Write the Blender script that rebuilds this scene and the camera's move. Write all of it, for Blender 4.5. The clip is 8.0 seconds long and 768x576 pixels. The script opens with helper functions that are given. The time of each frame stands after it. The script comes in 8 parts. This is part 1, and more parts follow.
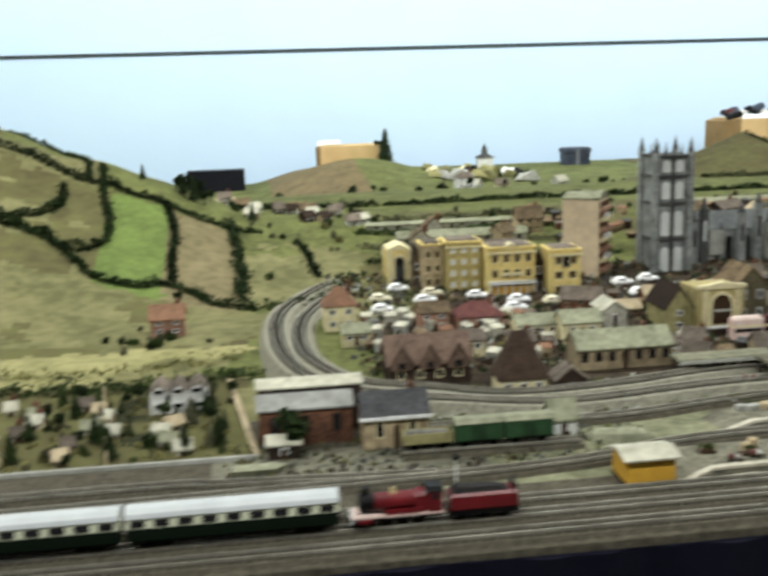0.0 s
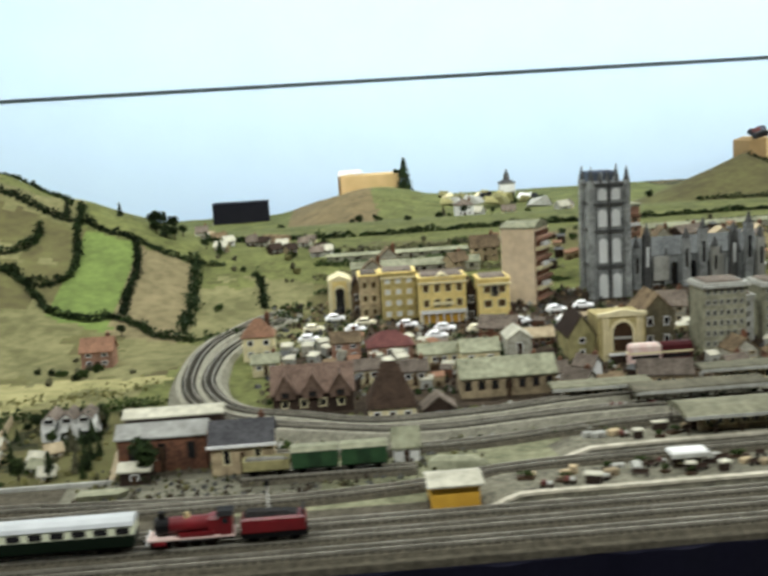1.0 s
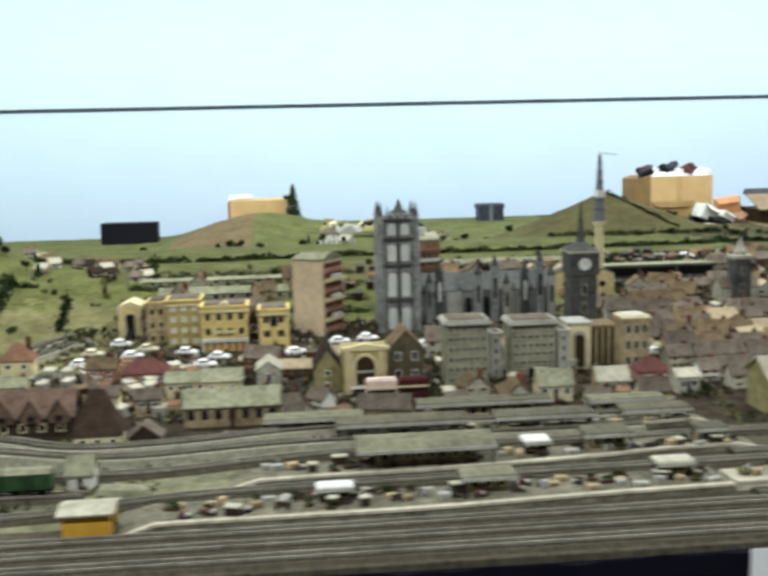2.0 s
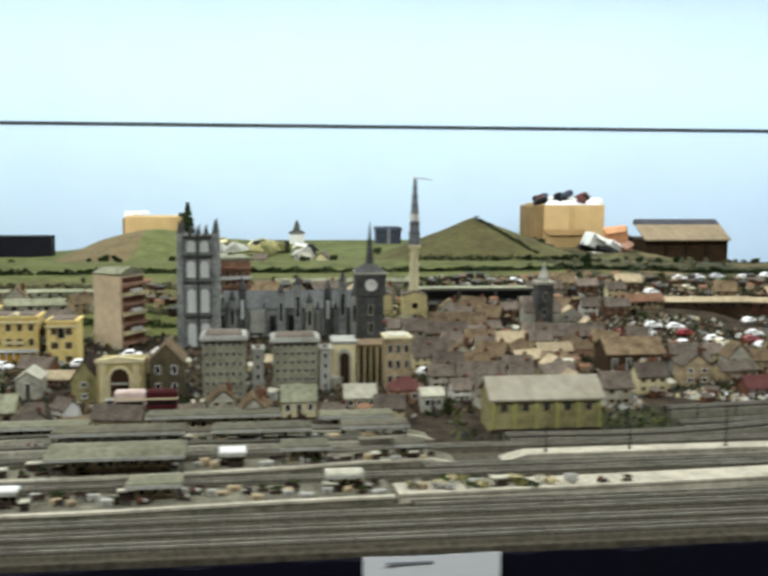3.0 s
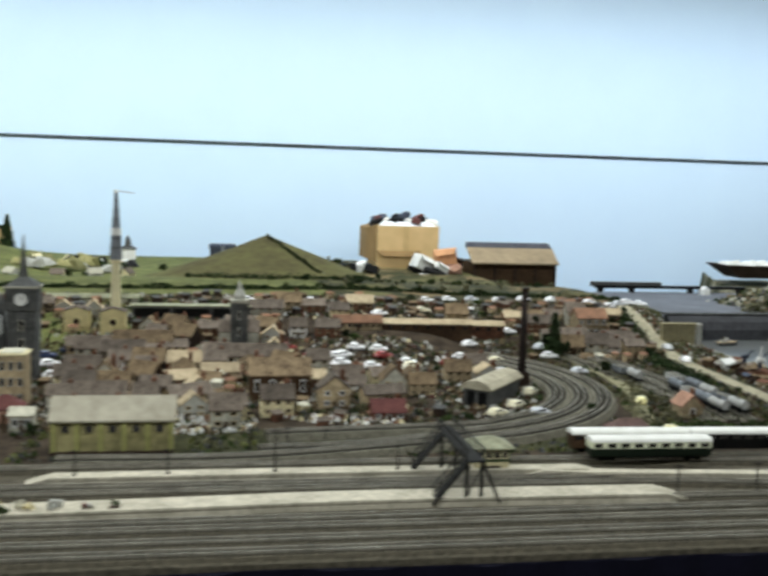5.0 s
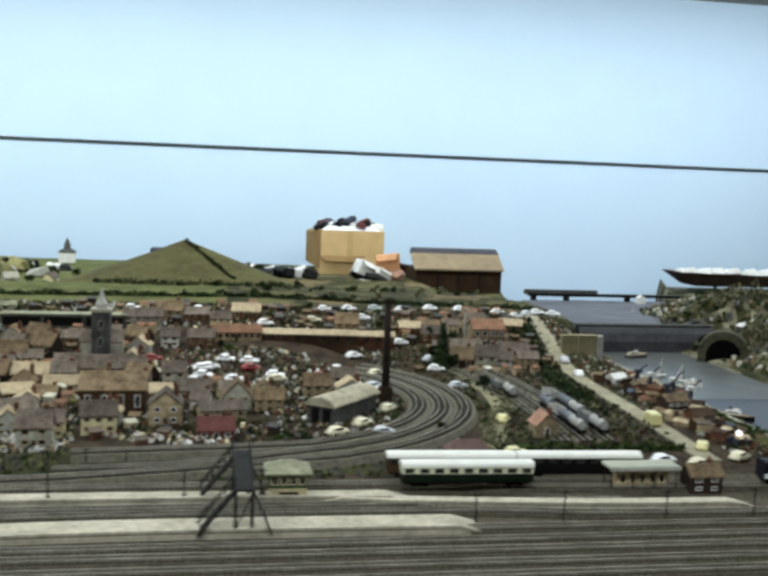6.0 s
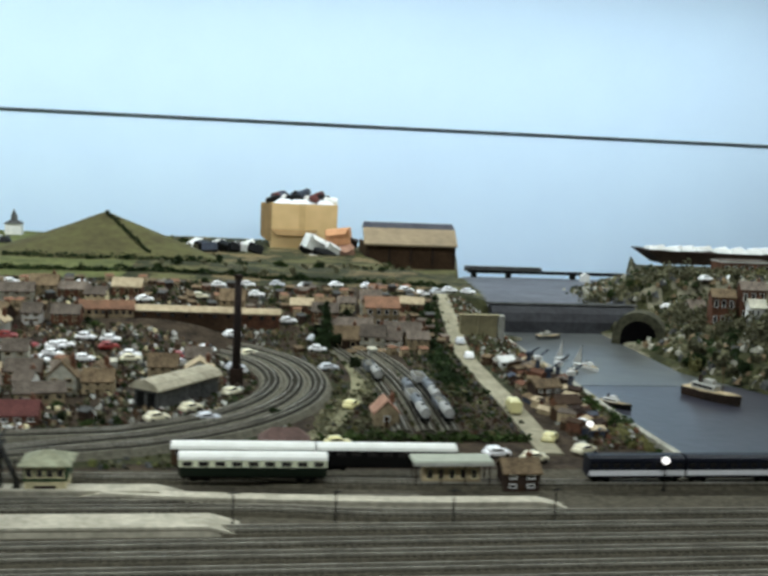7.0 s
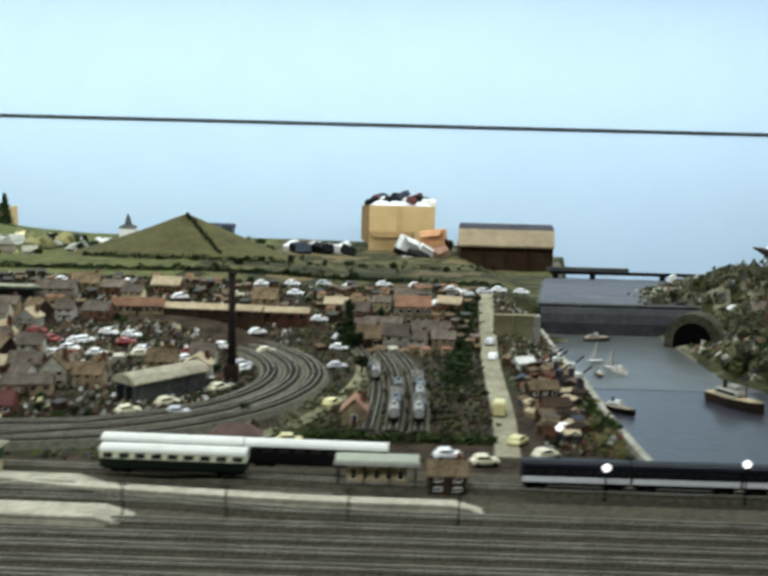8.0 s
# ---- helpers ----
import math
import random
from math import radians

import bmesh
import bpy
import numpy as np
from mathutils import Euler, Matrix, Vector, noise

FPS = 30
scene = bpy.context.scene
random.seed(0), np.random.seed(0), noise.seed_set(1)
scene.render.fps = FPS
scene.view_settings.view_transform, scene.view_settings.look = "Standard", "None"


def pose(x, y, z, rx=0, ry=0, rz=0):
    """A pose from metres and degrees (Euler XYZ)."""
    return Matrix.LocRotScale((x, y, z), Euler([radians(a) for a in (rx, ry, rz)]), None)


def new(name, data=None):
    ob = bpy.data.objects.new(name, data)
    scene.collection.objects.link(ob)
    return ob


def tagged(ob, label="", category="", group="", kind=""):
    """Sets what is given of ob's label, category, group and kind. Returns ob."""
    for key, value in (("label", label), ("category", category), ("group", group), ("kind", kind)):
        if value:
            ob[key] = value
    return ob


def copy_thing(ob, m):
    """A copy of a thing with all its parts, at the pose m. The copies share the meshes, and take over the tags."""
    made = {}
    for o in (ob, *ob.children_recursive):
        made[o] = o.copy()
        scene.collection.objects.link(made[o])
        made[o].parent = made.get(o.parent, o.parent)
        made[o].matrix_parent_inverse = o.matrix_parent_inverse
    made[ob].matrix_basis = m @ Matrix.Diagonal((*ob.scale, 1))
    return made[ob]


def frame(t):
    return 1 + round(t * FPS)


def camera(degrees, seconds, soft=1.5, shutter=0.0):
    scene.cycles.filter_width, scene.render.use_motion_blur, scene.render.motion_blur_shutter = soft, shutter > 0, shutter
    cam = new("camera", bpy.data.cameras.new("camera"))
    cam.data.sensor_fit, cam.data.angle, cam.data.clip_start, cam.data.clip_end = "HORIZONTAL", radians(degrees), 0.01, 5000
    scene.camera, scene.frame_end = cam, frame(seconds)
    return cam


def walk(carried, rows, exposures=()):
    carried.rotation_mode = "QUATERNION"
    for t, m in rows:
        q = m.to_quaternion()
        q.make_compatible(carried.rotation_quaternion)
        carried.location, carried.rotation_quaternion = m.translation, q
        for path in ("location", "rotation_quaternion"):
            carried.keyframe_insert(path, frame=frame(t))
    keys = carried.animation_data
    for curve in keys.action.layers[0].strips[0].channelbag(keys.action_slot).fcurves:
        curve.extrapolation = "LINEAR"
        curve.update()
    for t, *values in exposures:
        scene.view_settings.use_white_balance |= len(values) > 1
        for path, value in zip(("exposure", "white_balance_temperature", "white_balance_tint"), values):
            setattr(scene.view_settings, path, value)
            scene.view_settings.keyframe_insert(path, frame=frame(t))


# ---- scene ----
cam = camera(42.5, 8.0, soft=3.2, shutter=0.5)
ROWS = [
    (0.0, 0.357, 0.514, 1.455, -7.74, -11.44, -1.72),
    (0.3, 0.487, 0.508, 1.467, -8.89, -10.92, -2.45),
    (0.5, 0.564, 0.491, 1.468, -7.02, -10.70, -3.25),
    (0.6, 0.599, 0.475, 1.466, -5.76, -10.51, -3.38),
    (0.8, 0.670, 0.436, 1.470, -3.46, -10.29, -3.55),
    (1.0, 0.742, 0.395, 1.471, -2.92, -9.85, -3.43),
    (1.3, 0.868, 0.383, 1.461, -3.80, -9.15, -2.87),
    (1.5, 0.969, 0.367, 1.455, -3.99, -8.69, -2.00),
    (1.8, 1.121, 0.343, 1.467, -4.60, -8.62, -1.10),
    (2.0, 1.220, 0.324, 1.475, -5.27, -8.56, -1.35),
    (2.2, 1.321, 0.318, 1.471, -5.76, -8.40, -1.25),
    (3.3, 1.830, 0.194, 1.464, -7.14, -7.06, 0.82),
    (3.5, 1.911, 0.215, 1.462, -6.43, -7.19, 1.25),
    (4.0, 2.105, 0.181, 1.471, -7.11, -7.07, 1.88),
    (4.2, 2.202, 0.170, 1.464, -6.77, -6.74, 1.26),
    (4.5, 2.312, 0.149, 1.468, -7.53, -6.47, 1.37),
    (4.7, 2.385, 0.157, 1.467, -8.47, -6.23, 1.36),
    (5.0, 2.491, 0.182, 1.462, -10.11, -5.97, 1.80),
    (5.2, 2.568, 0.210, 1.467, -10.99, -6.21, 1.76),
    (6.3, 3.036, 0.253, 1.486, -9.22, -5.78, 1.85),
    (6.5, 3.126, 0.273, 1.487, -8.96, -5.91, 1.35),
    (7.0, 3.356, 0.345, 1.485, -8.82, -7.31, 2.55),
    (7.2, 3.440, 0.355, 1.484, -7.34, -7.96, 2.47),
    (7.5, 3.572, 0.352, 1.473, -3.11, -8.86, 2.30),
    (7.7, 3.657, 0.351, 1.465, -0.36, -8.38, 2.27),
    (8.0, 3.794, 0.364, 1.473, 0.84, -7.34, 1.50),
]
walk(cam, [(t, pose(x, y, z, 90 + pitch, 0, yaw) @ pose(0, 0, 0, 0, 0, roll)) for t, x, y, z, yaw, pitch, roll in ROWS],
     ((0, 0.08, 6700, 7), (2.2, 0.03, 6600, 7), (4.0, -0.08, 6600, 7), (5.2, -0.17, 6450, 7), (7.0, -0.25, 6300, 4), (8.0, -0.2, 6350, 4)))

# ---- room size ----
WALL_Y, ROOM_X0, ROOM_X1, ROOM_Y0, CEIL = 7.5, -4.0, 9.5, -2.5, 3.0

# ---- light: fluorescent battens under the ceiling ----
world = bpy.data.worlds.new("world")
scene.world = world
world.use_nodes = True
world.node_tree.nodes["Background"].inputs[0].default_value = (0.8, 0.9, 1.0, 1)
world.node_tree.nodes["Background"].inputs[1].default_value = 0.02
LAMPS = [(1.0, 7.5, 0.6, 128.0, 0), (2.75, 11.0, 3.4, 185.0, 0), (2.75, 11.0, 6.0, 215.0, 24)]
for lamp_x, lamp_l, lamp_y, watts, lamp_turn in LAMPS:
    data = bpy.data.lights.new("batten_light", "AREA")
    data.shape, data.size, data.size_y, data.energy = "RECTANGLE", lamp_l, 0.12, watts
    data.color = (0.95, 0.985, 1.0)
    new("batten_light", data).matrix_world = pose(lamp_x, lamp_y, CEIL - 0.09, lamp_turn)

# ---- materials ----
MATS = {}


def surf(name, c1, c2=None, scale=60.0, rough=0.85, bump=0.3, metal=0.0, vary=0.0, detail=6.0, spec=0.15, plain=False):
    """A worn surface: two colours mixed by coarse and fine noise, with a fine relief."""
    if name in MATS:
        return MATS[name]
    c2 = c2 or tuple(0.6 * v for v in c1)
    deep = lambda c: tuple(v * min(1.12, max(0.5, ((0.3 * c[0] + 0.6 * c[1] + 0.1 * c[2]) / 0.3) ** 0.35)) for v in c)
    if not plain:
        c1, c2 = deep(c1), deep(c2)
    m = bpy.data.materials.new(name)
    m.use_nodes = True
    nt = m.node_tree
    b = nt.nodes["Principled BSDF"]
    co = nt.nodes.new("ShaderNodeTexCoord")
    n1 = nt.nodes.new("ShaderNodeTexNoise")
    n2 = nt.nodes.new("ShaderNodeTexNoise")
    n1.inputs["Scale"].default_value, n1.inputs["Detail"].default_value = scale * 0.2, 3.0
    n2.inputs["Scale"].default_value, n2.inputs["Detail"].default_value = scale, detail
    nt.links.new(co.outputs["Object"], n1.inputs["Vector"])
    nt.links.new(co.outputs["Object"], n2.inputs["Vector"])
    add = nt.nodes.new("ShaderNodeMath")
    add.operation = "ADD"
    nt.links.new(n1.outputs["Fac"], add.inputs[0])
    nt.links.new(n2.outputs["Fac"], add.inputs[1])
    rng = nt.nodes.new("ShaderNodeMapRange")
    rng.inputs["From Min"].default_value, rng.inputs["From Max"].default_value = 0.75, 1.25
    nt.links.new(add.outputs[0], rng.inputs["Value"])
    mix = nt.nodes.new("ShaderNodeMix")
    mix.data_type = "RGBA"
    mix.inputs[6].default_value, mix.inputs[7].default_value = (*c1, 1), (*c2, 1)
    nt.links.new(rng.outputs[0], mix.inputs[0])
    out = mix.outputs[2]
    if vary:
        info = nt.nodes.new("ShaderNodeObjectInfo")
        hsv = nt.nodes.new("ShaderNodeHueSaturation")
        mr = nt.nodes.new("ShaderNodeMapRange")
        mr.inputs["To Min"].default_value, mr.inputs["To Max"].default_value = 1 - vary, 1 + vary
        nt.links.new(info.outputs["Random"], mr.inputs["Value"])
        nt.links.new(mr.outputs[0], hsv.inputs["Value"])
        nt.links.new(out, hsv.inputs["Color"])
        out = hsv.outputs["Color"]
    nt.links.new(out, b.inputs["Base Color"])
    b.inputs["Roughness"].default_value, b.inputs["Metallic"].default_value = rough, metal
    b.inputs["Specular IOR Level"].default_value = spec
    if bump:
        bp = nt.nodes.new("ShaderNodeBump")
        bp.inputs["Strength"].default_value, bp.inputs["Distance"].default_value = bump, 0.002
        nt.links.new(n2.outputs["Fac"], bp.inputs["Height"])
        nt.links.new(bp.outputs[0], b.inputs["Normal"])
    MATS[name] = m
    return m


WALLPAINT = surf("pale blue wall paint", (0.645, 0.82, 1.0), (0.62, 0.79, 0.98), 3, 0.9, 0.05, plain=True)
# ceiling and side walls are unseen; kept dark to cut bounced fill light
CEILPAINT = surf("ceiling boards", (0.30, 0.29, 0.27), (0.25, 0.24, 0.22), 3, 0.9, 0.05, plain=True)
DIMWALL = surf("dim grey wall paint", (0.22, 0.22, 0.22), (0.18, 0.18, 0.18), 3, 0.9, 0.05)
FLOORMAT = surf("floor lino", (0.2, 0.19, 0.17), (0.15, 0.14, 0.13), 8, 0.6, 0.1)
NAVY = surf("navy cloth", (0.005, 0.005, 0.018), (0.008, 0.008, 0.024), 400, 0.95, 0.4)
PAPER = surf("white paper", (0.82, 0.84, 0.86), (0.78, 0.8, 0.82), 20, 0.8, 0.02, plain=True)
INK = surf("grey print", (0.25, 0.27, 0.3), (0.2, 0.22, 0.25), 200, 0.8, 0.0)
CABLE = surf("grey cable", (0.10, 0.12, 0.13), (0.07, 0.08, 0.09), 50, 0.6, 0.1)
BALLAST = surf("brown ballast", (0.170, 0.151, 0.108), (0.078, 0.069, 0.049), 500, 0.95, 0.8, detail=8)
MIDBALLAST = surf("mid grey ballast", (0.245, 0.23, 0.175), (0.135, 0.126, 0.095), 400, 0.95, 0.8, detail=8)
OILY = surf("oil-dark ballast", (0.052, 0.047, 0.037), (0.028, 0.026, 0.02), 400, 0.9, 0.8, detail=8)
PALEBALLAST = surf("pale grey ballast", (0.34, 0.325, 0.25), (0.20, 0.19, 0.145), 400, 0.95, 0.8, detail=8)
SLEEPER = surf("sleeper plastic", (0.105, 0.095, 0.069), (0.07, 0.064, 0.046), 300, 0.8, 0.2)
RAIL = surf("nickel rail", (0.40, 0.375, 0.31), (0.26, 0.243, 0.20), 60, 0.45, 0.1, metal=0.4)
ASPHALT = surf("grey road surface", (0.24, 0.23, 0.17), (0.14, 0.135, 0.10), 120, 0.9, 0.4)
# TOWN and SCRUB are darkened: shade of the gaps between houses put into colour
TOWN = surf("shade-dark town ground", (0.115, 0.085, 0.056), (0.030, 0.022, 0.015), 90, 0.95, 0.8, detail=8)
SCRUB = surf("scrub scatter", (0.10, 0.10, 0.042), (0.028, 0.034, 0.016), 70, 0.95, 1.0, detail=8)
GRASS = surf("grass scatter", (0.19, 0.205, 0.07), (0.105, 0.115, 0.04), 45, 0.95, 0.8, detail=8)
BRIGHT = surf("bright green field", (0.19, 0.26, 0.07), (0.13, 0.175, 0.05), 35, 0.95, 0.6, detail=8)
KHAKI = surf("khaki field", (0.25, 0.235, 0.11), (0.15, 0.148, 0.064), 35, 0.95, 0.6, detail=8)
BROWNF = surf("brown ploughed field", (0.27, 0.225, 0.12), (0.18, 0.155, 0.08), 35, 0.95, 0.6, detail=8)
YELLOWG = surf("straw yellow grass", (0.36, 0.33, 0.155), (0.22, 0.215, 0.09), 40, 0.95, 0.7, detail=8)
HEATH = surf("brown heath", (0.24, 0.18, 0.09), (0.15, 0.12, 0.06), 40, 0.95, 0.7, detail=8)
OLIVE = surf("olive hillside", (0.17, 0.165, 0.065), (0.12, 0.105, 0.048), 25, 0.95, 0.6, detail=8)
LEAF = surf("dark green foliage", (0.045, 0.075, 0.022), (0.018, 0.032, 0.012), 90, 0.9, 0.4, vary=0.35)
LEAF2 = surf("mid green foliage", (0.085, 0.13, 0.035), (0.035, 0.06, 0.02), 90, 0.9, 0.4, vary=0.35)
LEAF3 = surf("grey green lichen", (0.22, 0.21, 0.12), (0.065, 0.066, 0.038), 90, 0.9, 0.4, vary=0.35)
LEAF4 = surf("straw lichen", (0.32, 0.30, 0.12), (0.14, 0.14, 0.05), 90, 0.9, 0.4, vary=0.3)
BARK = surf("bark", (0.07, 0.05, 0.035), (0.035, 0.025, 0.02), 200, 0.95, 0.6)
WATER = surf("blue grey water", (0.075, 0.077, 0.10), (0.055, 0.056, 0.075), 30, 0.28, 0.5, spec=0.5)
SHALLOW = surf("green shallows", (0.135, 0.145, 0.135), (0.095, 0.102, 0.105), 12, 0.32, 0.5, spec=0.5)
STONE = surf("grey stone", (0.50, 0.485, 0.40), (0.27, 0.26, 0.21), 120, 0.9, 0.5)
DARKSTONE = surf("sooty stone", (0.15, 0.152, 0.145), (0.075, 0.077, 0.075), 120, 0.9, 0.5)
PALESTONE = surf("pale stone", (0.42, 0.42, 0.38), (0.30, 0.30, 0.26), 120, 0.9, 0.4)
YSTONE = surf("yellow stone", (0.80, 0.65, 0.27), (0.58, 0.45, 0.17), 80, 0.9, 0.4, vary=0.12)
CREAM = surf("cream render", (0.72, 0.645, 0.40), (0.50, 0.445, 0.27), 60, 0.9, 0.3, vary=0.15)
WHITE = surf("white paint", (0.75, 0.75, 0.72), (0.58, 0.58, 0.55), 50, 0.6, 0.2)
BRICK = surf("red brown brick", (0.27, 0.125, 0.075), (0.12, 0.062, 0.042), 150, 0.9, 0.5, vary=0.25)
DBRICK = surf("dark brown brick", (0.085, 0.055, 0.04), (0.045, 0.032, 0.025), 150, 0.9, 0.5, vary=0.2)
TANWALL = surf("tan plaster", (0.48, 0.385, 0.24), (0.245, 0.19, 0.115), 80, 0.9, 0.4, vary=0.3)
PINK = surf("pink brick", (0.46, 0.27, 0.19), (0.28, 0.16, 0.11), 120, 0.9, 0.4, vary=0.15)
SLATE = surf("grey slate roof", (0.235, 0.192, 0.152), (0.11, 0.087, 0.068), 200, 0.75, 0.5, vary=0.3)
BROWNROOF = surf("brown tile roof", (0.27, 0.197, 0.115), (0.11, 0.076, 0.045), 200, 0.8, 0.5, vary=0.3)
REDROOF = surf("red tile roof", (0.225, 0.085, 0.075), (0.14, 0.055, 0.05), 200, 0.8, 0.5, vary=0.2)
TERRA = surf("terracotta roof", (0.34, 0.18, 0.11), (0.21, 0.12, 0.075), 150, 0.8, 0.5, vary=0.15)
PALEROOF = surf("pale grey roof", (0.56, 0.54, 0.43), (0.34, 0.325, 0.25), 60, 0.7, 0.2, vary=0.1)
GREENROOF = surf("grey green roof", (0.34, 0.345, 0.235), (0.19, 0.195, 0.125), 80, 0.7, 0.3, vary=0.12)
GREENWALL = surf("olive green wall", (0.37, 0.335, 0.16), (0.21, 0.19, 0.09), 60, 0.85, 0.3)
GREENPAINT = surf("green wagon paint", (0.055, 0.13, 0.055), (0.035, 0.085, 0.04), 60, 0.5, 0.2)
ORANGE = surf("ochre yellow paint", (0.62, 0.36, 0.05), (0.52, 0.29, 0.04), 40, 0.6, 0.2)
REDBODY = surf("crimson lake paint", (0.26, 0.014, 0.02), (0.15, 0.008, 0.012), 40, 0.3, 0.05, spec=0.5)
BLACK = surf("black paint", (0.006, 0.006, 0.0065), (0.012, 0.012, 0.012), 60, 0.5, 0.2)
GLASS = surf("dark window glass", (0.025, 0.025, 0.028), (0.015, 0.015, 0.018), 30, 0.15, 0.0, spec=0.5)
LIGHTGLASS = surf("pale window glass", (0.70, 0.72, 0.70), (0.55, 0.57, 0.55), 30, 0.3, 0.0)
STEEL = surf("grey steel", (0.24, 0.26, 0.28), (0.16, 0.17, 0.19), 80, 0.5, 0.2, metal=0.3)
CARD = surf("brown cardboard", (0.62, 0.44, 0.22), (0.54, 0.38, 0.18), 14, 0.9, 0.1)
# darker copy of CARD, with the shade on side and flaps in its colour
SHADEDCARD = surf("cardboard darkened as shade", (0.34, 0.22, 0.1), (0.26, 0.17, 0.075), 14, 0.9, 0.1)
WOOD = surf("brown wood", (0.11, 0.065, 0.035), (0.07, 0.04, 0.022), 80, 0.7, 0.3)
CONCRETE = surf("pale platform concrete", (0.55, 0.51, 0.405), (0.35, 0.325, 0.25), 90, 0.9, 0.3)
PLATFORM = surf("grey platform surface", (0.265, 0.252, 0.185), (0.12, 0.112, 0.083), 110, 0.9, 0.4)
DUSTBLUE = surf("dull blue plastic", (0.085, 0.10, 0.14), (0.05, 0.06, 0.085), 60, 0.5, 0.1)
CARPAINT = [surf("car paint " + n, c, tuple(0.9 * v for v in c), 40, 0.3, 0.0, spec=1.0) for n, c in
            (("white", (0.92, 0.92, 0.92)), ("ivory", (0.75, 0.70, 0.50)), ("silver", (0.55, 0.57, 0.6)), ("red", (0.40, 0.02, 0.02)), ("blue", (0.04, 0.07, 0.22)), ("yellow", (0.72, 0.66, 0.32)))]


# ---- mesh helpers ----
class Geo:
    """Collects faces for one mesh."""

    def __init__(self):
        self.v, self.f, self.m = [], [], []

    def face(self, pts, m=0):
        n = len(self.v)
        self.v += [tuple(p) for p in pts]
        self.f.append(tuple(range(n, n + len(pts))))
        self.m.append(m)
        return self

    def box(self, x0, x1, y0, y1, z0, z1, m=0):
        n = len(self.v)
        self.v += [(x, y, z) for z in (z0, z1) for y in (y0, y1) for x in (x0, x1)]
        for q in ((0, 2, 3, 1), (4, 5, 7, 6), (0, 1, 5, 4), (1, 3, 7, 5), (3, 2, 6, 7), (2, 0, 4, 6)):
            self.f.append(tuple(n + i for i in q))
            self.m.append(m)
        return self

    def bevbox(self, x0, x1, y0, y1, z0, z1, b, m=0):
        """A box whose top edges are chamfered."""
        self.loft([[(x0, y0, z0), (x1, y0, z0), (x1, y1, z0), (x0, y1, z0)], [(x0, y0, z1 - b), (x1, y0, z1 - b), (x1, y1, z1 - b), (x0, y1, z1 - b)],
                   [(x0 + b, y0 + b, z1), (x1 - b, y0 + b, z1), (x1 - b, y1 - b, z1), (x0 + b, y1 - b, z1)]], m)
        return self

    def loft(self, rings, m=0, caps=True):
        n, k = len(self.v), len(rings[0])
        for r in rings:
            self.v += [tuple(p) for p in r]
        for a in range(len(rings) - 1):
            for i in range(k):
                j = (i + 1) % k
                self.f.append((n + a * k + i, n + a * k + j, n + (a + 1) * k + j, n + (a + 1) * k + i))
                self.m.append(m)
        if caps:
            self.f.append(tuple(n + i for i in reversed(range(k))))
            self.f.append(tuple(n + (len(rings) - 1) * k + i for i in range(k)))
            self.m += [m, m]
        return self

    def cyl(self, x, y, z0, z1, r0, r1=None, k=12, m=0):
        r1 = r0 if r1 is None else r1
        ring = lambda r, z: [(x + r * math.cos(2 * math.pi * i / k), y + r * math.sin(2 * math.pi * i / k), z) for i in range(k)]
        return self.loft([ring(r0, z0), ring(max(r1, 1e-5), z1)], m)

    def tube_y(self, x, z, y0, y1, r, k=14, m=0):
        ring = lambda y: [(x + r * math.cos(2 * math.pi * i / k), y, z + r * math.sin(2 * math.pi * i / k)) for i in range(k)]
        return self.loft([ring(y1), ring(y0)], m)

    def tube_x(self, y, z, x0, x1, r, k=14, m=0, r1=None):
        ring = lambda x, q: [(x, y + q * math.cos(2 * math.pi * i / k), z + q * math.sin(2 * math.pi * i / k)) for i in range(k)]
        return self.loft([ring(x0, r), ring(x1, r if r1 is None else r1)], m)

    def bar(self, a, b, r, k=6, m=0):
        a, b = Vector(a), Vector(b)
        q = (b - a).to_track_quat("Z", "Y")
        ring = lambda p: [tuple(p + q @ Vector((r * math.cos(2 * math.pi * i / k), r * math.sin(2 * math.pi * i / k), 0))) for i in range(k)]
        return self.loft([ring(a), ring(b)], m)

    def gable(self, x0, x1, y0, y1, z0, z1, over=0.0, thick=0.003, m=0, along="x"):
        """A gabled roof of two slabs from the eaves at z0 to the ridge at z1."""
        if along == "x":
            ym = (y0 + y1) / 2
            k = (z1 - z0) / (ym - y0)
            a, b = y0 - over, y1 + over
            e = z0 - over * k
            self.loft([[(x, a, e), (x, ym, z1), (x, b, e), (x, b, e + thick), (x, ym, z1 + thick * 1.3), (x, a, e + thick)] for x in (x0 - over, x1 + over)], m)
        else:
            xm = (x0 + x1) / 2
            k = (z1 - z0) / (xm - x0)
            a, b = x0 - over, x1 + over
            e = z0 - over * k
            self.loft([[(a, y, e), (xm, y, z1), (b, y, e), (b, y, e + thick), (xm, y, z1 + thick * 1.3), (a, y, e + thick)] for y in (y1 + over, y0 - over)], m)
        return self

    def shell(self, x0, x1, y0, y1, z0, ze, zr, m=0, along="x"):
        """Walls with their gable ends."""
        if along == "x":
            ym = (y0 + y1) / 2
            self.loft([[(x, y0, z0), (x, y1, z0), (x, y1, ze), (x, ym, zr), (x, y0, ze)] for x in (x1, x0)], m)
        else:
            xm = (x0 + x1) / 2
            self.loft([[(x0, y, z0), (x1, y, z0), (x1, y, ze), (xm, y, zr), (x0, y, ze)] for y in (y0, y1)], m)
        return self

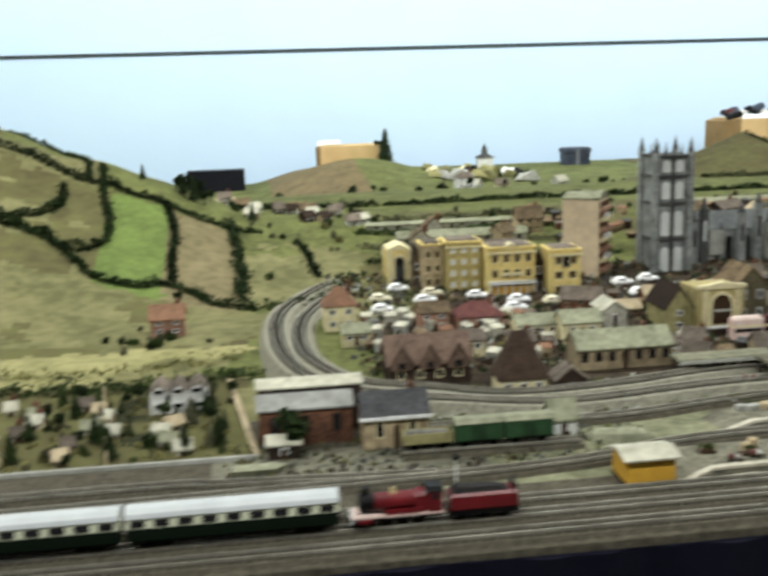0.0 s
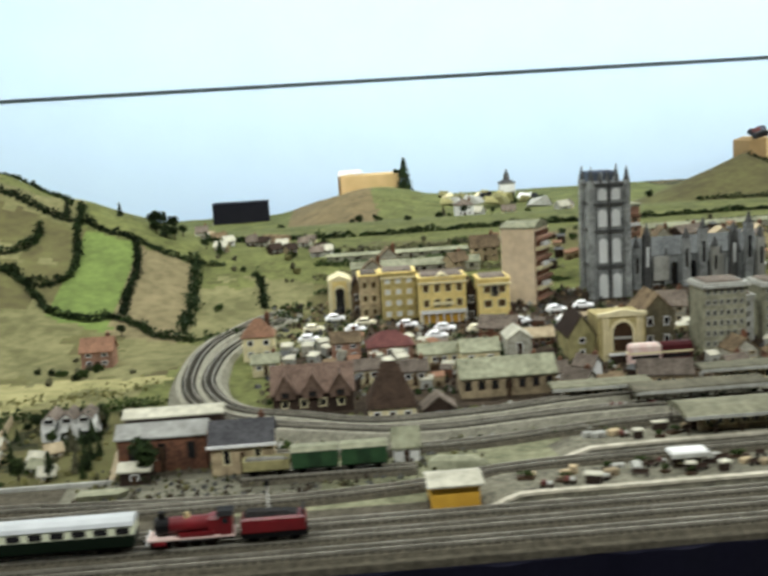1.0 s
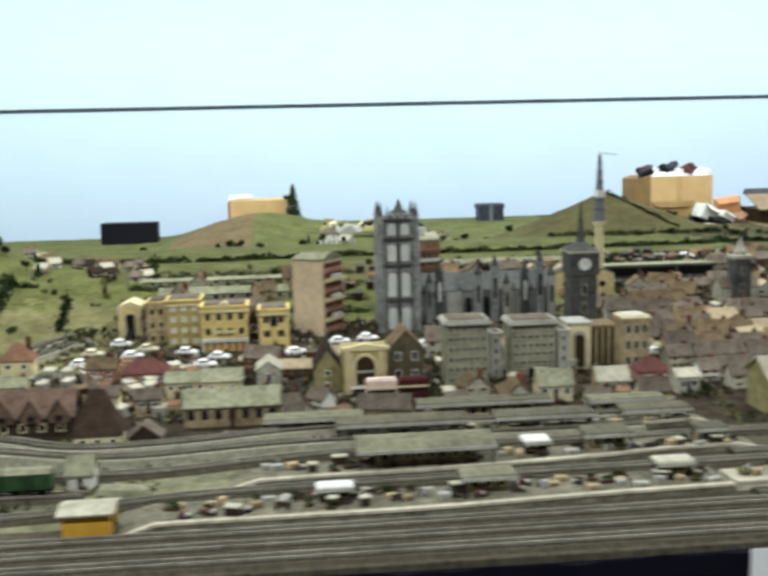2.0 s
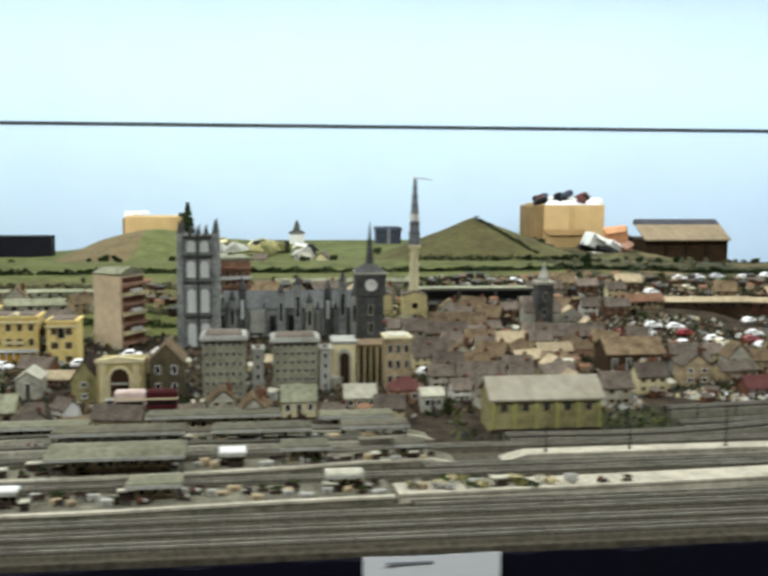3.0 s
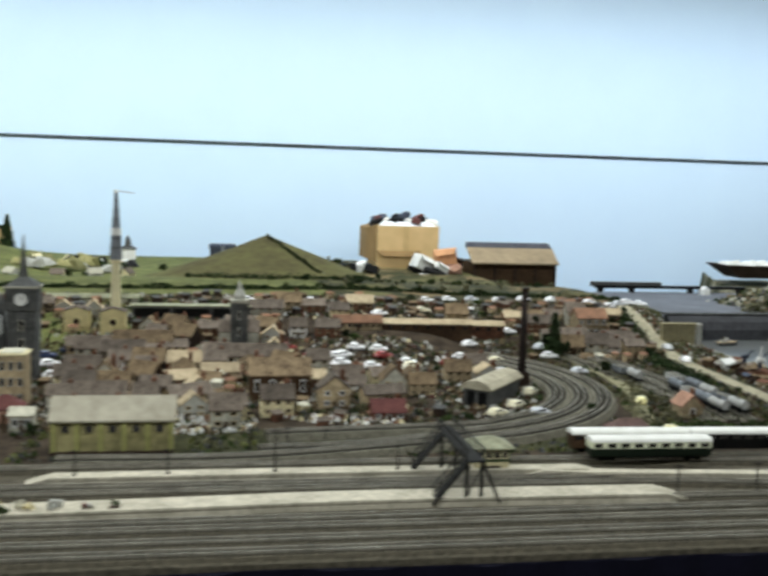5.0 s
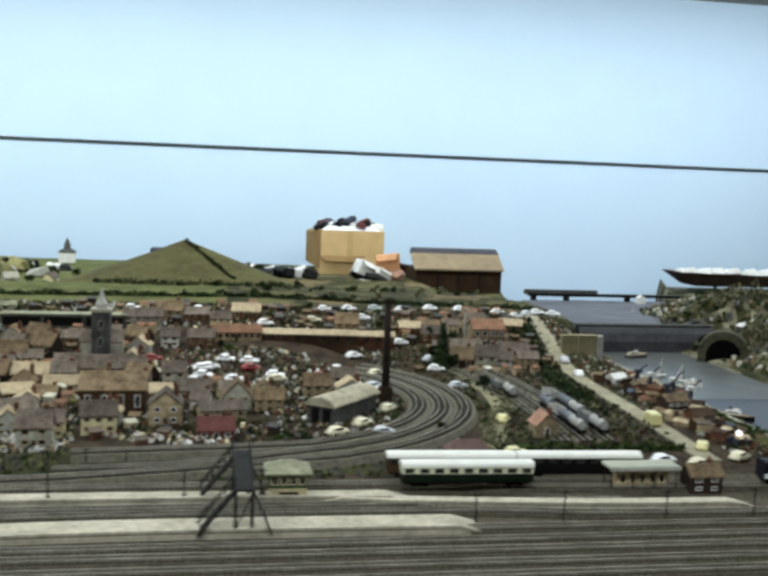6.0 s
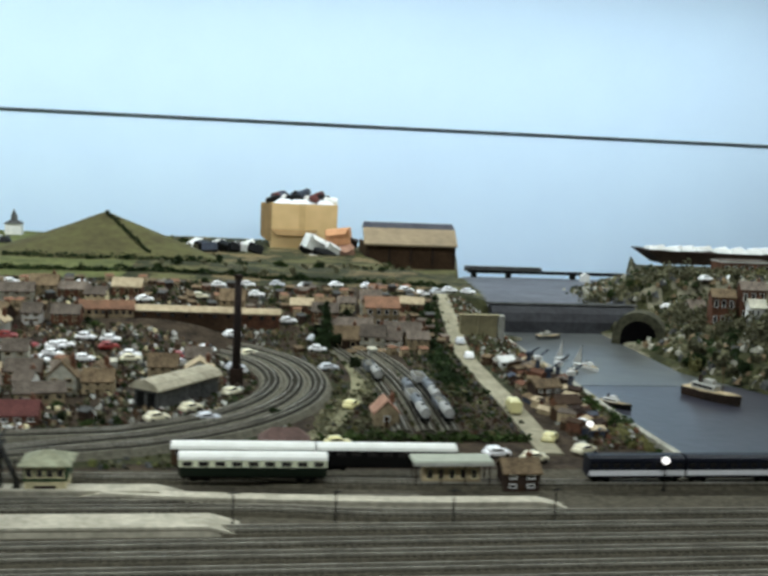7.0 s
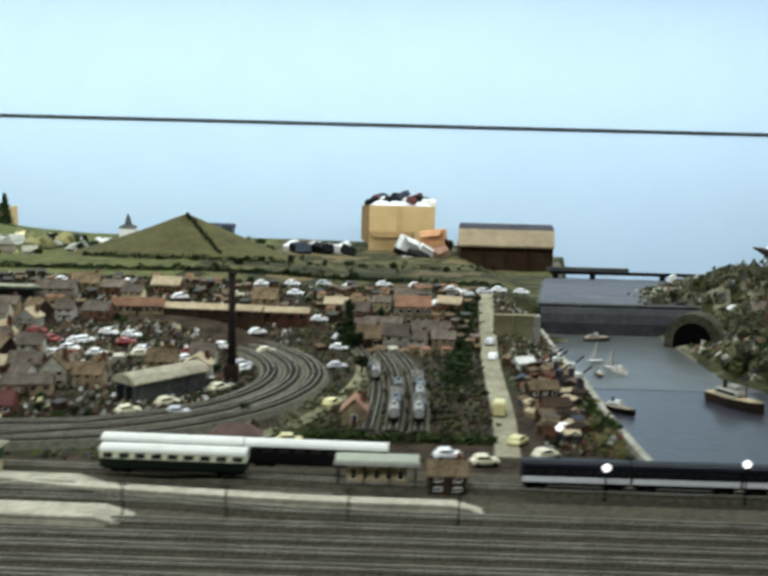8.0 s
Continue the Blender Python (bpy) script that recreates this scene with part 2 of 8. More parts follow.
    def hip(self, x0, x1, y0, y1, z0, z1, over=0.002, m=0):
        x0, x1, y0, y1 = x0 - over, x1 + over, y0 - over, y1 + over
        d = min(x1 - x0, y1 - y0) / 2 * 0.98
        ym, xm = (y0 + y1) / 2, (x0 + x1) / 2
        top = [(x0 + d, ym - 1e-4, z1), (x1 - d, ym - 1e-4, z1), (x1 - d, ym + 1e-4, z1), (x0 + d, ym + 1e-4, z1)] if x1 - x0 >= y1 - y0 else \
            [(xm - 1e-4, y0 + d, z1), (xm + 1e-4, y0 + d, z1), (xm + 1e-4, y1 - d, z1), (xm - 1e-4, y1 - d, z1)]
        base = [(x0, y0), (x1, y0), (x1, y1), (x0, y1)]
        self.loft([[(x, y, z0) for x, y in base], [(x, y, z0 + 0.002) for x, y in base], top], m)
        return self

    def mesh(self, name, mats, smooth=False):
        me = bpy.data.meshes.new(name)
        me.from_pydata(self.v, [], self.f)
        for q in mats:
            me.materials.append(q)
        if len(mats) > 1:
            me.polygons.foreach_set("material_index", self.m)
        if smooth:
            me.polygons.foreach_set("use_smooth", [True] * len(me.polygons))
        me.update()
        return me


def mats_of(material):
    return list(material) if isinstance(material, (list, tuple)) else [material]


def part(name, geo, material, parent, label="", at=None, smooth=False):
    """One mesh under a thing or under a part."""
    me = geo if isinstance(geo, bpy.types.Mesh) else geo.mesh(name, mats_of(material), smooth)
    ob = new(name, me)
    ob.parent = parent
    if at is not None:
        ob.matrix_basis = at
    return tagged(ob, label)


def thing(name, m, label, category, group="", kind=""):
    """The Empty at a thing's base, which carries its parts."""
    ob = new(name)
    ob.empty_display_size = 0.01
    ob.matrix_basis = m
    return tagged(ob, label, category, group, kind)


def single(name, geo, material, m, label, category, group="", kind="", smooth=False):
    ob = new(name, geo if isinstance(geo, bpy.types.Mesh) else geo.mesh(name, mats_of(material), smooth))
    ob.matrix_basis = m
    return tagged(ob, label, category, group, kind)


def smoothstep(a, b, v):
    t = min(1.0, max(0.0, (v - a) / (b - a)))
    return t * t * (3 - 2 * t)


def again(ob, m):
    """A copy of a thing at the pose m, whatever the size of the first one."""
    return copy_thing(ob, m @ Matrix.Diagonal((1 / ob.scale.x, 1 / ob.scale.y, 1 / ob.scale.z, 1)))


# ---- the lie of the land ----
def shore_east(y):
    return 4.70 + 0.55 * max(0.0, 3.15 - y) ** 1.2


def harbour(x, y):
    """1 inside the harbour basin, 0 on the land."""
    return smoothstep(4.28, 4.31, x + 0.02 * math.sin(9 * y)) * (1 - smoothstep(-0.02, 0.03, x - shore_east(y))) * smoothstep(2.22, 2.24, y) * (1 - smoothstep(3.85, 3.87, y))


def estuary_west(y):
    return 4.30 + 0.16 * max(0.0, y - 3.9) + 0.06 * max(0.0, y - 5.1)


def estuary_east(y):
    return 4.84 + 0.41 * max(0.0, y - 3.9)


def height(x, y):
    rise = 0.115 * smoothstep(2.9 + 0.35 * smoothstep(3.15, 3.45, x), 3.85, y)
    z = 0.895 + 0.02 * smoothstep(2.3, 2.8, y) * (1 - smoothstep(3.0, 3.6, x)) + rise - 0.16 * smoothstep(4.4, 6.2, y)
    d = -0.43 * (x - 0.55) + 0.90 * (y - 3.0)
    if d > 0:
        hill = 0.255 * min(d, 1.12) ** 1.5 * (1 - smoothstep(0.15, 0.95, x + 0.15 * (y - 3))) * (1 - smoothstep(3.95 - 0.27 * smoothstep(-0.28, 0.05, x), 4.7, y + 0.25 * x))
        z = max(z, 0.915 + hill) + 0.25 * min(hill, z - 0.895)
    z += 0.125 * smoothstep(0.0, 0.42, -0.15 - x) * smoothstep(3.5, 4.1, y) * (1 - smoothstep(4.3, 5.0, y))
    z += 0.222 * max(0.0, 1 - math.hypot(x - 2.77, (y - 5.1) / 0.8) / 0.62) ** 1.15
    z -= 0.07 * (1 - smoothstep(0.35, 0.75, x)) * smoothstep(4.6, 6.0, y)
    z += 0.13 * math.exp(-((x - 1.05) / 0.40) ** 2 - ((y - 6.5) / 0.7) ** 2)
    if x > 4.1:
        land = smoothstep(4.15, 4.35, x)
        west = 1 - smoothstep(-0.03, 0.03, x - estuary_west(y))
        z = z * (1 - land) + land * (0.895 + 0.085 * smoothstep(3.86, 3.90, y) - 0.055 * smoothstep(4.0, 5.3, y) - 0.09 * west * smoothstep(4.9, 6.2, y))
        bank = smoothstep(0.0, 0.35, x - shore_east(y) - 0.02) * smoothstep(2.55, 3.1, y)
        z += 0.10 * bank * (1 - smoothstep(4.0, 4.9, y)) - 0.12 * smoothstep(4.6, 6.0, y) * (1 - west) * smoothstep(0.0, 0.1, x - estuary_east(y))
        z -= 0.045 * harbour(x, y) * (1 - 0.83 * math.exp(-((x - 4.35) / 0.10) ** 2 - ((y - 3.68) / 0.17) ** 2)) + 0.42 * (1 - west) * smoothstep(5.20, 5.30, y) * (1 - smoothstep(-0.02, 0.05, x - estuary_east(y)))
    return z + 0.0025 * noise.noise((x * 9, y * 9, 0)) * smoothstep(2.2, 2.6, y)


# ---- room ----
def structure(name, geo, material, label, category):
    return single(name, geo, material, pose(0, 0, 0), label, category, kind="structure")


structure("wall_north", Geo().box(ROOM_X0, ROOM_X1, WALL_Y, WALL_Y + 0.1, 0, CEIL), WALLPAINT, "pale blue painted wall behind the layout", "wall")
structure("wall_south", Geo().box(ROOM_X0, ROOM_X1, ROOM_Y0 - 0.1, ROOM_Y0, 0, CEIL), DIMWALL, "plain dim grey painted wall", "wall")
structure("wall_west", Geo().box(ROOM_X0 - 0.1, ROOM_X0, ROOM_Y0 - 0.1, WALL_Y + 0.1, 0, CEIL), DIMWALL, "plain dim grey painted wall", "wall")
structure("wall_east", Geo().box(ROOM_X1, ROOM_X1 + 0.1, ROOM_Y0 - 0.1, WALL_Y + 0.1, 0, CEIL), DIMWALL, "plain dim grey painted wall", "wall")
structure("floor", Geo().box(ROOM_X0 - 0.1, ROOM_X1 + 0.1, ROOM_Y0 - 0.1, WALL_Y + 0.1, -0.1, 0), FLOORMAT, "dull brown lino floor", "floor")
structure("ceiling", Geo().box(ROOM_X0 - 0.1, ROOM_X1 + 0.1, ROOM_Y0 - 0.1, WALL_Y + 0.1, CEIL, CEIL + 0.1), CEILPAINT, "plain dim grey ceiling", "ceiling")
for lamp_x, lamp_l, lamp_y, watts, lamp_turn in LAMPS:
    fit = thing("ceiling_light", pose(lamp_x, lamp_y, CEIL), "long white fluorescent batten under the ceiling", "ceiling light", "ceiling lights")
    part("housing", Geo().box(-lamp_l / 2, lamp_l / 2, -0.07, 0.07, -0.07, 0), WHITE, fit)

# the dark line across the wall: a cable clipped along it
single("cable", Geo().bar((ROOM_X0, 7.49, 1.728), (ROOM_X1, 7.49, 1.728), 0.0095, 8), CABLE, pose(0, 0, 0), "thin grey cable clipped along the pale wall", "cable")

# ---- the baseboard ----
X0, X1, Y0, Y1, STEP = -2.2, 7.6, 1.605, 7.3, 0.02
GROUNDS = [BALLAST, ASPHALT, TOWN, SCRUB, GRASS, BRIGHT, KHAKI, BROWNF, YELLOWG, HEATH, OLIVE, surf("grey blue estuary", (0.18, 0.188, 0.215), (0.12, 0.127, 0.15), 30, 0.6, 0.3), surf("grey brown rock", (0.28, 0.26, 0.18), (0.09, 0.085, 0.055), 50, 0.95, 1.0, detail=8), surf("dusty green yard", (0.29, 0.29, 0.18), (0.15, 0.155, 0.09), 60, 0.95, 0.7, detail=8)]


def ground_kind(x, y):
    w = 0.05 * noise.noise((x * 3, y * 3, 4)) + 0.02 * noise.noise((x * 14, y * 14, 7))
    d = -0.43 * (x - 0.55) + 0.90 * (y - 3.0)
    if x < 0.36 - 0.14 * (y - 1.98) and 1.985 < y < 2.40:
        return 6 if w > 0.02 else (10 if w > -0.02 else 3)
    if y < 2.16 + 0.3 * w:
        if 0.70 < x < 1.12 and 1.885 < y - 0.25 * max(0, x - 0.98) < 2.02 or 0.50 < x < 0.90 and 1.815 < y + 0.2 * w < 1.855:
            return 13
        return 1 if 0.28 < x < 0.70 and 1.885 < y < 2.0 else 0
    if 2.19 + w < y < 2.40 and 2.4 < x < 3.5:
        return 3
    if x > 4.12:
        if 3.88 < y and estuary_west(y) < x < estuary_east(y) + 0.1 * w:
            return 11
        if x < 4.75 and y > 4.05 and x < estuary_west(y) + 0.02:
            return 10 if w > 0.01 else (3 if w > -0.012 else 9)
        return (12 if w > 0.0 else 3) if y > 2.5 else 2
    if x > 3.58:
        return (2 if w > -0.012 else 3) if y < 4.02 else (10 if w > 0.01 else (3 if w > -0.012 else 9))
    if 3.2 + w < y <= 3.95 + w and 0.78 < x < 2.3:
        return 4 if w > -0.01 else 10
    if y > 3.95 + w:
        if x > 2.95 and math.hypot(x - 2.77, (y - 5.1) / 0.8) > 0.64:
            return 10 if w > 0.01 else (3 if w > -0.012 else 9)
        if math.hypot(x - 2.77, (y - 5.1) / 0.8) < 0.64:
            return 10
        if abs(x - 0.95) < 0.45 and 5.3 < y + w and x < 1.0 + w:
            return 9
        return 4
    if y > 3.05 - 0.45 * (x - 0.08) + 0.4 * w and x < 0.78:
        u = x + 0.3 * w
        if y > 3.72 - 0.4 * (x + 0.12) + 0.4 * w:
            return 4 if x > -0.1 else 6
        if u < -0.055:
            return 6 if w > 0.006 else 10
        return 5 if u < 0.125 else (7 if u < 0.32 else (6 if u < 0.5 and w < 0.012 else (4 if u < 0.5 else (6 if w > -0.005 else 10))))
    if x < 0.5 and y > 2.72 + w:
        return 6 if w > -0.008 else 10
    if x < 0.62 and y > 2.16:
        if x < 0.36 + 3 * w:
            return (8 if w > -0.022 else 6) if 2.42 < y + 1.5 * w < 2.64 else (10 if w < 0 else 6)
        return 4
    return 2


def land():
    nx, ny = int(round((X1 - X0) / STEP)), int(round((Y1 - Y0) / STEP))
    v = [(X0 + i * STEP, Y0 + j * STEP, height(X0 + i * STEP, Y0 + j * STEP)) for j in range(ny + 1) for i in range(nx + 1)]
    f = [(j * (nx + 1) + i, j * (nx + 1) + i + 1, (j + 1) * (nx + 1) + i + 1, (j + 1) * (nx + 1) + i) for j in range(ny) for i in range(nx)]
    k = [ground_kind(X0 + (i + 0.5) * STEP, Y0 + (j + 0.5) * STEP) for j in range(ny) for i in range(nx)]
    # the rim and the underside of the board
    n = len(v)
    rim = [j for j in range(nx + 1)] + [j * (nx + 1) + nx for j in range(1, ny + 1)] + [ny * (nx + 1) + i for i in range(nx - 1, -1, -1)] + [j * (nx + 1) for j in range(ny - 1, 0, -1)]
    v += [(v[i][0], v[i][1], 0.44) for i in rim]
    for a in range(len(rim)):
        b = (a + 1) % len(rim)
        f.append((rim[a], n + a, n + b, rim[b]))
        k.append(0)
    f.append(tuple(n + a for a in range(len(rim))))
    k.append(0)
    me = bpy.data.meshes.new("ground")
    me.from_pydata(v, [], f)
    for m in GROUNDS:
        me.materials.append(m)
    me.polygons.foreach_set("material_index", k)
    me.polygons.foreach_set("use_smooth", [True] * (nx * ny) + [False] * (len(rim) + 1))
    me.update()
    return tagged(new("ground", me), "model landscape of scatter grass, fields and ballast", "ground", kind="structure")


land()
for leg_x in (-1.6, 0.4, 2.4, 4.4, 6.8):
    for leg_y in (2.0, 4.5, 6.9):
        single("trestle_leg", Geo().box(-0.03, 0.03, -0.03, 0.03, 0, 0.44), WOOD, pose(leg_x, leg_y, 0), "brown wooden leg under the baseboard", "leg", "baseboard legs")

wg = Geo()
wg.box(4.2, 7.5, 2.2, 2.950, -0.012, 0)
single("water", wg, WATER, pose(0, 0, 0.884), "still blue grey harbour water", "water", kind="structure")
single("water", Geo().box(4.2, 7.5, 2.956, 3.9, -0.012, 0), SHALLOW, pose(0, 0, 0.884), "paler grey green water at the harbour head", "water", kind="structure")

# navy drape on the front of the board, with the notice pinned on it
dr = Geo()
cols = 900
top = [(X0 + (X1 - X0) * i / cols, 1.597 - 0.004 * math.sin(i * 0.31) - 0.003 * math.sin(i * 0.83 + 1), 0.888 - 0.003 * abs(math.sin(i * 0.05))) for i in range(cols + 1)]
for i in range(cols):
    a, b = top[i], top[i + 1]
    wob = lambda p: (p[0], p[1] - 0.02 * math.sin(p[0] * 23) - 0.012 * math.sin(p[0] * 51), 0.02)
    dr.face([wob(a), wob(b), b, a])
    dr.face([a, b, (b[0], 1.603, b[2]), (a[0], 1.603, a[2])])
single("drape", dr, NAVY, pose(0, 0, 0), "dark navy cloth drape hung from the board's front", "drape", smooth=True)
note = thing("notice", pose(1.947, 1.584, 0.8955), "white printed notice sheet pinned to the drape", "notice")
ng = Geo()
bow = lambda x: -0.004 * (1 - (x / 0.1025) ** 2)
ng.loft([[(x, bow(x), -0.29), (x, bow(x), 0), (x, bow(x) + 0.0008, 0), (x, bow(x) + 0.0008, -0.29)] for x in (-0.1025 + 0.205 * i / 12 for i in range(13))])
part("sheet", ng, PAPER, note)
for k, (xa, xb, zz) in enumerate([(-0.07, 0.0, -0.008), (-0.09, 0.06, -0.045), (-0.09, 0.08, -0.06), (-0.09, 0.03, -0.075), (-0.09, 0.07, -0.10), (-0.09, 0.075, -0.115)]):
    part("text_bar", Geo().box(xa, xb, -0.0056, -0.0048, zz - 0.003, zz), INK, note, "grey bar of print" if k == 0 else "")


# ---- tracks ----
def curve_through(pts, step=0.012):
    """Points at even steps along a smooth line through pts."""
    p = [Vector(q) for q in pts]
    p = [2 * p[0] - p[1]] + p + [2 * p[-1] - p[-2]]
    fine = []
    for i in range(1, len(p) - 2):
        n = max(4, int((p[i + 1] - p[i]).length / 0.01))
        for s in range(n):
            t = s / n
            fine.append(0.5 * ((2 * p[i]) + (p[i + 1] - p[i - 1]) * t + (2 * p[i - 1] - 5 * p[i] + 4 * p[i + 1] - p[i + 2]) * t * t + (3 * p[i] - p[i - 1] - 3 * p[i + 1] + p[i + 2]) * t ** 3))
    fine.append(p[-2])
    out, left = [fine[0]], step
    for a, b in zip(fine, fine[1:]):
        seg = (b - a).length
        while left <= seg:
            out.append(a + (b - a) * (left / seg))
            left += step
        left -= seg
    return out


def offset_line(line, s):
    out = []
    for i, q in enumerate(line):
        d = (line[min(i + 1, len(line) - 1)] - line[max(i - 1, 0)])
        d.z = 0
        d.normalize()
        out.append(q + Vector((-d.y, d.x, 0)) * s)
    return out


def ribbon(line, sections, close=True):
    """Sweeps a section of (across, up) pairs along a line."""
    sides = [offset_line(line, s) for s, u in sections]
    return Geo().loft([[tuple(sides[k][i] + Vector((0, 0, sections[k][1]))) for k in range(len(sections))] for i in range(len(line))])


def track(pts, label, bed=BALLAST, bed_h=0.005, half=0.019, skirt=0.0, oily=0.0):
    """Track with its ballast bed: pts give x, y, z of the ground under it."""
    line = curve_through([q if len(q) == 3 else (*q, 0.896) for q in pts])
    ob = thing("railway_track", pose(0, 0, 0), label, "railway track", "railway tracks")
    part("ballast", ribbon(line, [(half + 0.006 + skirt, -0.004 - skirt), (half, bed_h), (-half, bed_h), (-half - 0.006 - skirt, -0.004 - skirt)][::-1]), bed, ob)
    if oily:
        part("oil_stain", ribbon(line, [(oily, bed_h - 0.002), (oily, bed_h + 0.0009), (-oily, bed_h + 0.0009), (-oily, bed_h - 0.002)][::-1]), OILY, ob, "dark oily strip under the rails")
    for s in (-0.00825, 0.00825):
        part("rail", ribbon(line, [(s + 0.0011, bed_h + 0.0012), (s + 0.0011, bed_h + 0.0055), (s - 0.0011, bed_h + 0.0055), (s - 0.0011, bed_h + 0.0012)][::-1]), RAIL, ob)
    sl = Geo()
    l2, r2 = offset_line(line, 0.0155), offset_line(line, -0.0155)
    for i in range(0, len(line) - 1):
        d = (line[i + 1] - line[i]).normalized() * 0.0026
        a, b = l2[i], r2[i]
        up, lo = Vector((0, 0, bed_h + 0.0022)), Vector((0, 0, bed_h - 0.001))
        sl.loft([[tuple(a - d + lo), tuple(a + d + lo), tuple(b + d + lo), tuple(b - d + lo)], [tuple(a - d + up), tuple(a + d + up), tuple(b + d + up), tuple(b - d + up)]])
    tagged(part("sleeper_bed", sl, SLEEPER, ob), kind="stuff")
    return ob


PLAIN = "straight model track on brown ballast beside the edge"
YARD = "model track on brown ballast among the platforms"
LOOP = "curved model track on pale ballast round the town"
track([(-2.1, 1.640), (1.0, 1.640), (4.0, 1.642), (7.4, 1.645)], PLAIN)
track([(-2.1, 1.690), (1.0, 1.690), (4.0, 1.692), (7.4, 1.695)], PLAIN)
track([(-2.1, 1.745), (0.9, 1.737), (2.0, 1.745), (4.0, 1.745), (7.4, 1.745)], PLAIN)
track([(-2.1, 1.800), (0.3, 1.835), (0.8, 1.855), (1.1, 1.915), (2.0, 1.94), (3.3, 1.945), (4.0, 1.905), (7.4, 1.90)], YARD)
track([(1.95, 1.784), (2.4, 1.785), (3.4, 1.792), (4.4, 1.795), (7.4, 1.80)], YARD)
track([(3.35, 1.85), (3.8, 1.848), (4.6, 1.848), (7.4, 1.85)], YARD)
track([(-2.1, 1.86), (0.0, 1.885), (0.3, 1.875), (0.62, 1.85)], YARD)
track([(0.62, 2.055), (0.95, 2.04), (1.3, 2.095), (2.0, 2.105), (2.55, 2.105), (2.85, 2.11), (3.3, 2.105), (4.1, 2.06), (7.4, 2.05)], YARD)
track([(2.0, 1.985), (2.6, 1.982), (3.2, 1.985), (3.7, 1.985)], YARD)


def arc(cx, cy, r, a0, a1, z, n=12):
    return [(cx + r * math.cos(radians(a0 + (a1 - a0) * i / n)), cy + r * math.sin(radians(a0 + (a1 - a0) * i / n)), z) for i in range(n + 1)]


# the eastern loop
for r in (0.635, 0.575, 0.515):
    a = arc(2.95, 2.88, r, -76, 62, 0.90)
    head = [(2.2, 2.15, 0.898), (2.6, 2.155, 0.898)] if r > 0.6 else [(2.62, 2.33, 0.9)]
    if r == 0.575:
        head = [(2.6, 2.21, 0.898), (2.85, 2.235, 0.899)]
    track(head + a, LOOP, MIDBALLAST, 0.010, 0.026, 0.006, 0.0195)
# the western loop on its low embankment
track([(0.60, 3.20, 0.93), (0.54, 3.13, 0.925), (0.504, 3.071, 0.922), (0.473, 3.015, 0.918), (0.428, 2.905, 0.915), (0.407, 2.758, 0.915), (0.405, 2.622, 0.915), (0.412, 2.50, 0.915), (0.435, 2.385, 0.914), (0.48, 2.285, 0.912), (0.56, 2.205, 0.910), (0.70, 2.145, 0.907), (0.90, 2.105, 0.902), (1.25, 2.15, 0.901), (1.9, 2.16, 0.899)], LOOP, PALEBALLAST, 0.010, 0.028, 0.014, 0.014)
track([(0.60, 3.10, 0.923), (0.54, 2.99, 0.919), (0.495, 2.88, 0.915), (0.469, 2.785, 0.915), (0.454, 2.649, 0.915), (0.454, 2.515, 0.915), (0.472, 2.422, 0.914), (0.504, 2.335, 0.913), (0.555, 2.27, 0.911), (0.66, 2.225, 0.908), (0.80, 2.165, 0.905), (1.0, 2.175, 0.904), (1.3, 2.235, 0.902), (1.9, 2.245, 0.899)], LOOP, PALEBALLAST, 0.010, 0.026, 0.014, 0.014)
# sidings beside the harbour road
SIDING = "grey siding track running up beside the road"
for x in (3.745, 3.80, 3.855):
    track([(x - 0.01, 2.42, 0.896), (x, 2.8, 0.896), (x - 0.03, 3.15, 0.898), (x - 0.12, 3.50, 0.91)], SIDING, MIDBALLAST, oily=0.0165)


# ---- platforms ----
def platform(pts, width, label, top=PLATFORM, z=0.915, coping=0.008, ramps=(1, 1)):
    line = curve_through([(*q, 0.893) for q in pts], 0.025)
    ob = thing("platform", pose(0, 0, 0), label, "platform", "station platforms")
    h = z - 0.893
    a, b, c = offset_line(line, -0.001), offset_line(line, coping), offset_line(line, width)
    deck, edge = [], []
    for i, q in enumerate(line):
        up = h * min(1.0, 0.1 + min((q - line[0]).length + 1 - ramps[0], (q - line[-1]).length + 1 - ramps[1]) / 0.05)
        lift = lambda p, u: (p.x, p.y, p.z + u)
        deck.append([lift(b[i], 0), lift(b[i], up), lift(c[i], up), lift(c[i], 0)])
        edge.append([lift(a[i], 0), lift(a[i], up + 0.002), lift(b[i], up + 0.002), lift(b[i], 0)])
    part("deck", Geo().loft(deck), top, ob)
    part("edge", Geo().loft(edge), top, ob)
    part("coping", Geo().loft([[(p[1][0], p[1][1] - 0.0015, p[1][2] - 0.0035), (p[1][0], p[1][1] - 0.0015, p[1][2] + 0.0012), (p[2][0], p[2][1], p[2][2] + 0.0012), (p[2][0], p[2][1], p[2][2] + 0.0002)] for p in edge]), CONCRETE, ob, "pale concrete coping")
    return ob


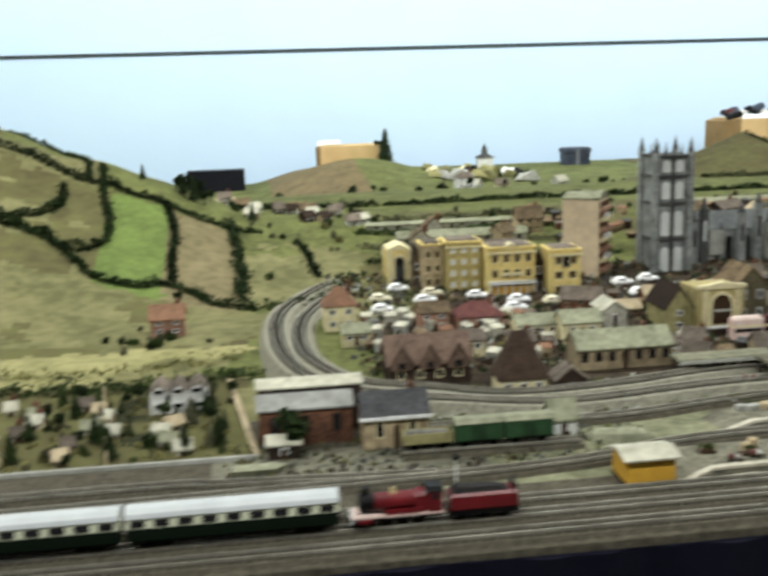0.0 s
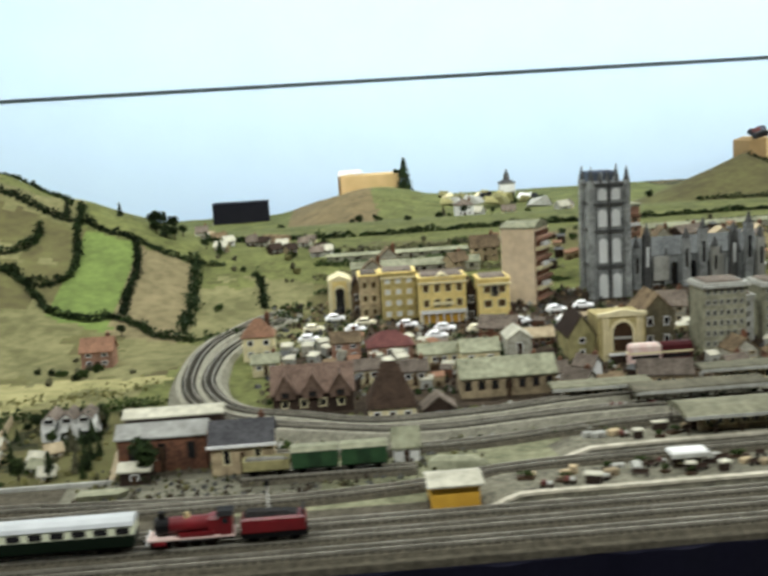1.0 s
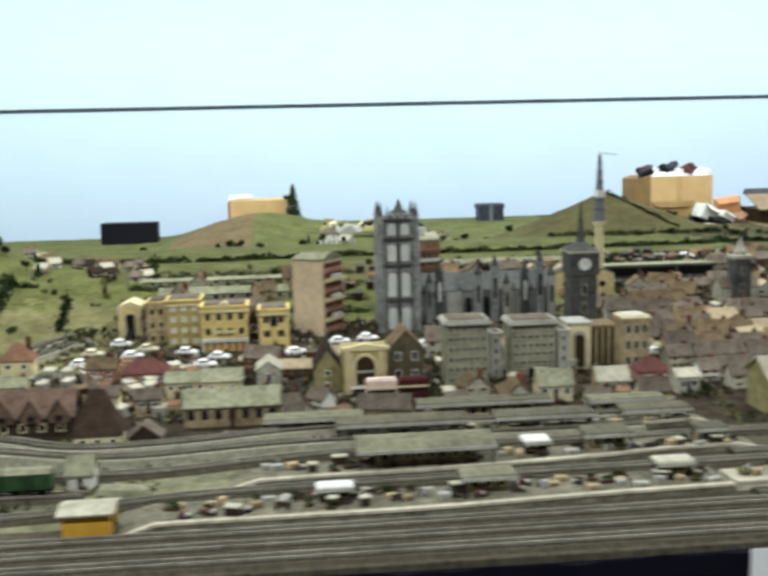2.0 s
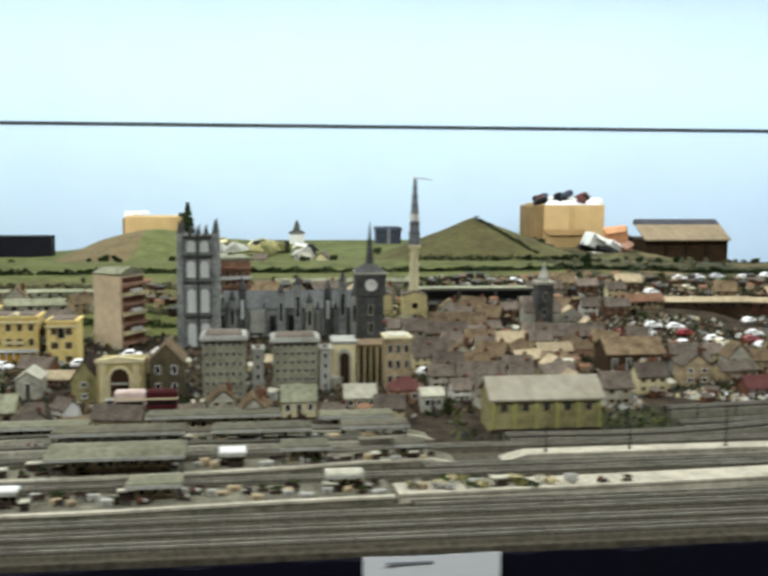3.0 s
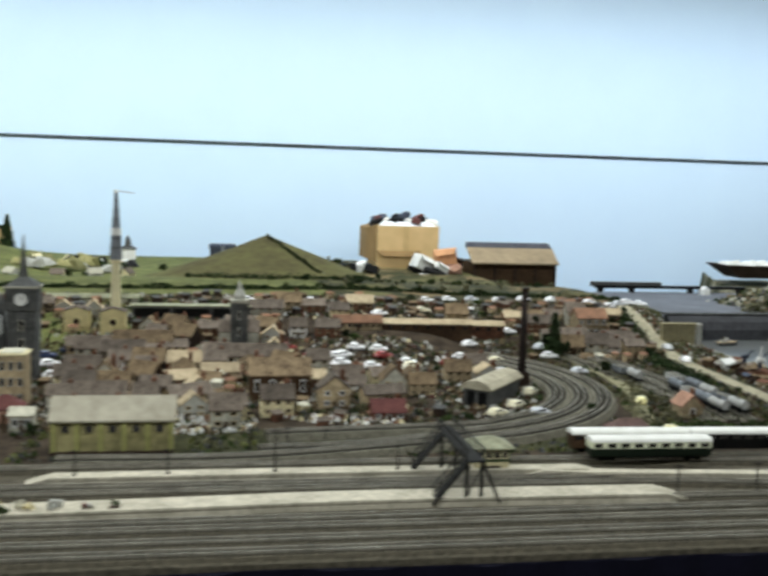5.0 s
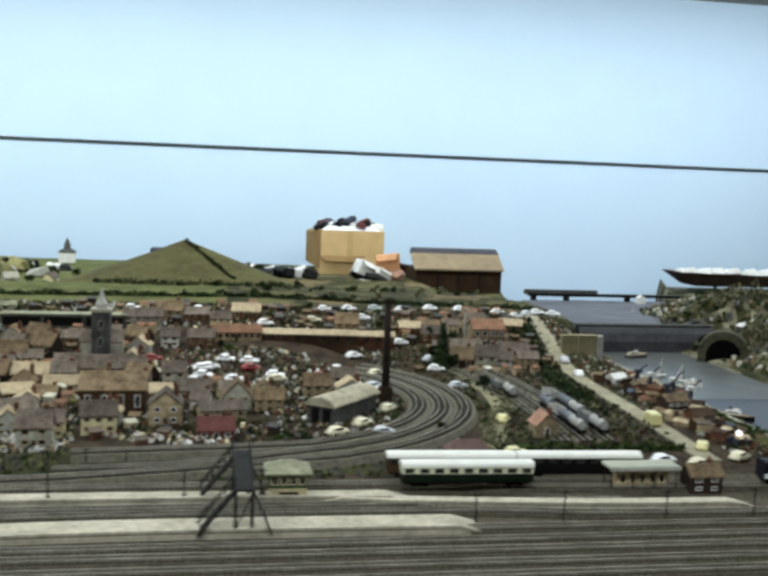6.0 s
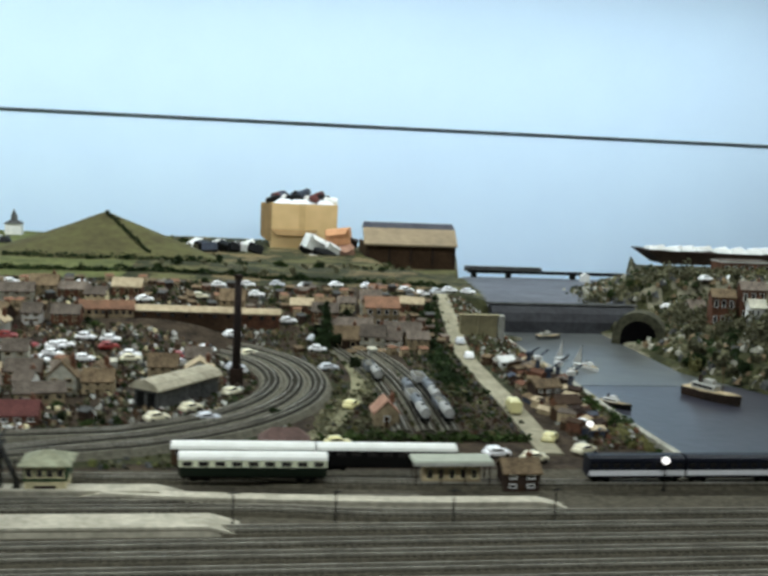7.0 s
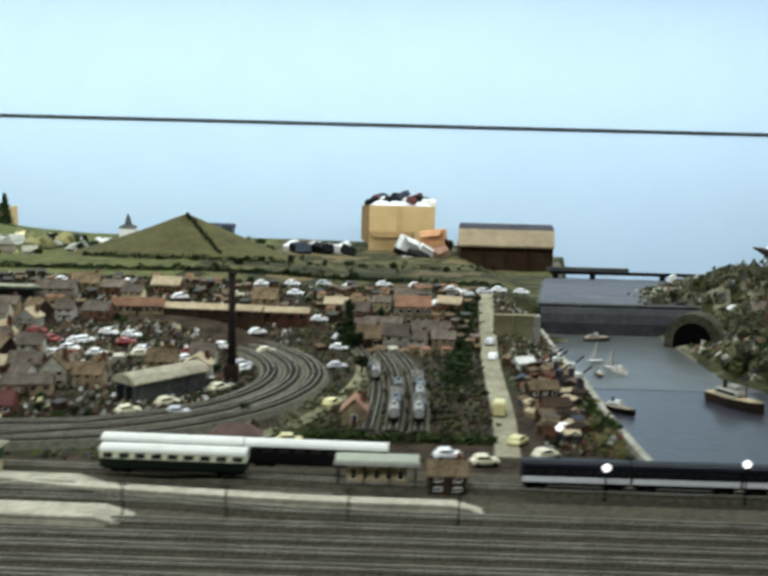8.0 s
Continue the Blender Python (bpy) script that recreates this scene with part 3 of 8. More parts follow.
platform([(0.950, 1.757), (1.012, 1.773), (1.2, 1.774), (1.43, 1.778), (1.69, 1.795), (1.928, 1.806)], 0.095, "long grey station platform with pale coping", PLATFORM, 0.9062, ramps=(1, 0))
platform([(1.10, 1.937), (1.16, 1.946), (1.27, 1.952), (1.46, 1.957), (1.72, 1.978), (1.9, 2.002), (2.08, 2.006)], 0.075, "middle grey station platform with pale coping", PLATFORM, 0.9062)
platform([(1.18, 2.118), (1.3, 2.133), (1.6, 2.140), (1.9, 2.165), (2.06, 2.18)], 0.065, "rear grey station platform with pale coping", PLATFORM, 0.9062)
platform([(1.929, 1.8065), (2.2, 1.815), (2.46, 1.827), (2.8, 1.841), (3.40, 1.836)], 0.066, "bright bare concrete platform without shelters", CONCRETE, 0.909, ramps=(0, 1))
platform([(2.16, 2.012), (2.8, 2.016), (3.3, 2.005)], 0.045, "bright bare concrete platform between the tracks", CONCRETE, 0.908)
platform([(3.1, 2.008), (3.3, 1.975), (3.65, 1.945), (3.95, 1.94)], 0.035, "pale concrete platform before the green coaches", CONCRETE, 0.908)


# ---- windows, doors and houses ----
PANES = {}


def window_mesh(w, h, frame_mat, glass=None, bars=True):
    key = (round(w, 4), round(h, 4), frame_mat.name, (glass or GLASS).name, bars)
    if key not in PANES:
        f, g = min(0.0016, w * 0.16), Geo()
        rect = lambda k, y: [(-w / 2 + k, y, k), (w / 2 - k, y, k), (w / 2 - k, y, h - k), (-w / 2 + k, y, h - k)]
        g.loft([rect(0, 0.001), rect(0, -0.0014), rect(f, -0.0014), rect(f, -0.0003)], caps=False)
        n = len(g.v) - 4
        g.f.append((n, n + 1, n + 2, n + 3))
        g.m.append(1)
        PANES[key] = g.mesh("window", [frame_mat, glass or GLASS])
    return PANES[key]


def windows(ob, x0, x1, y, rows, cols, w, h, frame_mat=WHITE, glass=None, bars=True, rz=0):
    """Rows of windows on a wall that faces -y at depth y, from x0 to x1."""
    me = window_mesh(w, h, frame_mat, glass, bars)
    for z in rows:
        for i in range(cols):
            x = x0 + (x1 - x0) * (i + 0.5) / cols
            part("window", me, None, ob, at=pose(x, y, z) if not rz else pose(y if rz > 0 else -y, x, z, 0, 0, rz))


def house(x, y, z, w, d, h, rh, wall, roof, label, rz=0, cols=3, floors=2, along="x", name="house", chimney=True, door=True, group="town houses", frame_mat=WHITE, wh=None, hip=False, category="house"):
    """A gabled or hipped house, its front at y."""
    ob = thing(name, pose(x, y + d / 2, z, 0, 0, rz), label, category, group)
    a, b = -w / 2, w / 2
    if hip:
        part("wall", Geo().box(a, b, -d / 2, d / 2, -0.03, h), wall, ob)
        part("roof", Geo().hip(a, b, -d / 2, d / 2, h, h + rh, 0.004), roof, ob)
    else:
        part("wall", Geo().shell(a, b, -d / 2, d / 2, -0.03, h, h + rh, along=along), wall, ob)
        part("roof", Geo().gable(a, b, -d / 2, d / 2, h + 0.0005, h + rh + 0.0005, 0.004, along=along), roof, ob)
    fh = h / floors
    wh = wh or fh * 0.5
    ww = min(0.014, w / cols * 0.55)
    windows(ob, a, b, -d / 2, [fh * (k + 0.32) for k in range(floors)], cols, ww, wh, frame_mat)
    if door:
        part("door", Geo().box(-0.004, 0.004, -d / 2 - 0.0018, -d / 2 + 0.001, 0.0, fh * 0.72).box(-0.005, 0.005, -d / 2 - 0.004, -d / 2 + 0.001, -0.004, 0.0), WOOD, ob)
    if chimney:
        cx = b * 0.62
        cz = h + (rh * 0.62 if along == "x" else rh * 0.3)
        st = part("chimney", Geo().box(cx - 0.005, cx + 0.005, d * 0.10, d * 0.10 + 0.009, cz - 0.012, h + rh + 0.010), BRICK, ob)
        part("pot", Geo().cyl(cx, d * 0.10 + 0.0045, h + rh + 0.010, h + rh + 0.016, 0.002, 0.0017, 8), TERRA, st)
    return ob


def block(x, y, z, w, d, h, wall, label, rows, cols, name="office_block", rz=0, parapet=PALESTONE, roof=SLATE, ww=None, wh=None, frame_mat=PALESTONE, group="", side_cols=0, category="building", glass=None):
    """A flat-roofed block with a window grid, its front at y."""
    ob = thing(name, pose(x, y + d / 2, z, 0, 0, rz), label, category, group)
    part("wall", Geo().box(-w / 2, w / 2, -d / 2, d / 2, -0.03, h), wall, ob)
    part("parapet", Geo().box(-w / 2 - 0.003, w / 2 + 0.003, -d / 2 - 0.003, d / 2 + 0.003, h, h + 0.005), parapet, ob)
    part("roof", Geo().bevbox(-w / 2 + 0.006, w / 2 - 0.006, -d / 2 + 0.006, d / 2 - 0.006, h + 0.005, h + 0.009, 0.002), roof, ob)
    fh = h / (rows + 0.25)
    windows(ob, -w / 2 + 0.003, w / 2 - 0.003, -d / 2, [fh * (k + 0.35) for k in range(rows)], cols, ww or w / cols * 0.55, wh or fh * 0.55, frame_mat, glass)
    if side_cols:
        windows(ob, -d / 2 + 0.003, d / 2 - 0.003, w / 2, [fh * (k + 0.35) for k in range(rows)], side_cols, ww or d / side_cols * 0.5, wh or fh * 0.55, frame_mat, glass, rz=90)
    return ob


def arch_window(w, h, n=10):
    """An arched opening's outline, from the sill up."""
    r = w / 2
    return [(-r, 0), (r, 0)] + [(r * math.cos(math.pi * i / n), h - r + r * math.sin(math.pi * i / n)) for i in range(n + 1)]


def arch_part(ob, x, y, z, w, h, frame_mat, glass, name="window"):
    o, i = arch_window(w, h), arch_window(w * 0.78, h * 0.88)
    g = Geo()
    g.loft([[(x + a, y - 0.002, z + b) for a, b in o], [(x + a, y + 0.002, z + b) for a, b in o]])
    fr = part(name, g, frame_mat, ob)
    part("pane", Geo().loft([[(x + a, y - 0.0032, z + b + 0.002) for a, b in i], [(x + a, y - 0.001, z + b + 0.002) for a, b in i]]), glass, fr)


# ---- western village ----
VIL = "village buildings"
t = thing("terrace", pose(0.215, 2.275, 0.9) @ Matrix.Diagonal((1, 1, 0.78, 1)), "white rendered seaside terrace with dark windows", "house", VIL)
part("wall", Geo().box(-0.05, 0.05, -0.03, 0.03, -0.03, 0.035), WHITE, t)
for k in (-0.033, 0, 0.033):
    gb = part("gable", Geo().shell(k - 0.014, k + 0.014, -0.031, 0.031, 0.035, 0.047, 0.060, along="y"), WHITE, t)
    part("roof", Geo().gable(k - 0.014, k + 0.014, -0.031, 0.031, 0.0475, 0.0605, 0.002, 0.002, along="y"), SLATE, gb)
windows(t, -0.05, 0.05, -0.031, [0.004, 0.038], 3, 0.022, 0.014, WHITE)
house(0.430, 2.03, 0.896, 0.150, 0.065, 0.060, 0.014, BRICK, surf("weathered grey roof", (0.36, 0.36, 0.33), (0.22, 0.22, 0.2), 60, 0.8, 0.3), "dark red brick goods shed with a weathered grey roof", cols=3, floors=1, name="goods_shed", chimney=False, group=VIL, frame_mat=DBRICK)
house(0.442, 2.10, 0.897, 0.172, 0.045, 0.074, 0.008, DBRICK, PALEROOF, "low shed with a bright pale roof", cols=3, floors=1, name="shed", chimney=False, group=VIL, frame_mat=WHITE, door=False)
house(0.392, 1.972, 0.896, 0.05, 0.045, 0.022, 0.006, DBRICK, PALEROOF, "small brick lean-to with a pale roof", cols=1, floors=1, name="lean_to", chimney=False, group=VIL)
stn = house(0.570, 1.985, 0.896, 0.104, 0.075, 0.052, 0.028, TANWALL, surf("blue grey slate roof", (0.12, 0.12, 0.125), (0.07, 0.07, 0.075), 150, 0.75, 0.4), "tan plastered station house with a slate roof", cols=2, floors=1, name="station_house", group=VIL, frame_mat=CREAM, wh=0.028)
part("fascia", Geo().box(-0.058, 0.058, -0.0435, -0.0395, 0.0475, 0.0525), WHITE, stn, "white fascia board")
house(0.845, 1.985, 0.896, 0.042, 0.04, 0.027, 0.024, WHITE, GREENROOF, "white weighbridge hut with a grey green roof", cols=1, floors=1, name="hut", chimney=False, group=VIL)
house(0.836, 2.190, 0.898, 0.088, 0.060, 0.030, 0.085, CREAM, surf("rust brown tile roof", (0.135, 0.088, 0.062), (0.075, 0.05, 0.036), 200, 0.85, 0.5), "cream chapel with a very steep brown roof", cols=3, floors=1, name="chapel", group=VIL, chimney=False, hip=True)
house(0.161, 2.745, 0.917, 0.075, 0.06, 0.038, 0.026, PINK, TERRA, "pink brick cottage under the hillside", cols=2, group=VIL)
house(0.553, 2.70, 0.915, 0.074, 0.06, 0.056, 0.042, CREAM, TERRA, "cream cottage with a terracotta roof beside the curve", cols=2, group=VIL, hip=True)
house(0.575, 2.58, 0.915, 0.06, 0.04, 0.022, 0.015, CREAM, GREENROOF, "low cream bungalow beside the curved track", cols=2, floors=1, group=VIL)
# the brown inn with three front gables
t = thing("inn", pose(0.685, 2.355, 0.897), "large brown inn with steep front gables", "house", VIL)
part("wall", Geo().box(-0.08, 0.08, -0.045, 0.045, -0.03, 0.042), DBRICK, t)
PINKTILE = surf("pinkish clay tile", (0.27, 0.185, 0.14), (0.15, 0.10, 0.075), 180, 0.85, 0.5)
part("roof", Geo().gable(-0.08, 0.08, -0.045, 0.045, 0.042, 0.085, 0.005), PINKTILE, t)
for k in (-0.055, 0.0, 0.055):
    gb = part("gable", Geo().shell(k - 0.02, k + 0.02, -0.052, 0.0, 0.03, 0.046, 0.078, along="y"), PINKTILE, t)
    part("roof", Geo().gable(k - 0.02, k + 0.02, -0.054, 0.0, 0.0465, 0.0785, 0.004, along="y"), PINKTILE, gb)
windows(t, -0.075, 0.075, -0.0455, [0.010], 4, 0.016, 0.018, CREAM)
windows(t, -0.0825, 0.0825, -0.0525, [0.033], 3, 0.016, 0.012, DBRICK)
# shops below the yellow street
SH = "shops below the yellow street"
house(0.862, 2.63, 0.915, 0.105, 0.07, 0.028, 0.032, PINK, REDROOF, "pink shop with a large red roof", cols=3, floors=1, name="shop", group=SH, hip=True)
house(0.760, 2.65, 0.915, 0.068, 0.06, 0.040, 0.018, PINK, BROWNROOF, "pink brick shop with dark windows", cols=2, name="shop", group=SH)
house(0.967, 2.54, 0.914, 0.088, 0.06, 0.026, 0.016, CREAM, GREENROOF, "cream shop with a grey green roof", cols=4, floors=1, name="shop", group=SH, chimney=False)
house(1.053, 2.495, 0.91, 0.084, 0.06, 0.040, 0.020, CREAM, GREENROOF, "cream yellow garage with wide dark windows", cols=2, floors=1, name="garage", group=SH, chimney=False)
house(1.083, 2.325, 0.90, 0.195, 0.075, 0.038, 0.028, TANWALL, GREENROOF, "long low shed with a grey green roof", cols=7, floors=1, name="shed", group=SH, chimney=False, frame_mat=DBRICK)
house(1.155, 2.57, 0.912, 0.055, 0.075, 0.042, 0.018, STONE, PALEROOF, "grey stone barn with a pale roof end", cols=1, floors=1, name="barn", group=SH, along="y", chimney=False)
house(0.80, 2.46, 0.91, 0.06, 0.045, 0.026, 0.016, CREAM, SLATE, "small cream cottage with a slate roof", cols=2, floors=1, group=SH)
house(0.90, 2.42, 0.91, 0.055, 0.045, 0.026, 0.016, TANWALL, SLATE, "small tan cottage with a slate roof", cols=2, floors=1, group=SH)
house(0.925, 2.185, 0.896, 0.06, 0.045, 0.026, 0.022, DBRICK, SLATE, "little brown workshop with a slate roof", cols=1, floors=1, name="workshop", along="y", group=SH, chimney=False)

# ---- the yellow street ----
YS = "yellow street fronts"


def yellow_front(x, w, h, cols, rows, wall, label, cornice=True, arcade=0, z=0.918, y=3.02, d=0.09, glass=surf("amber window glass", (0.16, 0.10, 0.045), (0.08, 0.05, 0.025), 80, 0.3, 0.0)):
    ob = block(x, y, z, w, d, h, wall, label, rows, cols, "street_front", parapet=YSTONE, roof=SLATE, frame_mat=CREAM, group=YS, category="building", glass=glass)
    if cornice:
        part("cornice", Geo().box(-w / 2 - 0.004, w / 2 + 0.004, -d / 2 - 0.006, -d / 2 - 0.0005, h * 0.90, h * 0.94), CREAM, ob)
    if arcade:
        ar = part("arcade", Geo().box(-w / 2, w / 2, -d / 2 - 0.014, -d / 2 - 0.001, h * 0.30, h * 0.36), WHITE, ob, "white arcade canopy")
        for i in range(arcade + 1):
            xx = -w / 2 + 0.003 + (w - 0.006) * i / arcade
            part("column", Geo().cyl(xx, -d / 2 - 0.011, -0.03, h * 0.30, 0.0022, k=8), WHITE, ar)
    return ob


t = thing("gatehouse", pose(0.757, 3.175, 0.925) @ Matrix.Diagonal((1.25, 1, 1, 1)), "narrow yellow gatehouse with a tall dark arch", "building", YS)
part("wall", Geo().box(-0.026, 0.026, -0.045, 0.045, -0.03, 0.098), YSTONE, t)
part("gable", Geo().shell(-0.026, 0.026, -0.045, 0.045, 0.098, 0.100, 0.114, along="y"), CREAM, t)
for k in (-0.021, 0.021):
    part("pilaster", Geo().box(k - 0.005, k + 0.005, -0.049, -0.046, -0.03, 0.098), CREAM, t)
arch_part(t, 0, -0.047, 0.002, 0.026, 0.085, CREAM, GLASS)
house(0.803, 3.12, 0.922, 0.03, 0.08, 0.07, 0.035, BROWNROOF, DBRICK, "narrow brown gabled house", cols=1, along="y", group=YS, chimney=False)
yellow_front(0.838, 0.055, 0.122, 2, 3, TANWALL, "grey tan street house with slate roof", False, y=3.07)
yellow_front(0.916, 0.094, 0.130, 3, 4, surf("olive yellow plaster", (0.52, 0.43, 0.18), (0.36, 0.29, 0.12), 80, 0.9, 0.4), "olive yellow street front with rows of pale windows", glass=LIGHTGLASS, y=3.04)
t = yellow_front(1.030, 0.125, 0.132, 4, 3, YSTONE, "ornate yellow hotel with a white arcade", True, 6, 0.905, 2.98)
part("shopfront", Geo().box(-0.05, 0.05, -0.0485, -0.0455, -0.02, 0.034), ORANGE, t, "orange shopfront behind the arcade")
part("pediment", Geo().shell(-0.03, 0.03, -0.047, -0.01, 0.129, 0.132, 0.146, along="y"), CREAM, t)
part("balcony", Geo().box(-0.028, 0.028, -0.058, -0.0505, 0.062, 0.070), CREAM, t)
house(1.108, 3.0, 0.905, 0.030, 0.09, 0.085, 0.035, DBRICK, BROWNROOF, "dark brown house between yellow fronts", cols=1, along="y", group=YS, chimney=False)
t = yellow_front(1.163, 0.08, 0.125, 2, 3, YSTONE, "bright yellow corner house with arched window", True, 0, 0.905, 2.94)
arch_part(t, 0, -0.0475, 0.082, 0.022, 0.034, CREAM, GLASS)

# ---- towers of the city ----
t = thing("apartment_tower", pose(1.288, 3.15, 0.92, 0, 0, 56) @ Matrix.Diagonal((1.12, 1.12, 1.08, 1)), "beige apartment tower with a curved roof and balconies", "tower block")
part("wall", Geo().box(-0.045, 0.045, -0.045, 0.045, -0.03, 0.205), surf("beige concrete", (0.68, 0.56, 0.40), (0.52, 0.42, 0.29), 60, 0.9, 0.3), t)
part("roof", Geo().loft([[(x, y, 0.205 + 0.02 * math.cos(x * 30) * (0.75 if k else 1)) for x, y in ((-0.047, s), (-0.025, s), (0, s), (0.025, s), (0.047, s))] + [(0.047, s, 0.204), (-0.047, s, 0.204)] for k, s in enumerate((-0.047, 0.047))]), GREENROOF, t)
windows(t, -0.04, 0.04, -0.0455, [0.028 + 0.026 * k for k in range(7)], 4, 0.014, 0.012, CREAM, BRICK, rz=-90)
for k in range(7):
    bl = part("balcony", Geo().box(-0.040, 0.044, -0.058, -0.0475, 0.018 + 0.026 * k, 0.026 + 0.026 * k), CREAM if k % 2 else PINK, t)
    # brick-coloured strip paints the shade behind the balconies
    part("shade", Geo().box(-0.038, 0.042, -0.0485, -0.0462, 0.028 + 0.026 * k, 0.041 + 0.026 * k), BRICK, bl)
    if k in (3, 5, 1):
        part("awning", Geo().box(-0.012, 0.022, -0.060, -0.049, 0.0265 + 0.026 * k, 0.036 + 0.026 * k), WHITE, bl, "white awning")

t = thing("apartment_tower", pose(1.605, 3.33, 0.93, 0, 0, 15), "red brown apartment tower with pale bands", "tower block")
part("wall", Geo().box(-0.055, 0.055, -0.045, 0.045, -0.03, 0.232), PINK, t)
part("roof", Geo().bevbox(-0.058, 0.058, -0.048, 0.048, 0.232, 0.242, 0.003), GREENROOF, t)
for k in range(8):
    bl = part("balcony", Geo().box(-0.052, 0.052, -0.056, -0.0455, 0.012 + 0.027 * k, 0.021 + 0.027 * k), TERRA if k % 2 else WHITE, t)
windows(t, -0.05, 0.05, -0.0455, [0.0225 + 0.027 * k for k in range(7)], 5, 0.013, 0.012, TANWALL)

CATHGREY = surf("blue grey cathedral stone", (0.36, 0.375, 0.36), (0.19, 0.20, 0.195), 120, 0.9, 0.5)
# cathedral tower: stages, corner buttresses and pinnacles
t = thing("cathedral_tower", pose(1.520, 3.15, 0.915), "tall grey gothic tower with pinnacles and pale windows", "tower")
part("wall", Geo().box(-0.046, 0.046, -0.046, 0.046, -0.03, 0.335), CATHGREY, t)
for z in (0.10, 0.20, 0.275, 0.33):
    part("cornice", Geo().box(-0.053, 0.053, -0.053, 0.053, z, z + 0.007), DARKSTONE, t)
for sx in (-1, 1):
    for sy in (-1, 1):
        bt = part("buttress", Geo().cyl(sx * 0.05, sy * 0.05, -0.03, 0.345, 0.0125, 0.010, 8), CATHGREY, t)
        part("pinnacle", Geo().cyl(sx * 0.05, sy * 0.05, 0.345, 0.385, 0.009, 0.0005, 8), DARKSTONE, bt)
for k in (-0.022, 0.0, 0.022):
    part("pinnacle", Geo().cyl(k, -0.05, 0.337, 0.368, 0.005, 0.0004, 6), DARKSTONE, t)
    part("pinnacle", Geo().cyl(k, 0.05, 0.337, 0.368, 0.005, 0.0004, 6), DARKSTONE, t)
for z0, hh in ((0.012, 0.078), (0.112, 0.078), (0.214, 0.055), (0.288, 0.038)):
    for k in (-0.019, 0.019):
        arch_part(t, k, -0.0475, z0, 0.031, hh, CATHGREY, LIGHTGLASS)
part("mullion", Geo().box(-0.003, 0.003, -0.056, -0.0465, -0.02, 0.33), DARKSTONE, t)
# nave behind the city blocks
t = thing("cathedral_nave", pose(1.79, 3.24, 0.925), "long grey cathedral nave with buttresses and spires", "church")
part("wall", Geo().shell(-0.20, 0.20, -0.05, 0.05, -0.03, 0.10, 0.145), CATHGREY, t)
part("roof", Geo().gable(-0.20, 0.20, -0.05, 0.05, 0.1005, 0.1455, 0.003), surf("dull lead roof", (0.175, 0.185, 0.18), (0.095, 0.10, 0.10), 120, 0.7, 0.4), t)
for i in range(8):
    xx = -0.19 + 0.38 * i / 7
    bt = part("buttress", Geo().box(xx - 0.006, xx + 0.006, -0.064, -0.0505, -0.03, 0.095), PALESTONE if i % 2 else CATHGREY, t)
    part("pinnacle", Geo().cyl(xx, -0.057, 0.095, 0.125, 0.006, 0.0006, 6), DARKSTONE, bt)
for i in range(7):
    arch_part(t, -0.163 + 0.054 * i, -0.0515, 0.01, 0.024, 0.078, CATHGREY, LIGHTGLASS if i in (0, 1, 5) else GLASS)
for xx, hh, m in ((-0.175, 0.13, CATHGREY), (-0.145, 0.165, DARKSTONE), (-0.03, 0.15, CATHGREY), (0.02, 0.175, CATHGREY), (0.055, 0.12, PALESTONE), (0.11, 0.16, DARKSTONE), (0.155, 0.185, CATHGREY), (0.19, 0.14, PALESTONE)):
    tr = part("turret", Geo().box(xx - 0.011, xx + 0.011, -0.086, -0.066, -0.03, hh), m, t)
    part("pinnacle", Geo().cyl(xx, -0.076, hh, hh + 0.035, 0.012, 0.0006, 6), DARKSTONE, tr)
    part("slit", Geo().box(xx - 0.004, xx + 0.004, -0.0872, -0.0858, hh * 0.45, hh * 0.8), LIGHTGLASS if m is DARKSTONE else GLASS, tr)
part("panel", Geo().box(-0.122, -0.078, -0.071, -0.066, 0.03, 0.10), PALESTONE, t, "pale blank west panel")

# picture house with the great arched window
t = thing("picture_house", pose(1.375, 2.56, 0.905), "yellow stone picture house with a great arched window", "building")
part("wall", Geo().box(-0.052, 0.052, -0.05, 0.05, -0.03, 0.098), surf("weathered yellow stone", (0.46, 0.385, 0.18), (0.27, 0.225, 0.105), 60, 0.9, 0.4), t)
part("parapet", Geo().loft([[(-0.055, y, 0.098), (0.055, y, 0.098), (0.055, y, 0.106), (0.03, y, 0.108), (0.0, y, 0.114), (-0.03, y, 0.108), (-0.055, y, 0.106)] for y in (-0.054, -0.040)]), CREAM, t)
arch_part(t, 0, -0.0515, 0.018, 0.056, 0.074, CREAM, surf("brown stained glass", (0.09, 0.05, 0.025), (0.05, 0.03, 0.02), 60, 0.3, 0.0))
part("transom", Geo().box(-0.02, 0.02, -0.0565, -0.0548, 0.048, 0.053), PALESTONE, t)
for k in (-0.042, -0.034, 0.034, 0.042):
    part("pilaster", Geo().box(k - 0.0025, k + 0.0025, -0.055, -0.0505, -0.02, 0.096), CREAM, t)
part("entrance", Geo().box(-0.03, 0.03, -0.062, -0.0505, -0.02, 0.012), DBRICK, t, "dark brown entrance porch")
part("sign", Geo().box(-0.034, 0.034, -0.064, -0.052, 0.0125, 0.016), WHITE, t)
house(1.29, 2.535, 0.905, 0.06, 0.11, 0.055, 0.045, GREENWALL, DBRICK, "olive gabled wing beside the picture house", rz=0, cols=1, along="y", name="wing", chimney=False, group="picture house wings", door=False)
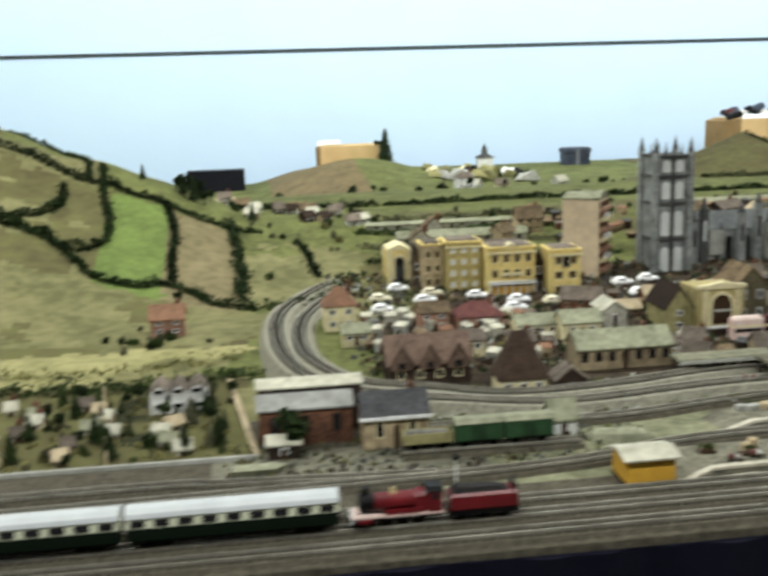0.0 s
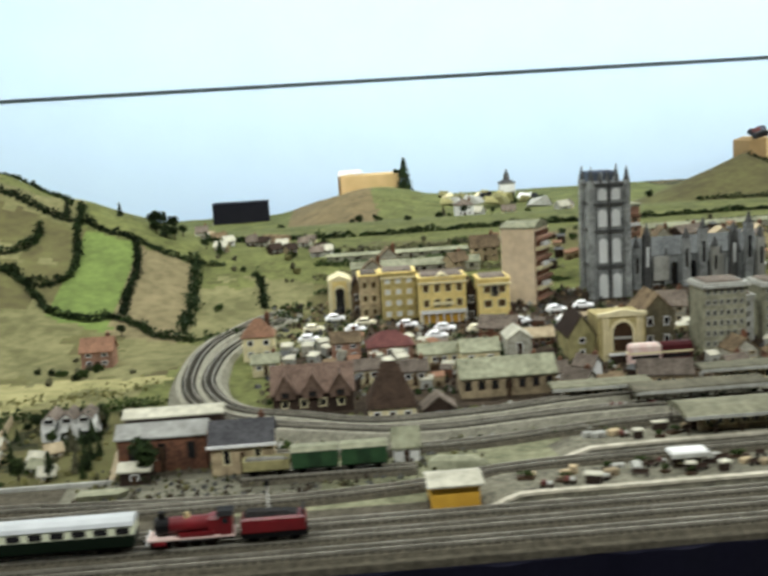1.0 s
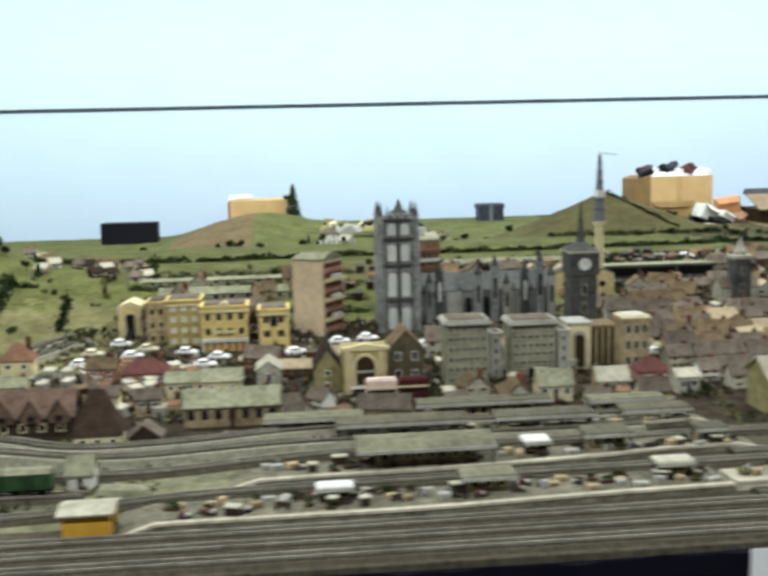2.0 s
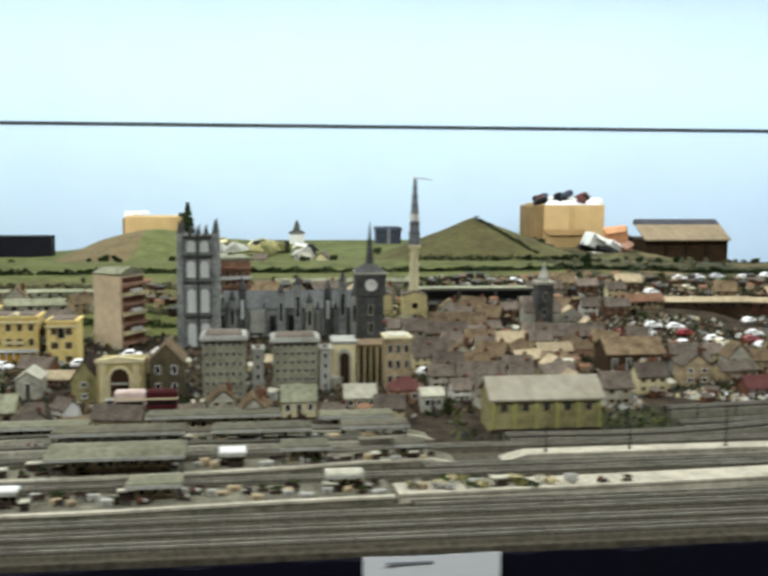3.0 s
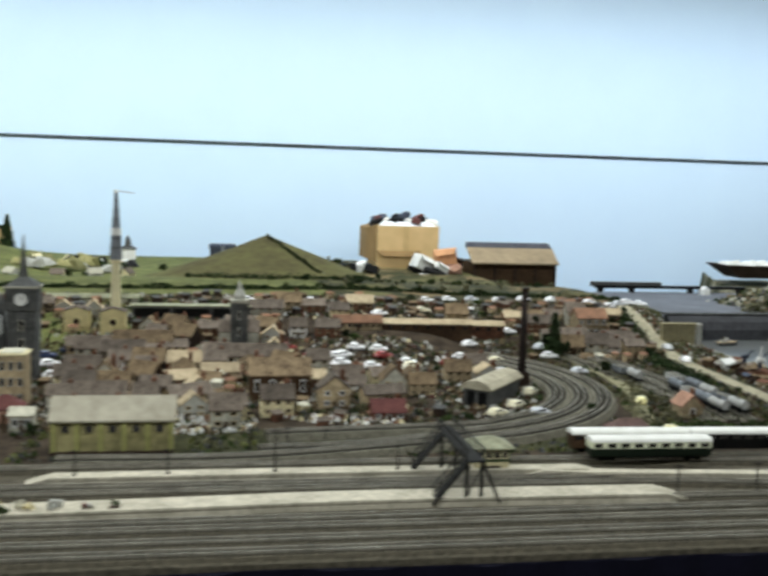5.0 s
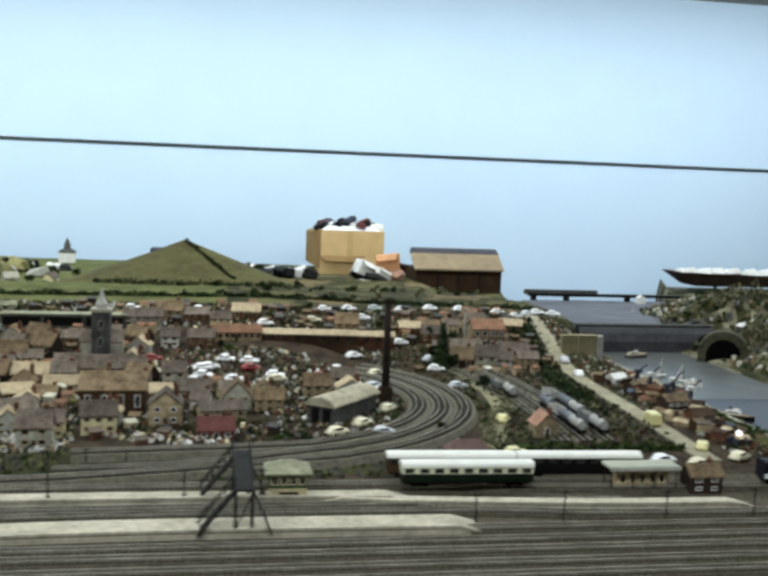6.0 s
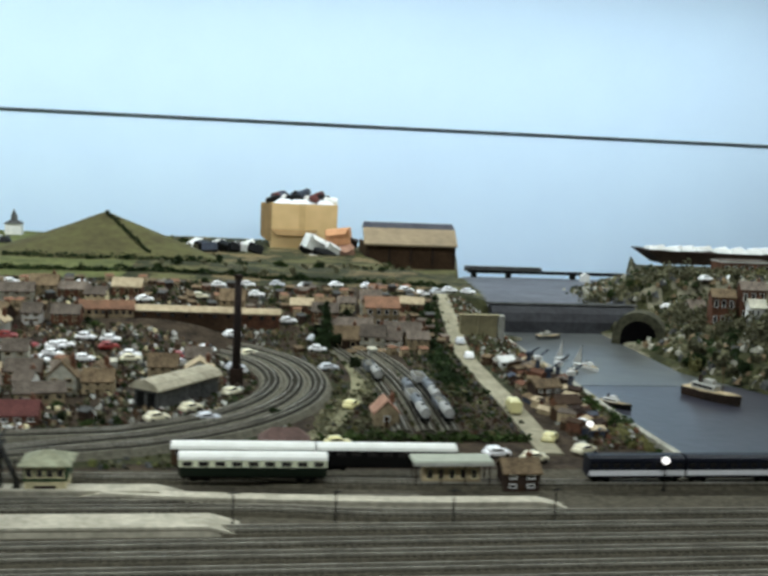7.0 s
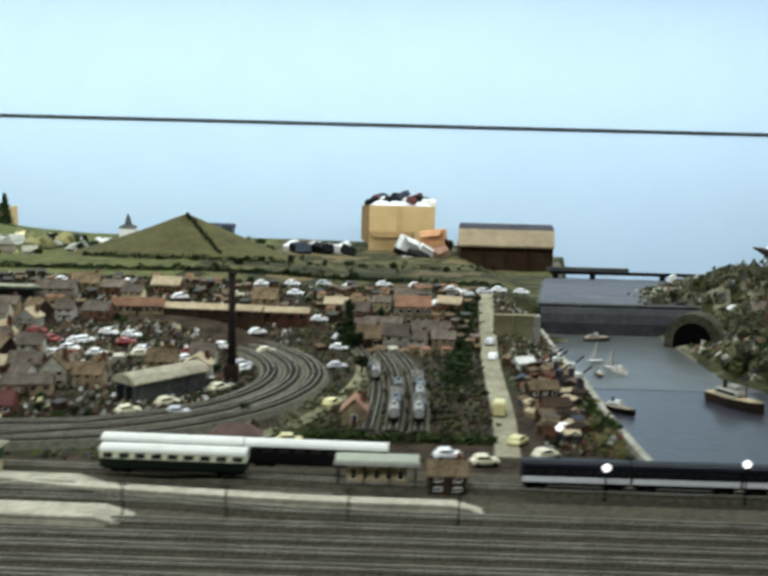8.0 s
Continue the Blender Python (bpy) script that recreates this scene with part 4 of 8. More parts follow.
house(1.475, 2.565, 0.907, 0.078, 0.10, 0.085, 0.042, surf("olive brown brick", (0.19, 0.165, 0.10), (0.11, 0.095, 0.06), 120, 0.9, 0.4), BROWNROOF, "olive brown gabled hall beside the picture house", cols=2, along="y", name="hall", chimney=False, group="picture house wings", door=False)

# grey office blocks
OF = "grey office blocks"
for x, w, y, h in ((1.612, 0.098, 2.52, 0.148), (1.782, 0.108, 2.58, 0.130)):
    ob = block(x, y, 0.908, w, 0.085, h, surf("olive grey stone", (0.37, 0.36, 0.255), (0.21, 0.205, 0.145), 90, 0.9, 0.4), "olive grey office block with a pale cornice", 6, 6, group=OF, side_cols=4, glass=surf("dim grey window glass", (0.035, 0.035, 0.03), (0.07, 0.07, 0.06), 90, 0.3, 0.0), frame_mat=PALESTONE)
    part("cornice", Geo().box(-w / 2 - 0.007, w / 2 + 0.007, -0.052, 0.05, h * 0.965, h), PALESTONE, ob)
    dr2 = part("doorway", Geo().box(-0.012, 0.012, -0.0465, -0.0425, -0.01, 0.02), BLACK, ob)
for x in (1.692, 1.855):
    block(x, 2.58, 0.908, 0.026, 0.05, 0.105, PALESTONE, "narrow pale stone stair tower between blocks", 4, 1, "stair_tower", group="stair towers", ww=0.008)

# clock tower with its spire
t = thing("clock_tower", pose(2.002, 2.94, 0.915), "dark stone clock tower with a white clock", "tower")
part("shaft", Geo().box(-0.036, 0.036, -0.036, 0.036, -0.03, 0.185), DARKSTONE, t)
part("belfry", Geo().box(-0.041, 0.041, -0.041, 0.041, 0.185, 0.245), DARKSTONE, t)
part("cornice", Geo().box(-0.044, 0.044, -0.044, 0.044, 0.245, 0.25), STONE, t)
fc = part("clock_face", Geo().tube_y(0, 0.215, -0.0435, -0.0405, 0.0165, 24), WHITE, t, "round white clock face")
part("hand", Geo().box(-0.0006, 0.0006, -0.0448, -0.0437, 0.215, 0.227), BLACK, fc)
part("hand", Geo().box(0, 0.008, -0.0448, -0.0437, 0.2144, 0.2156), BLACK, fc)
part("roof", Geo().loft([[(-0.042, -0.042, 0.25), (0.042, -0.042, 0.25), (0.042, 0.042, 0.25), (-0.042, 0.042, 0.25)], [(-0.012, -0.012, 0.272), (0.012, -0.012, 0.272), (0.012, 0.012, 0.272), (-0.012, 0.012, 0.272)]]), DARKSTONE, t)
part("spire", Geo().cyl(0.0, 0.0, 0.272, 0.388, 0.012, 0.0008, 8), DARKSTONE, t)
windows(t, -0.03, 0.03, -0.0365, [0.03, 0.08, 0.13], 1, 0.014, 0.03, STONE)

# yellow chapels and the pale column with the grey mast
for x, y, w, h in ((2.083, 3.37, 0.078, 0.082), (2.196, 3.35, 0.078, 0.082)):
    t = thing("chapel", pose(x, y + 0.03, 0.955), "yellow stone chapel front with a round window", "church", "yellow chapels")
    part("wall", Geo().shell(-w / 2, w / 2, -0.03, 0.03, -0.05, h, h + 0.012, along="y"), surf("pale yellow stone", (0.66, 0.575, 0.31), (0.46, 0.39, 0.20), 80, 0.9, 0.4), t)
    part("roof", Geo().gable(-w / 2, w / 2, -0.028, 0.03, h + 0.001, h + 0.013, 0.002, along="y"), SLATE, t)
    part("window", Geo().tube_y(0, h * 0.62, -0.0325, -0.0295, 0.010, 16), DBRICK, t)
    part("door", Geo().box(-0.006, 0.006, -0.0318, -0.0295, -0.02, 0.022), WOOD, t)
t = thing("monument", pose(2.20, 3.40, 0.955), "pale column carrying a tall grey lattice mast", "monument")
part("column", Geo().cyl(0, 0, -0.05, 0.235, 0.020, 0.013, 8), surf("ivory stone", (0.62, 0.57, 0.36), (0.48, 0.44, 0.27), 60, 0.8, 0.2), t)
part("cap", Geo().cyl(0, 0, 0.235, 0.245, 0.019, 0.019, 8), CREAM, t)
ms = part("mast", Geo().cyl(0, 0, 0.245, 0.455, 0.020, 0.005, 4), STEEL, t)
for z in (0.28, 0.31, 0.34, 0.37, 0.40, 0.43):
    r = 0.020 - 0.015 * (z - 0.245) / 0.21
    part("brace", Geo().cyl(0, 0, z, z + 0.004, r + 0.001, r + 0.001, 4), DARKSTONE, ms)
part("collar", Geo().cyl(0, 0, 0.322, 0.345, 0.0165, 0.0165, 10), WHITE, t, "white collar halfway up")
part("lamp_head", Geo().cyl(0, 0, 0.455, 0.465, 0.006, 0.006, 8), WHITE, t)
part("arm", Geo().bar((0, 0, 0.462), (0.055, 0, 0.455), 0.0012), REDROOF, t)

# arcaded fronts beside the clock tower
t = thing("bank", pose(1.905, 2.66, 0.912), "cream bank front with a tall dark doorway", "building", "market fronts")
part("wall", Geo().box(-0.028, 0.028, -0.04, 0.04, -0.03, 0.108), CREAM, t)
part("cornice", Geo().box(-0.031, 0.031, -0.043, 0.043, 0.108, 0.114), PALESTONE, t)
arch_part(t, 0, -0.0415, 0.004, 0.03, 0.09, PALESTONE, surf("dark oak", (0.08, 0.05, 0.02), (0.05, 0.03, 0.015), 80, 0.6, 0.2), "doorway")
t = thing("market_hall", pose(1.975, 2.70, 0.912), "brown market hall with pale columns", "building", "market fronts")
part("wall", Geo().box(-0.036, 0.036, -0.035, 0.035, -0.03, 0.09), WOOD, t)
part("roof", Geo().box(-0.039, 0.039, -0.046, 0.04, 0.09, 0.098), BROWNROOF, t)
for i in range(5):
    part("column", Geo().cyl(-0.032 + 0.016 * i, -0.042, -0.03, 0.09, 0.0025, k=8), CREAM, t)
block(2.035, 2.585, 0.91, 0.066, 0.07, 0.125, TANWALL, "tan plastered corner house with a flat roof", 3, 3, "corner_house", group="market fronts", roof=PALEROOF, parapet=CREAM)
house(1.783, 2.385, 0.90, 0.075, 0.05, 0.035, 0.028, CREAM, GREENROOF, "cream ticket office with a grey green roof", cols=3, floors=1, name="ticket_office", chimney=False, group="station buildings")
house(1.925, 2.42, 0.902, 0.07, 0.05, 0.028, 0.024, TANWALL, PALEROOF, "tan parcels office with a pale roof", cols=3, floors=1, name="parcels_office", chimney=False, group="station buildings")
house(2.04, 2.47, 0.904, 0.076, 0.06, 0.028, 0.030, PINK, REDROOF, "pink hut with a dusty red roof", cols=2, floors=1, name="pavilion", chimney=False, group="station buildings", hip=True)
house(2.09, 2.40, 0.90, 0.05, 0.05, 0.035, 0.012, STONE, PALEROOF, "grey round-roofed store beside the shed", cols=2, floors=1, name="store", chimney=False, group="station buildings")

# parking deck with dark openings
t = thing("parking_deck", pose(2.435, 3.53, 0.97), "long grey parking deck with dark openings", "building")
part("wall", Geo().box(-0.195, 0.195, -0.03, 0.03, -0.05, 0.068), DARKSTONE, t)
part("roof", Geo().box(-0.198, 0.198, -0.033, 0.034, 0.068, 0.072), GREENROOF, t)
# black panels on the solid wall paint the shade inside the openings
for k in (-0.128, 0.0, 0.128):
    part("opening", Geo().box(k - 0.058, k + 0.058, -0.0315, -0.0295, 0.034, 0.062), BLACK, t)

# the green goods shed beside the tracks
t = thing("goods_shed", pose(2.302, 2.262, 0.896) @ Matrix.Diagonal((0.93, 1, 0.97, 1)), "olive green goods shed with a pale ridged roof", "shed")
part("wall", Geo().shell(-0.128, 0.128, -0.052, 0.052, -0.02, 0.078, 0.112), GREENWALL, t)
part("roof", Geo().gable(-0.128, 0.128, -0.052, 0.052, 0.0785, 0.1125, 0.008, 0.004), surf("pale green grey roof sheets", (0.41, 0.38, 0.295), (0.31, 0.285, 0.215), 40, 0.7, 0.2), t)
part("plinth", Geo().box(-0.131, 0.131, -0.0555, -0.0525, -0.01, 0.010), DBRICK, t)
for i in range(6):
    xx = -0.125 + 0.05 * i
    part("pilaster", Geo().box(xx - 0.004, xx + 0.004, -0.0565, -0.0522, 0.010, 0.076), surf("pale olive", (0.36, 0.36, 0.13), (0.28, 0.28, 0.10), 60, 0.85, 0.3), t)
windows(t, -0.125, 0.125, -0.0525, [0.048], 5, 0.020, 0.020, GREENWALL)

# brown hall, white house and the tall chimney
house(2.672, 2.65, 0.912, 0.155, 0.10, 0.062, 0.034, WOOD, BROWNROOF, "brown timber hall with a wide roof", cols=4, floors=1, name="timber_hall", chimney=False, group="")
house(2.80, 2.56, 0.908, 0.075, 0.06, 0.050, 0.030, TANWALL, SLATE, "tan plastered house with dark windows and slate roof", cols=2, along="y")
house(2.918, 2.45, 0.902, 0.08, 0.05, 0.022, 0.024, BRICK, REDROOF, "low red-roofed brick house beside the tracks", cols=3, floors=1)
t = thing("factory_chimney", pose(3.372, 2.845, 0.9), "tall dark brown factory chimney", "chimney")
part("shaft", Geo().cyl(0, 0, -0.03, 0.275, 0.0125, 0.0085, 16), surf("sooty brick", (0.05, 0.035, 0.03), (0.03, 0.022, 0.02), 150, 0.9, 0.4), t, smooth=True)
part("base", Geo().box(-0.017, 0.017, -0.017, 0.017, -0.03, 0.045), DBRICK, t)
part("rim", Geo().cyl(0, 0, 0.275, 0.285, 0.0105, 0.0105, 16), DBRICK, t)
t = thing("church", pose(2.584, 3.24, 0.94), "small grey church with a pale domed steeple", "church")
part("wall", Geo().shell(-0.06, 0.06, -0.03, 0.03, -0.04, 0.06, 0.09), STONE, t)
part("roof", Geo().gable(-0.06, 0.06, -0.03, 0.03, 0.0605, 0.0905, 0.003), SLATE, t)
part("tower", Geo().box(-0.026, 0.026, -0.05, -0.001, -0.04, 0.15), DARKSTONE, t)
part("belfry", Geo().box(-0.03, 0.03, -0.054, 0.001, 0.15, 0.16), STONE, t)
part("dome", Geo().cyl(0, -0.025, 0.16, 0.172, 0.018, 0.018, 10).cyl(0, -0.025, 0.172, 0.195, 0.018, 0.007, 10), PALESTONE, t)
part("finial", Geo().cyl(0, -0.025, 0.195, 0.22, 0.008, 0.001, 8), PALESTONE, t)
windows(t, -0.02, 0.02, -0.0505, [0.05, 0.10], 1, 0.012, 0.026, PALESTONE)

# big station shed on the east side, set askew
t = thing("engine_shed", pose(3.235, 2.67, 0.9, 0, 0, 52) @ Matrix.Diagonal((0.76, 0.8, 0.85, 1)), "dark engine shed with a pale curved roof", "shed")
part("wall", Geo().box(-0.14, 0.14, -0.045, 0.045, -0.02, 0.062), DARKSTONE, t)
prof = [(-0.055, 0.058), (-0.055, 0.063), (-0.035, 0.078), (0, 0.086), (0.035, 0.078), (0.055, 0.063), (0.055, 0.058)]
part("roof", Geo().loft([[(x, a, b) for a, b in prof] for x in (0.15, -0.15)]), surf("weathered pale roof felt", (0.46, 0.42, 0.31), (0.28, 0.255, 0.185), 50, 0.8, 0.3), t)
for k in (-0.02, 0.02):
    part("door", Geo().box(-0.1418, -0.1395, k - 0.014, k + 0.014, -0.02, 0.05), BLACK, t)

# orange-roofed depot on the hill road, east
house(3.845, 3.50, 0.945, 0.11, 0.08, 0.065, 0.028, TANWALL, TERRA, "tan depot with an orange roof", cols=4, name="depot", chimney=False, group="")
t = thing("water_tower", pose(3.787, 3.34, 0.905), "round grey water tower with a pale dome", "water tower")
part("tank", Geo().cyl(0, 0, -0.02, 0.052, 0.021, 0.021, 16), STONE, t, smooth=False)
part("dome", Geo().cyl(0, 0, 0.052, 0.060, 0.023, 0.016, 16).cyl(0, 0, 0.060, 0.068, 0.016, 0.004, 16), PALEROOF, t)
part("hoop", Geo().cyl(0, 0, 0.020, 0.024, 0.0222, 0.0222, 16), DARKSTONE, t)
# signal boxes and lineside huts
t = thing("signal_box", pose(0.899, 1.79, 0.896) @ Matrix.Diagonal((0.9, 1, 0.86, 1)), "ochre yellow signal hut with a pale overhanging roof", "hut", "lineside huts")
part("wall", Geo().box(-0.04, 0.04, -0.027, 0.027, -0.005, 0.043), ORANGE, t)
part("roof", Geo().gable(-0.044, 0.044, -0.031, 0.031, 0.0435, 0.052, 0.003, 0.003), PALEROOF, t)
part("plinth", Geo().box(-0.0415, 0.0415, -0.0285, 0.0285, -0.005, 0.004), DBRICK, t)
part("door", Geo().box(0.0402, 0.0416, -0.01, 0.01, 0.0, 0.034), WOOD, t)
t = thing("signal_box", pose(3.05, 2.06, 0.896), "cream and green signal box with a hipped roof", "hut", "lineside huts")
part("wall", Geo().box(-0.034, 0.034, -0.03, 0.03, -0.01, 0.026), CREAM, t)
cb = part("cabin", Geo().box(-0.036, 0.036, -0.032, 0.032, 0.026, 0.052), GREENPAINT, t)
windows(cb, -0.034, 0.034, -0.0325, [0.031], 4, 0.014, 0.018, CREAM)
part("roof", Geo().hip(-0.04, 0.04, -0.036, 0.036, 0.052, 0.072, 0.004), GREENROOF, t)
part("sign", Geo().box(-0.018, 0.018, -0.0315, -0.0302, 0.012, 0.017), DBRICK, t)
house(3.89, 2.035, 0.896, 0.068, 0.05, 0.034, 0.018, DBRICK, BROWNROOF, "dark brick crossing house with a brown roof", cols=2, name="crossing_house", group="lineside huts")
house(3.47, 2.30, 0.897, 0.10, 0.05, 0.012, 0.026, DBRICK, surf("dull mauve roof", (0.22, 0.14, 0.12), (0.15, 0.10, 0.085), 120, 0.8, 0.4), "low store with a dull mauve roof", cols=2, floors=1, name="store", chimney=False, group="lineside huts", hip=True)
house(3.705, 2.47, 0.897, 0.055, 0.06, 0.03, 0.026, TANWALL, PINK, "tan cottage with a pinkish roof", cols=1, floors=1, along="y", group="lineside huts")


# ---- small town houses, built once and copied ----
def proto_house(w, d, h, rh, wall, roof, label, **k):
    return house(0, 0, 0, w, d, h, rh, wall, roof, label, frame_mat=TANWALL, **k)


TANROOF = surf("dusty tan roof", (0.50, 0.41, 0.27), (0.34, 0.27, 0.17), 60, 0.8, 0.3, vary=0.15)
KINDS = [
    (0.075, 0.050, 0.034, 0.026, TANWALL, BROWNROOF, "tan town house with a brown tile roof", dict(cols=3)),
    (0.060, 0.048, 0.038, 0.024, STONE, SLATE, "grey stone town house with a slate roof", dict(cols=2)),
    (0.085, 0.052, 0.030, 0.024, BRICK, SLATE, "brick town house with a grey slate roof", dict(cols=3)),
    (0.055, 0.055, 0.034, 0.026, STONE, BROWNROOF, "grey town house with a brown gable roof", dict(cols=2, along="y")),
    (0.070, 0.050, 0.026, 0.026, DBRICK, BROWNROOF, "dark brown brick town house with tiled roof", dict(cols=2, floors=1)),
    (0.065, 0.050, 0.034, 0.020, TANWALL, SLATE, "tan town house with a grey slate roof", dict(cols=3)),
    (0.060, 0.052, 0.030, 0.028, PINK, BROWNROOF, "pink town house with a brown hipped roof", dict(cols=2, hip=True)),
    (0.050, 0.045, 0.028, 0.022, WHITE, SLATE, "small white town house with slate roof", dict(cols=2)),
    (0.062, 0.050, 0.034, 0.022, CREAM, SLATE, "cream town house with a grey slate roof", dict(cols=3)),
    (0.058, 0.050, 0.030, 0.024, PALESTONE, TANROOF, "pale stone town house with a tan roof", dict(cols=2, along="y")),
    (0.125, 0.056, 0.036, 0.026, DBRICK, SLATE, "long dark brick terrace with a grey slate roof", dict(cols=5)),
    (0.115, 0.054, 0.032, 0.024, STONE, SLATE, "long grey stone terrace with a slate roof", dict(cols=4)),
    (0.110, 0.055, 0.030, 0.022, TANWALL, SLATE, "long tan workshop with a grey slate roof", dict(cols=4, floors=1, chimney=False)),
    (0.080, 0.050, 0.022, 0.018, BRICK, TANROOF, "low brick workshop with a dusty tan roof", dict(cols=3, floors=1, chimney=False)),
]
TAKEN = [(2.30, 2.255, 0.16, 0.10), (2.672, 2.70, 0.10, 0.07), (2.80, 2.59, 0.06, 0.05), (2.918, 2.475, 0.06, 0.05), (3.235, 2.66, 0.14, 0.15), (3.372, 2.845, 0.05, 0.05),
         (2.584, 3.23, 0.08, 0.06), (2.435, 3.53, 0.19, 0.06), (2.19, 3.35, 0.06, 0.08), (2.0, 2.94, 0.06, 0.06), (2.07, 3.05, 0.05, 0.06), (2.04, 2.5, 0.06, 0.06), (2.05, 2.62, 0.06, 0.06),
         (1.99, 2.70, 0.06, 0.06), (2.09, 2.42, 0.05, 0.05), (3.08, 3.17, 0.34, 0.115), (3.3, 3.47, 0.30, 0.05), (3.3, 3.40, 0.30, 0.04)]

STREET = [(3.44, 3.74), (3.08, 3.56), (3.36, 3.38), (3.41, 3.22), (3.54, 3.53), (3.62, 3.31), (3.88, 3.70), (4.25, 4.0), (2.86, 3.0), (2.97, 3.02), (3.09, 3.03), (3.22, 3.02), (2.90, 3.14)]
TAKEN += [(x, y - 0.05, 0.025, 0.07) for x, y in STREET]


def free(x, y, w, d):
    return all(abs(x - a) > (w / 2 + c) or abs(y - b) > (d / 2 + e) for a, b, c, e in TAKEN)


def place_houses(spots, rng, group, size=1.0):
    protos = {}
    for x, y in spots:
        k = rng.randrange(len(KINDS))
        w, d, h, rh, wall, roof, label, more = KINDS[k]
        if not free(x, y, w * 0.92, d * 0.9):
            continue
        TAKEN.append((x, y, w / 2, d / 2))
        s = size * rng.uniform(0.86, 1.22)
        m = pose(x, y, height(x, y) + 0.002, 0, 0, rng.choice((rng.uniform(-5, 5), rng.uniform(-5, 5), rng.uniform(-14, 14), rng.uniform(-45, 45)))) @ Matrix.Diagonal((s, size * rng.uniform(0.85, 1.1), s * rng.uniform(0.78, 1.12), 1))
        if k in protos:
            again(protos[k], m)
        else:
            protos[k] = proto_house(w, d, h, rh, wall, roof, label, group=group, **more)
            protos[k].matrix_basis = m


rng = random.Random(5)
spots = []
for j in range(12):
    x = 2.13 + rng.uniform(0, 0.05)
    while x < 3.3:
        y = 2.42 + 0.094 * j + rng.uniform(-0.02, 0.02)
        loop = math.hypot(x - 2.95, y - 2.88)
        if y < 3.42 and not ((loop > 0.455 and x > 2.9) or (y < 2.44 and x > 2.62)):
            spots.append((x, y))
        x += rng.uniform(0.072, 0.105)
place_houses(spots, rng, "town houses")
spots = []
spots += [(1.14 + 0.075 * i, 2.72 + rng.uniform(-0.03, 0.05)) for i in range(5)] + [(1.35 + 0.08 * i, 2.80 + rng.uniform(-0.03, 0.05)) for i in range(7)]
spots += [(1.13 + 0.07 * i, 2.40 + rng.uniform(-0.02, 0.02)) for i in range(3)] + [(1.53 + 0.08 * i, 2.42 + rng.uniform(-0.02, 0.02)) for i in range(3)] + [(1.22, 2.30), (1.40, 2.31), (1.55, 2.32), (1.68, 2.33), (1.86, 2.32), (1.98, 2.33)]
TAKEN += [(1.288, 3.15, 0.08, 0.08), (1.375, 2.56, 0.07, 0.07), (1.29, 2.59, 0.05, 0.07), (1.475, 2.61, 0.05, 0.07), (1.61, 2.56, 0.06, 0.06), (1.757, 2.64, 0.08, 0.06), (1.44, 2.44, 0.08, 0.03), (1.783, 2.41, 0.05, 0.04), (1.925, 2.44, 0.05, 0.04)]
place_houses(spots, rng, "city back houses")
spots = [(0.75 + 0.095 * i + rng.uniform(-0.03, 0.03), 3.30 + 0.11 * (i % 3) + rng.uniform(-0.03, 0.03)) for i in range(7)] + [(1.72 + 0.1 * i, 3.55 + rng.uniform(-0.05, 0.05)) for i in range(5)] + [(2.68 + 0.085 * i, 3.58 + rng.uniform(-0.06, 0.06)) for i in range(9)]
spots += [(3.58 + 0.075 * (i % 6) + rng.uniform(-0.025, 0.025), 3.34 + 0.1 * (i // 6) + rng.uniform(-0.03, 0.03)) for i in range(24)]
place_houses(spots, rng, "houses on the upper road")
spots = [(0.28 + 0.06 * (i % 4), 3.98 + 0.07 * (i // 4)) for i in range(6)]
place_houses(spots, rng, "hamlet on the hill", 0.7)
# far pale cottages below the skyline
for k, (x, y) in enumerate(((1.50, 5.4), (1.70, 5.6), (1.92, 5.3), (2.05, 5.7))):
    house(x, y, height(x, y), 0.07, 0.05, 0.024, 0.024, (PALESTONE, CREAM)[k % 2], (PALEROOF, SLATE)[k % 2], "far pale cottage on the grass rise", cols=2, floors=1, chimney=False, group="far cottages", rz=35 * k - 40)
house(1.40, 5.15, height(1.40, 5.15), 0.09, 0.07, 0.05, 0.03, WHITE, SLATE, "white far house with a lantern roof", cols=2, group="far cottages", hip=True)


def long_shed(x, y, w, d, h, rh, wall, roof, label, rz=0, n=8):
    z = height(x, y)
    return house(x, y - d / 2, z, w, d, h, rh, wall, roof, label, rz, cols=n, floors=1, name="long_shed", chimney=False, group="long sheds", frame_mat=DBRICK)


long_shed(3.20, 3.42, 0.34, 0.04, 0.026, 0.012, WOOD, TANROOF, "long shed with a dusty tan roof", -4)
long_shed(3.36, 3.50, 0.30, 0.04, 0.028, 0.012, BRICK, TANROOF, "long shed with a dusty tan roof", -4)
long_shed(2.98, 3.42, 0.16, 0.045, 0.024, 0.02, TANWALL, TERRA, "long shed with an orange roof", 3)
long_shed(1.0, 3.45, 0.40, 0.05, 0.022, 0.016, STONE, GREENROOF, "long grey shed with a green roof")
long_shed(1.0, 3.62, 0.55, 0.04, 0.014, 0.006, STONE, GREENROOF, "long grey green terrace along the upper road")
long_shed(2.0, 3.72, 0.50, 0.04, 0.018, 0.010, STONE, GREENROOF, "long grey shed with a green roof")
long_shed(2.62, 3.05, 0.20, 0.05, 0.035, 0.03, STONE, SLATE, "long grey mill with a slate roof")
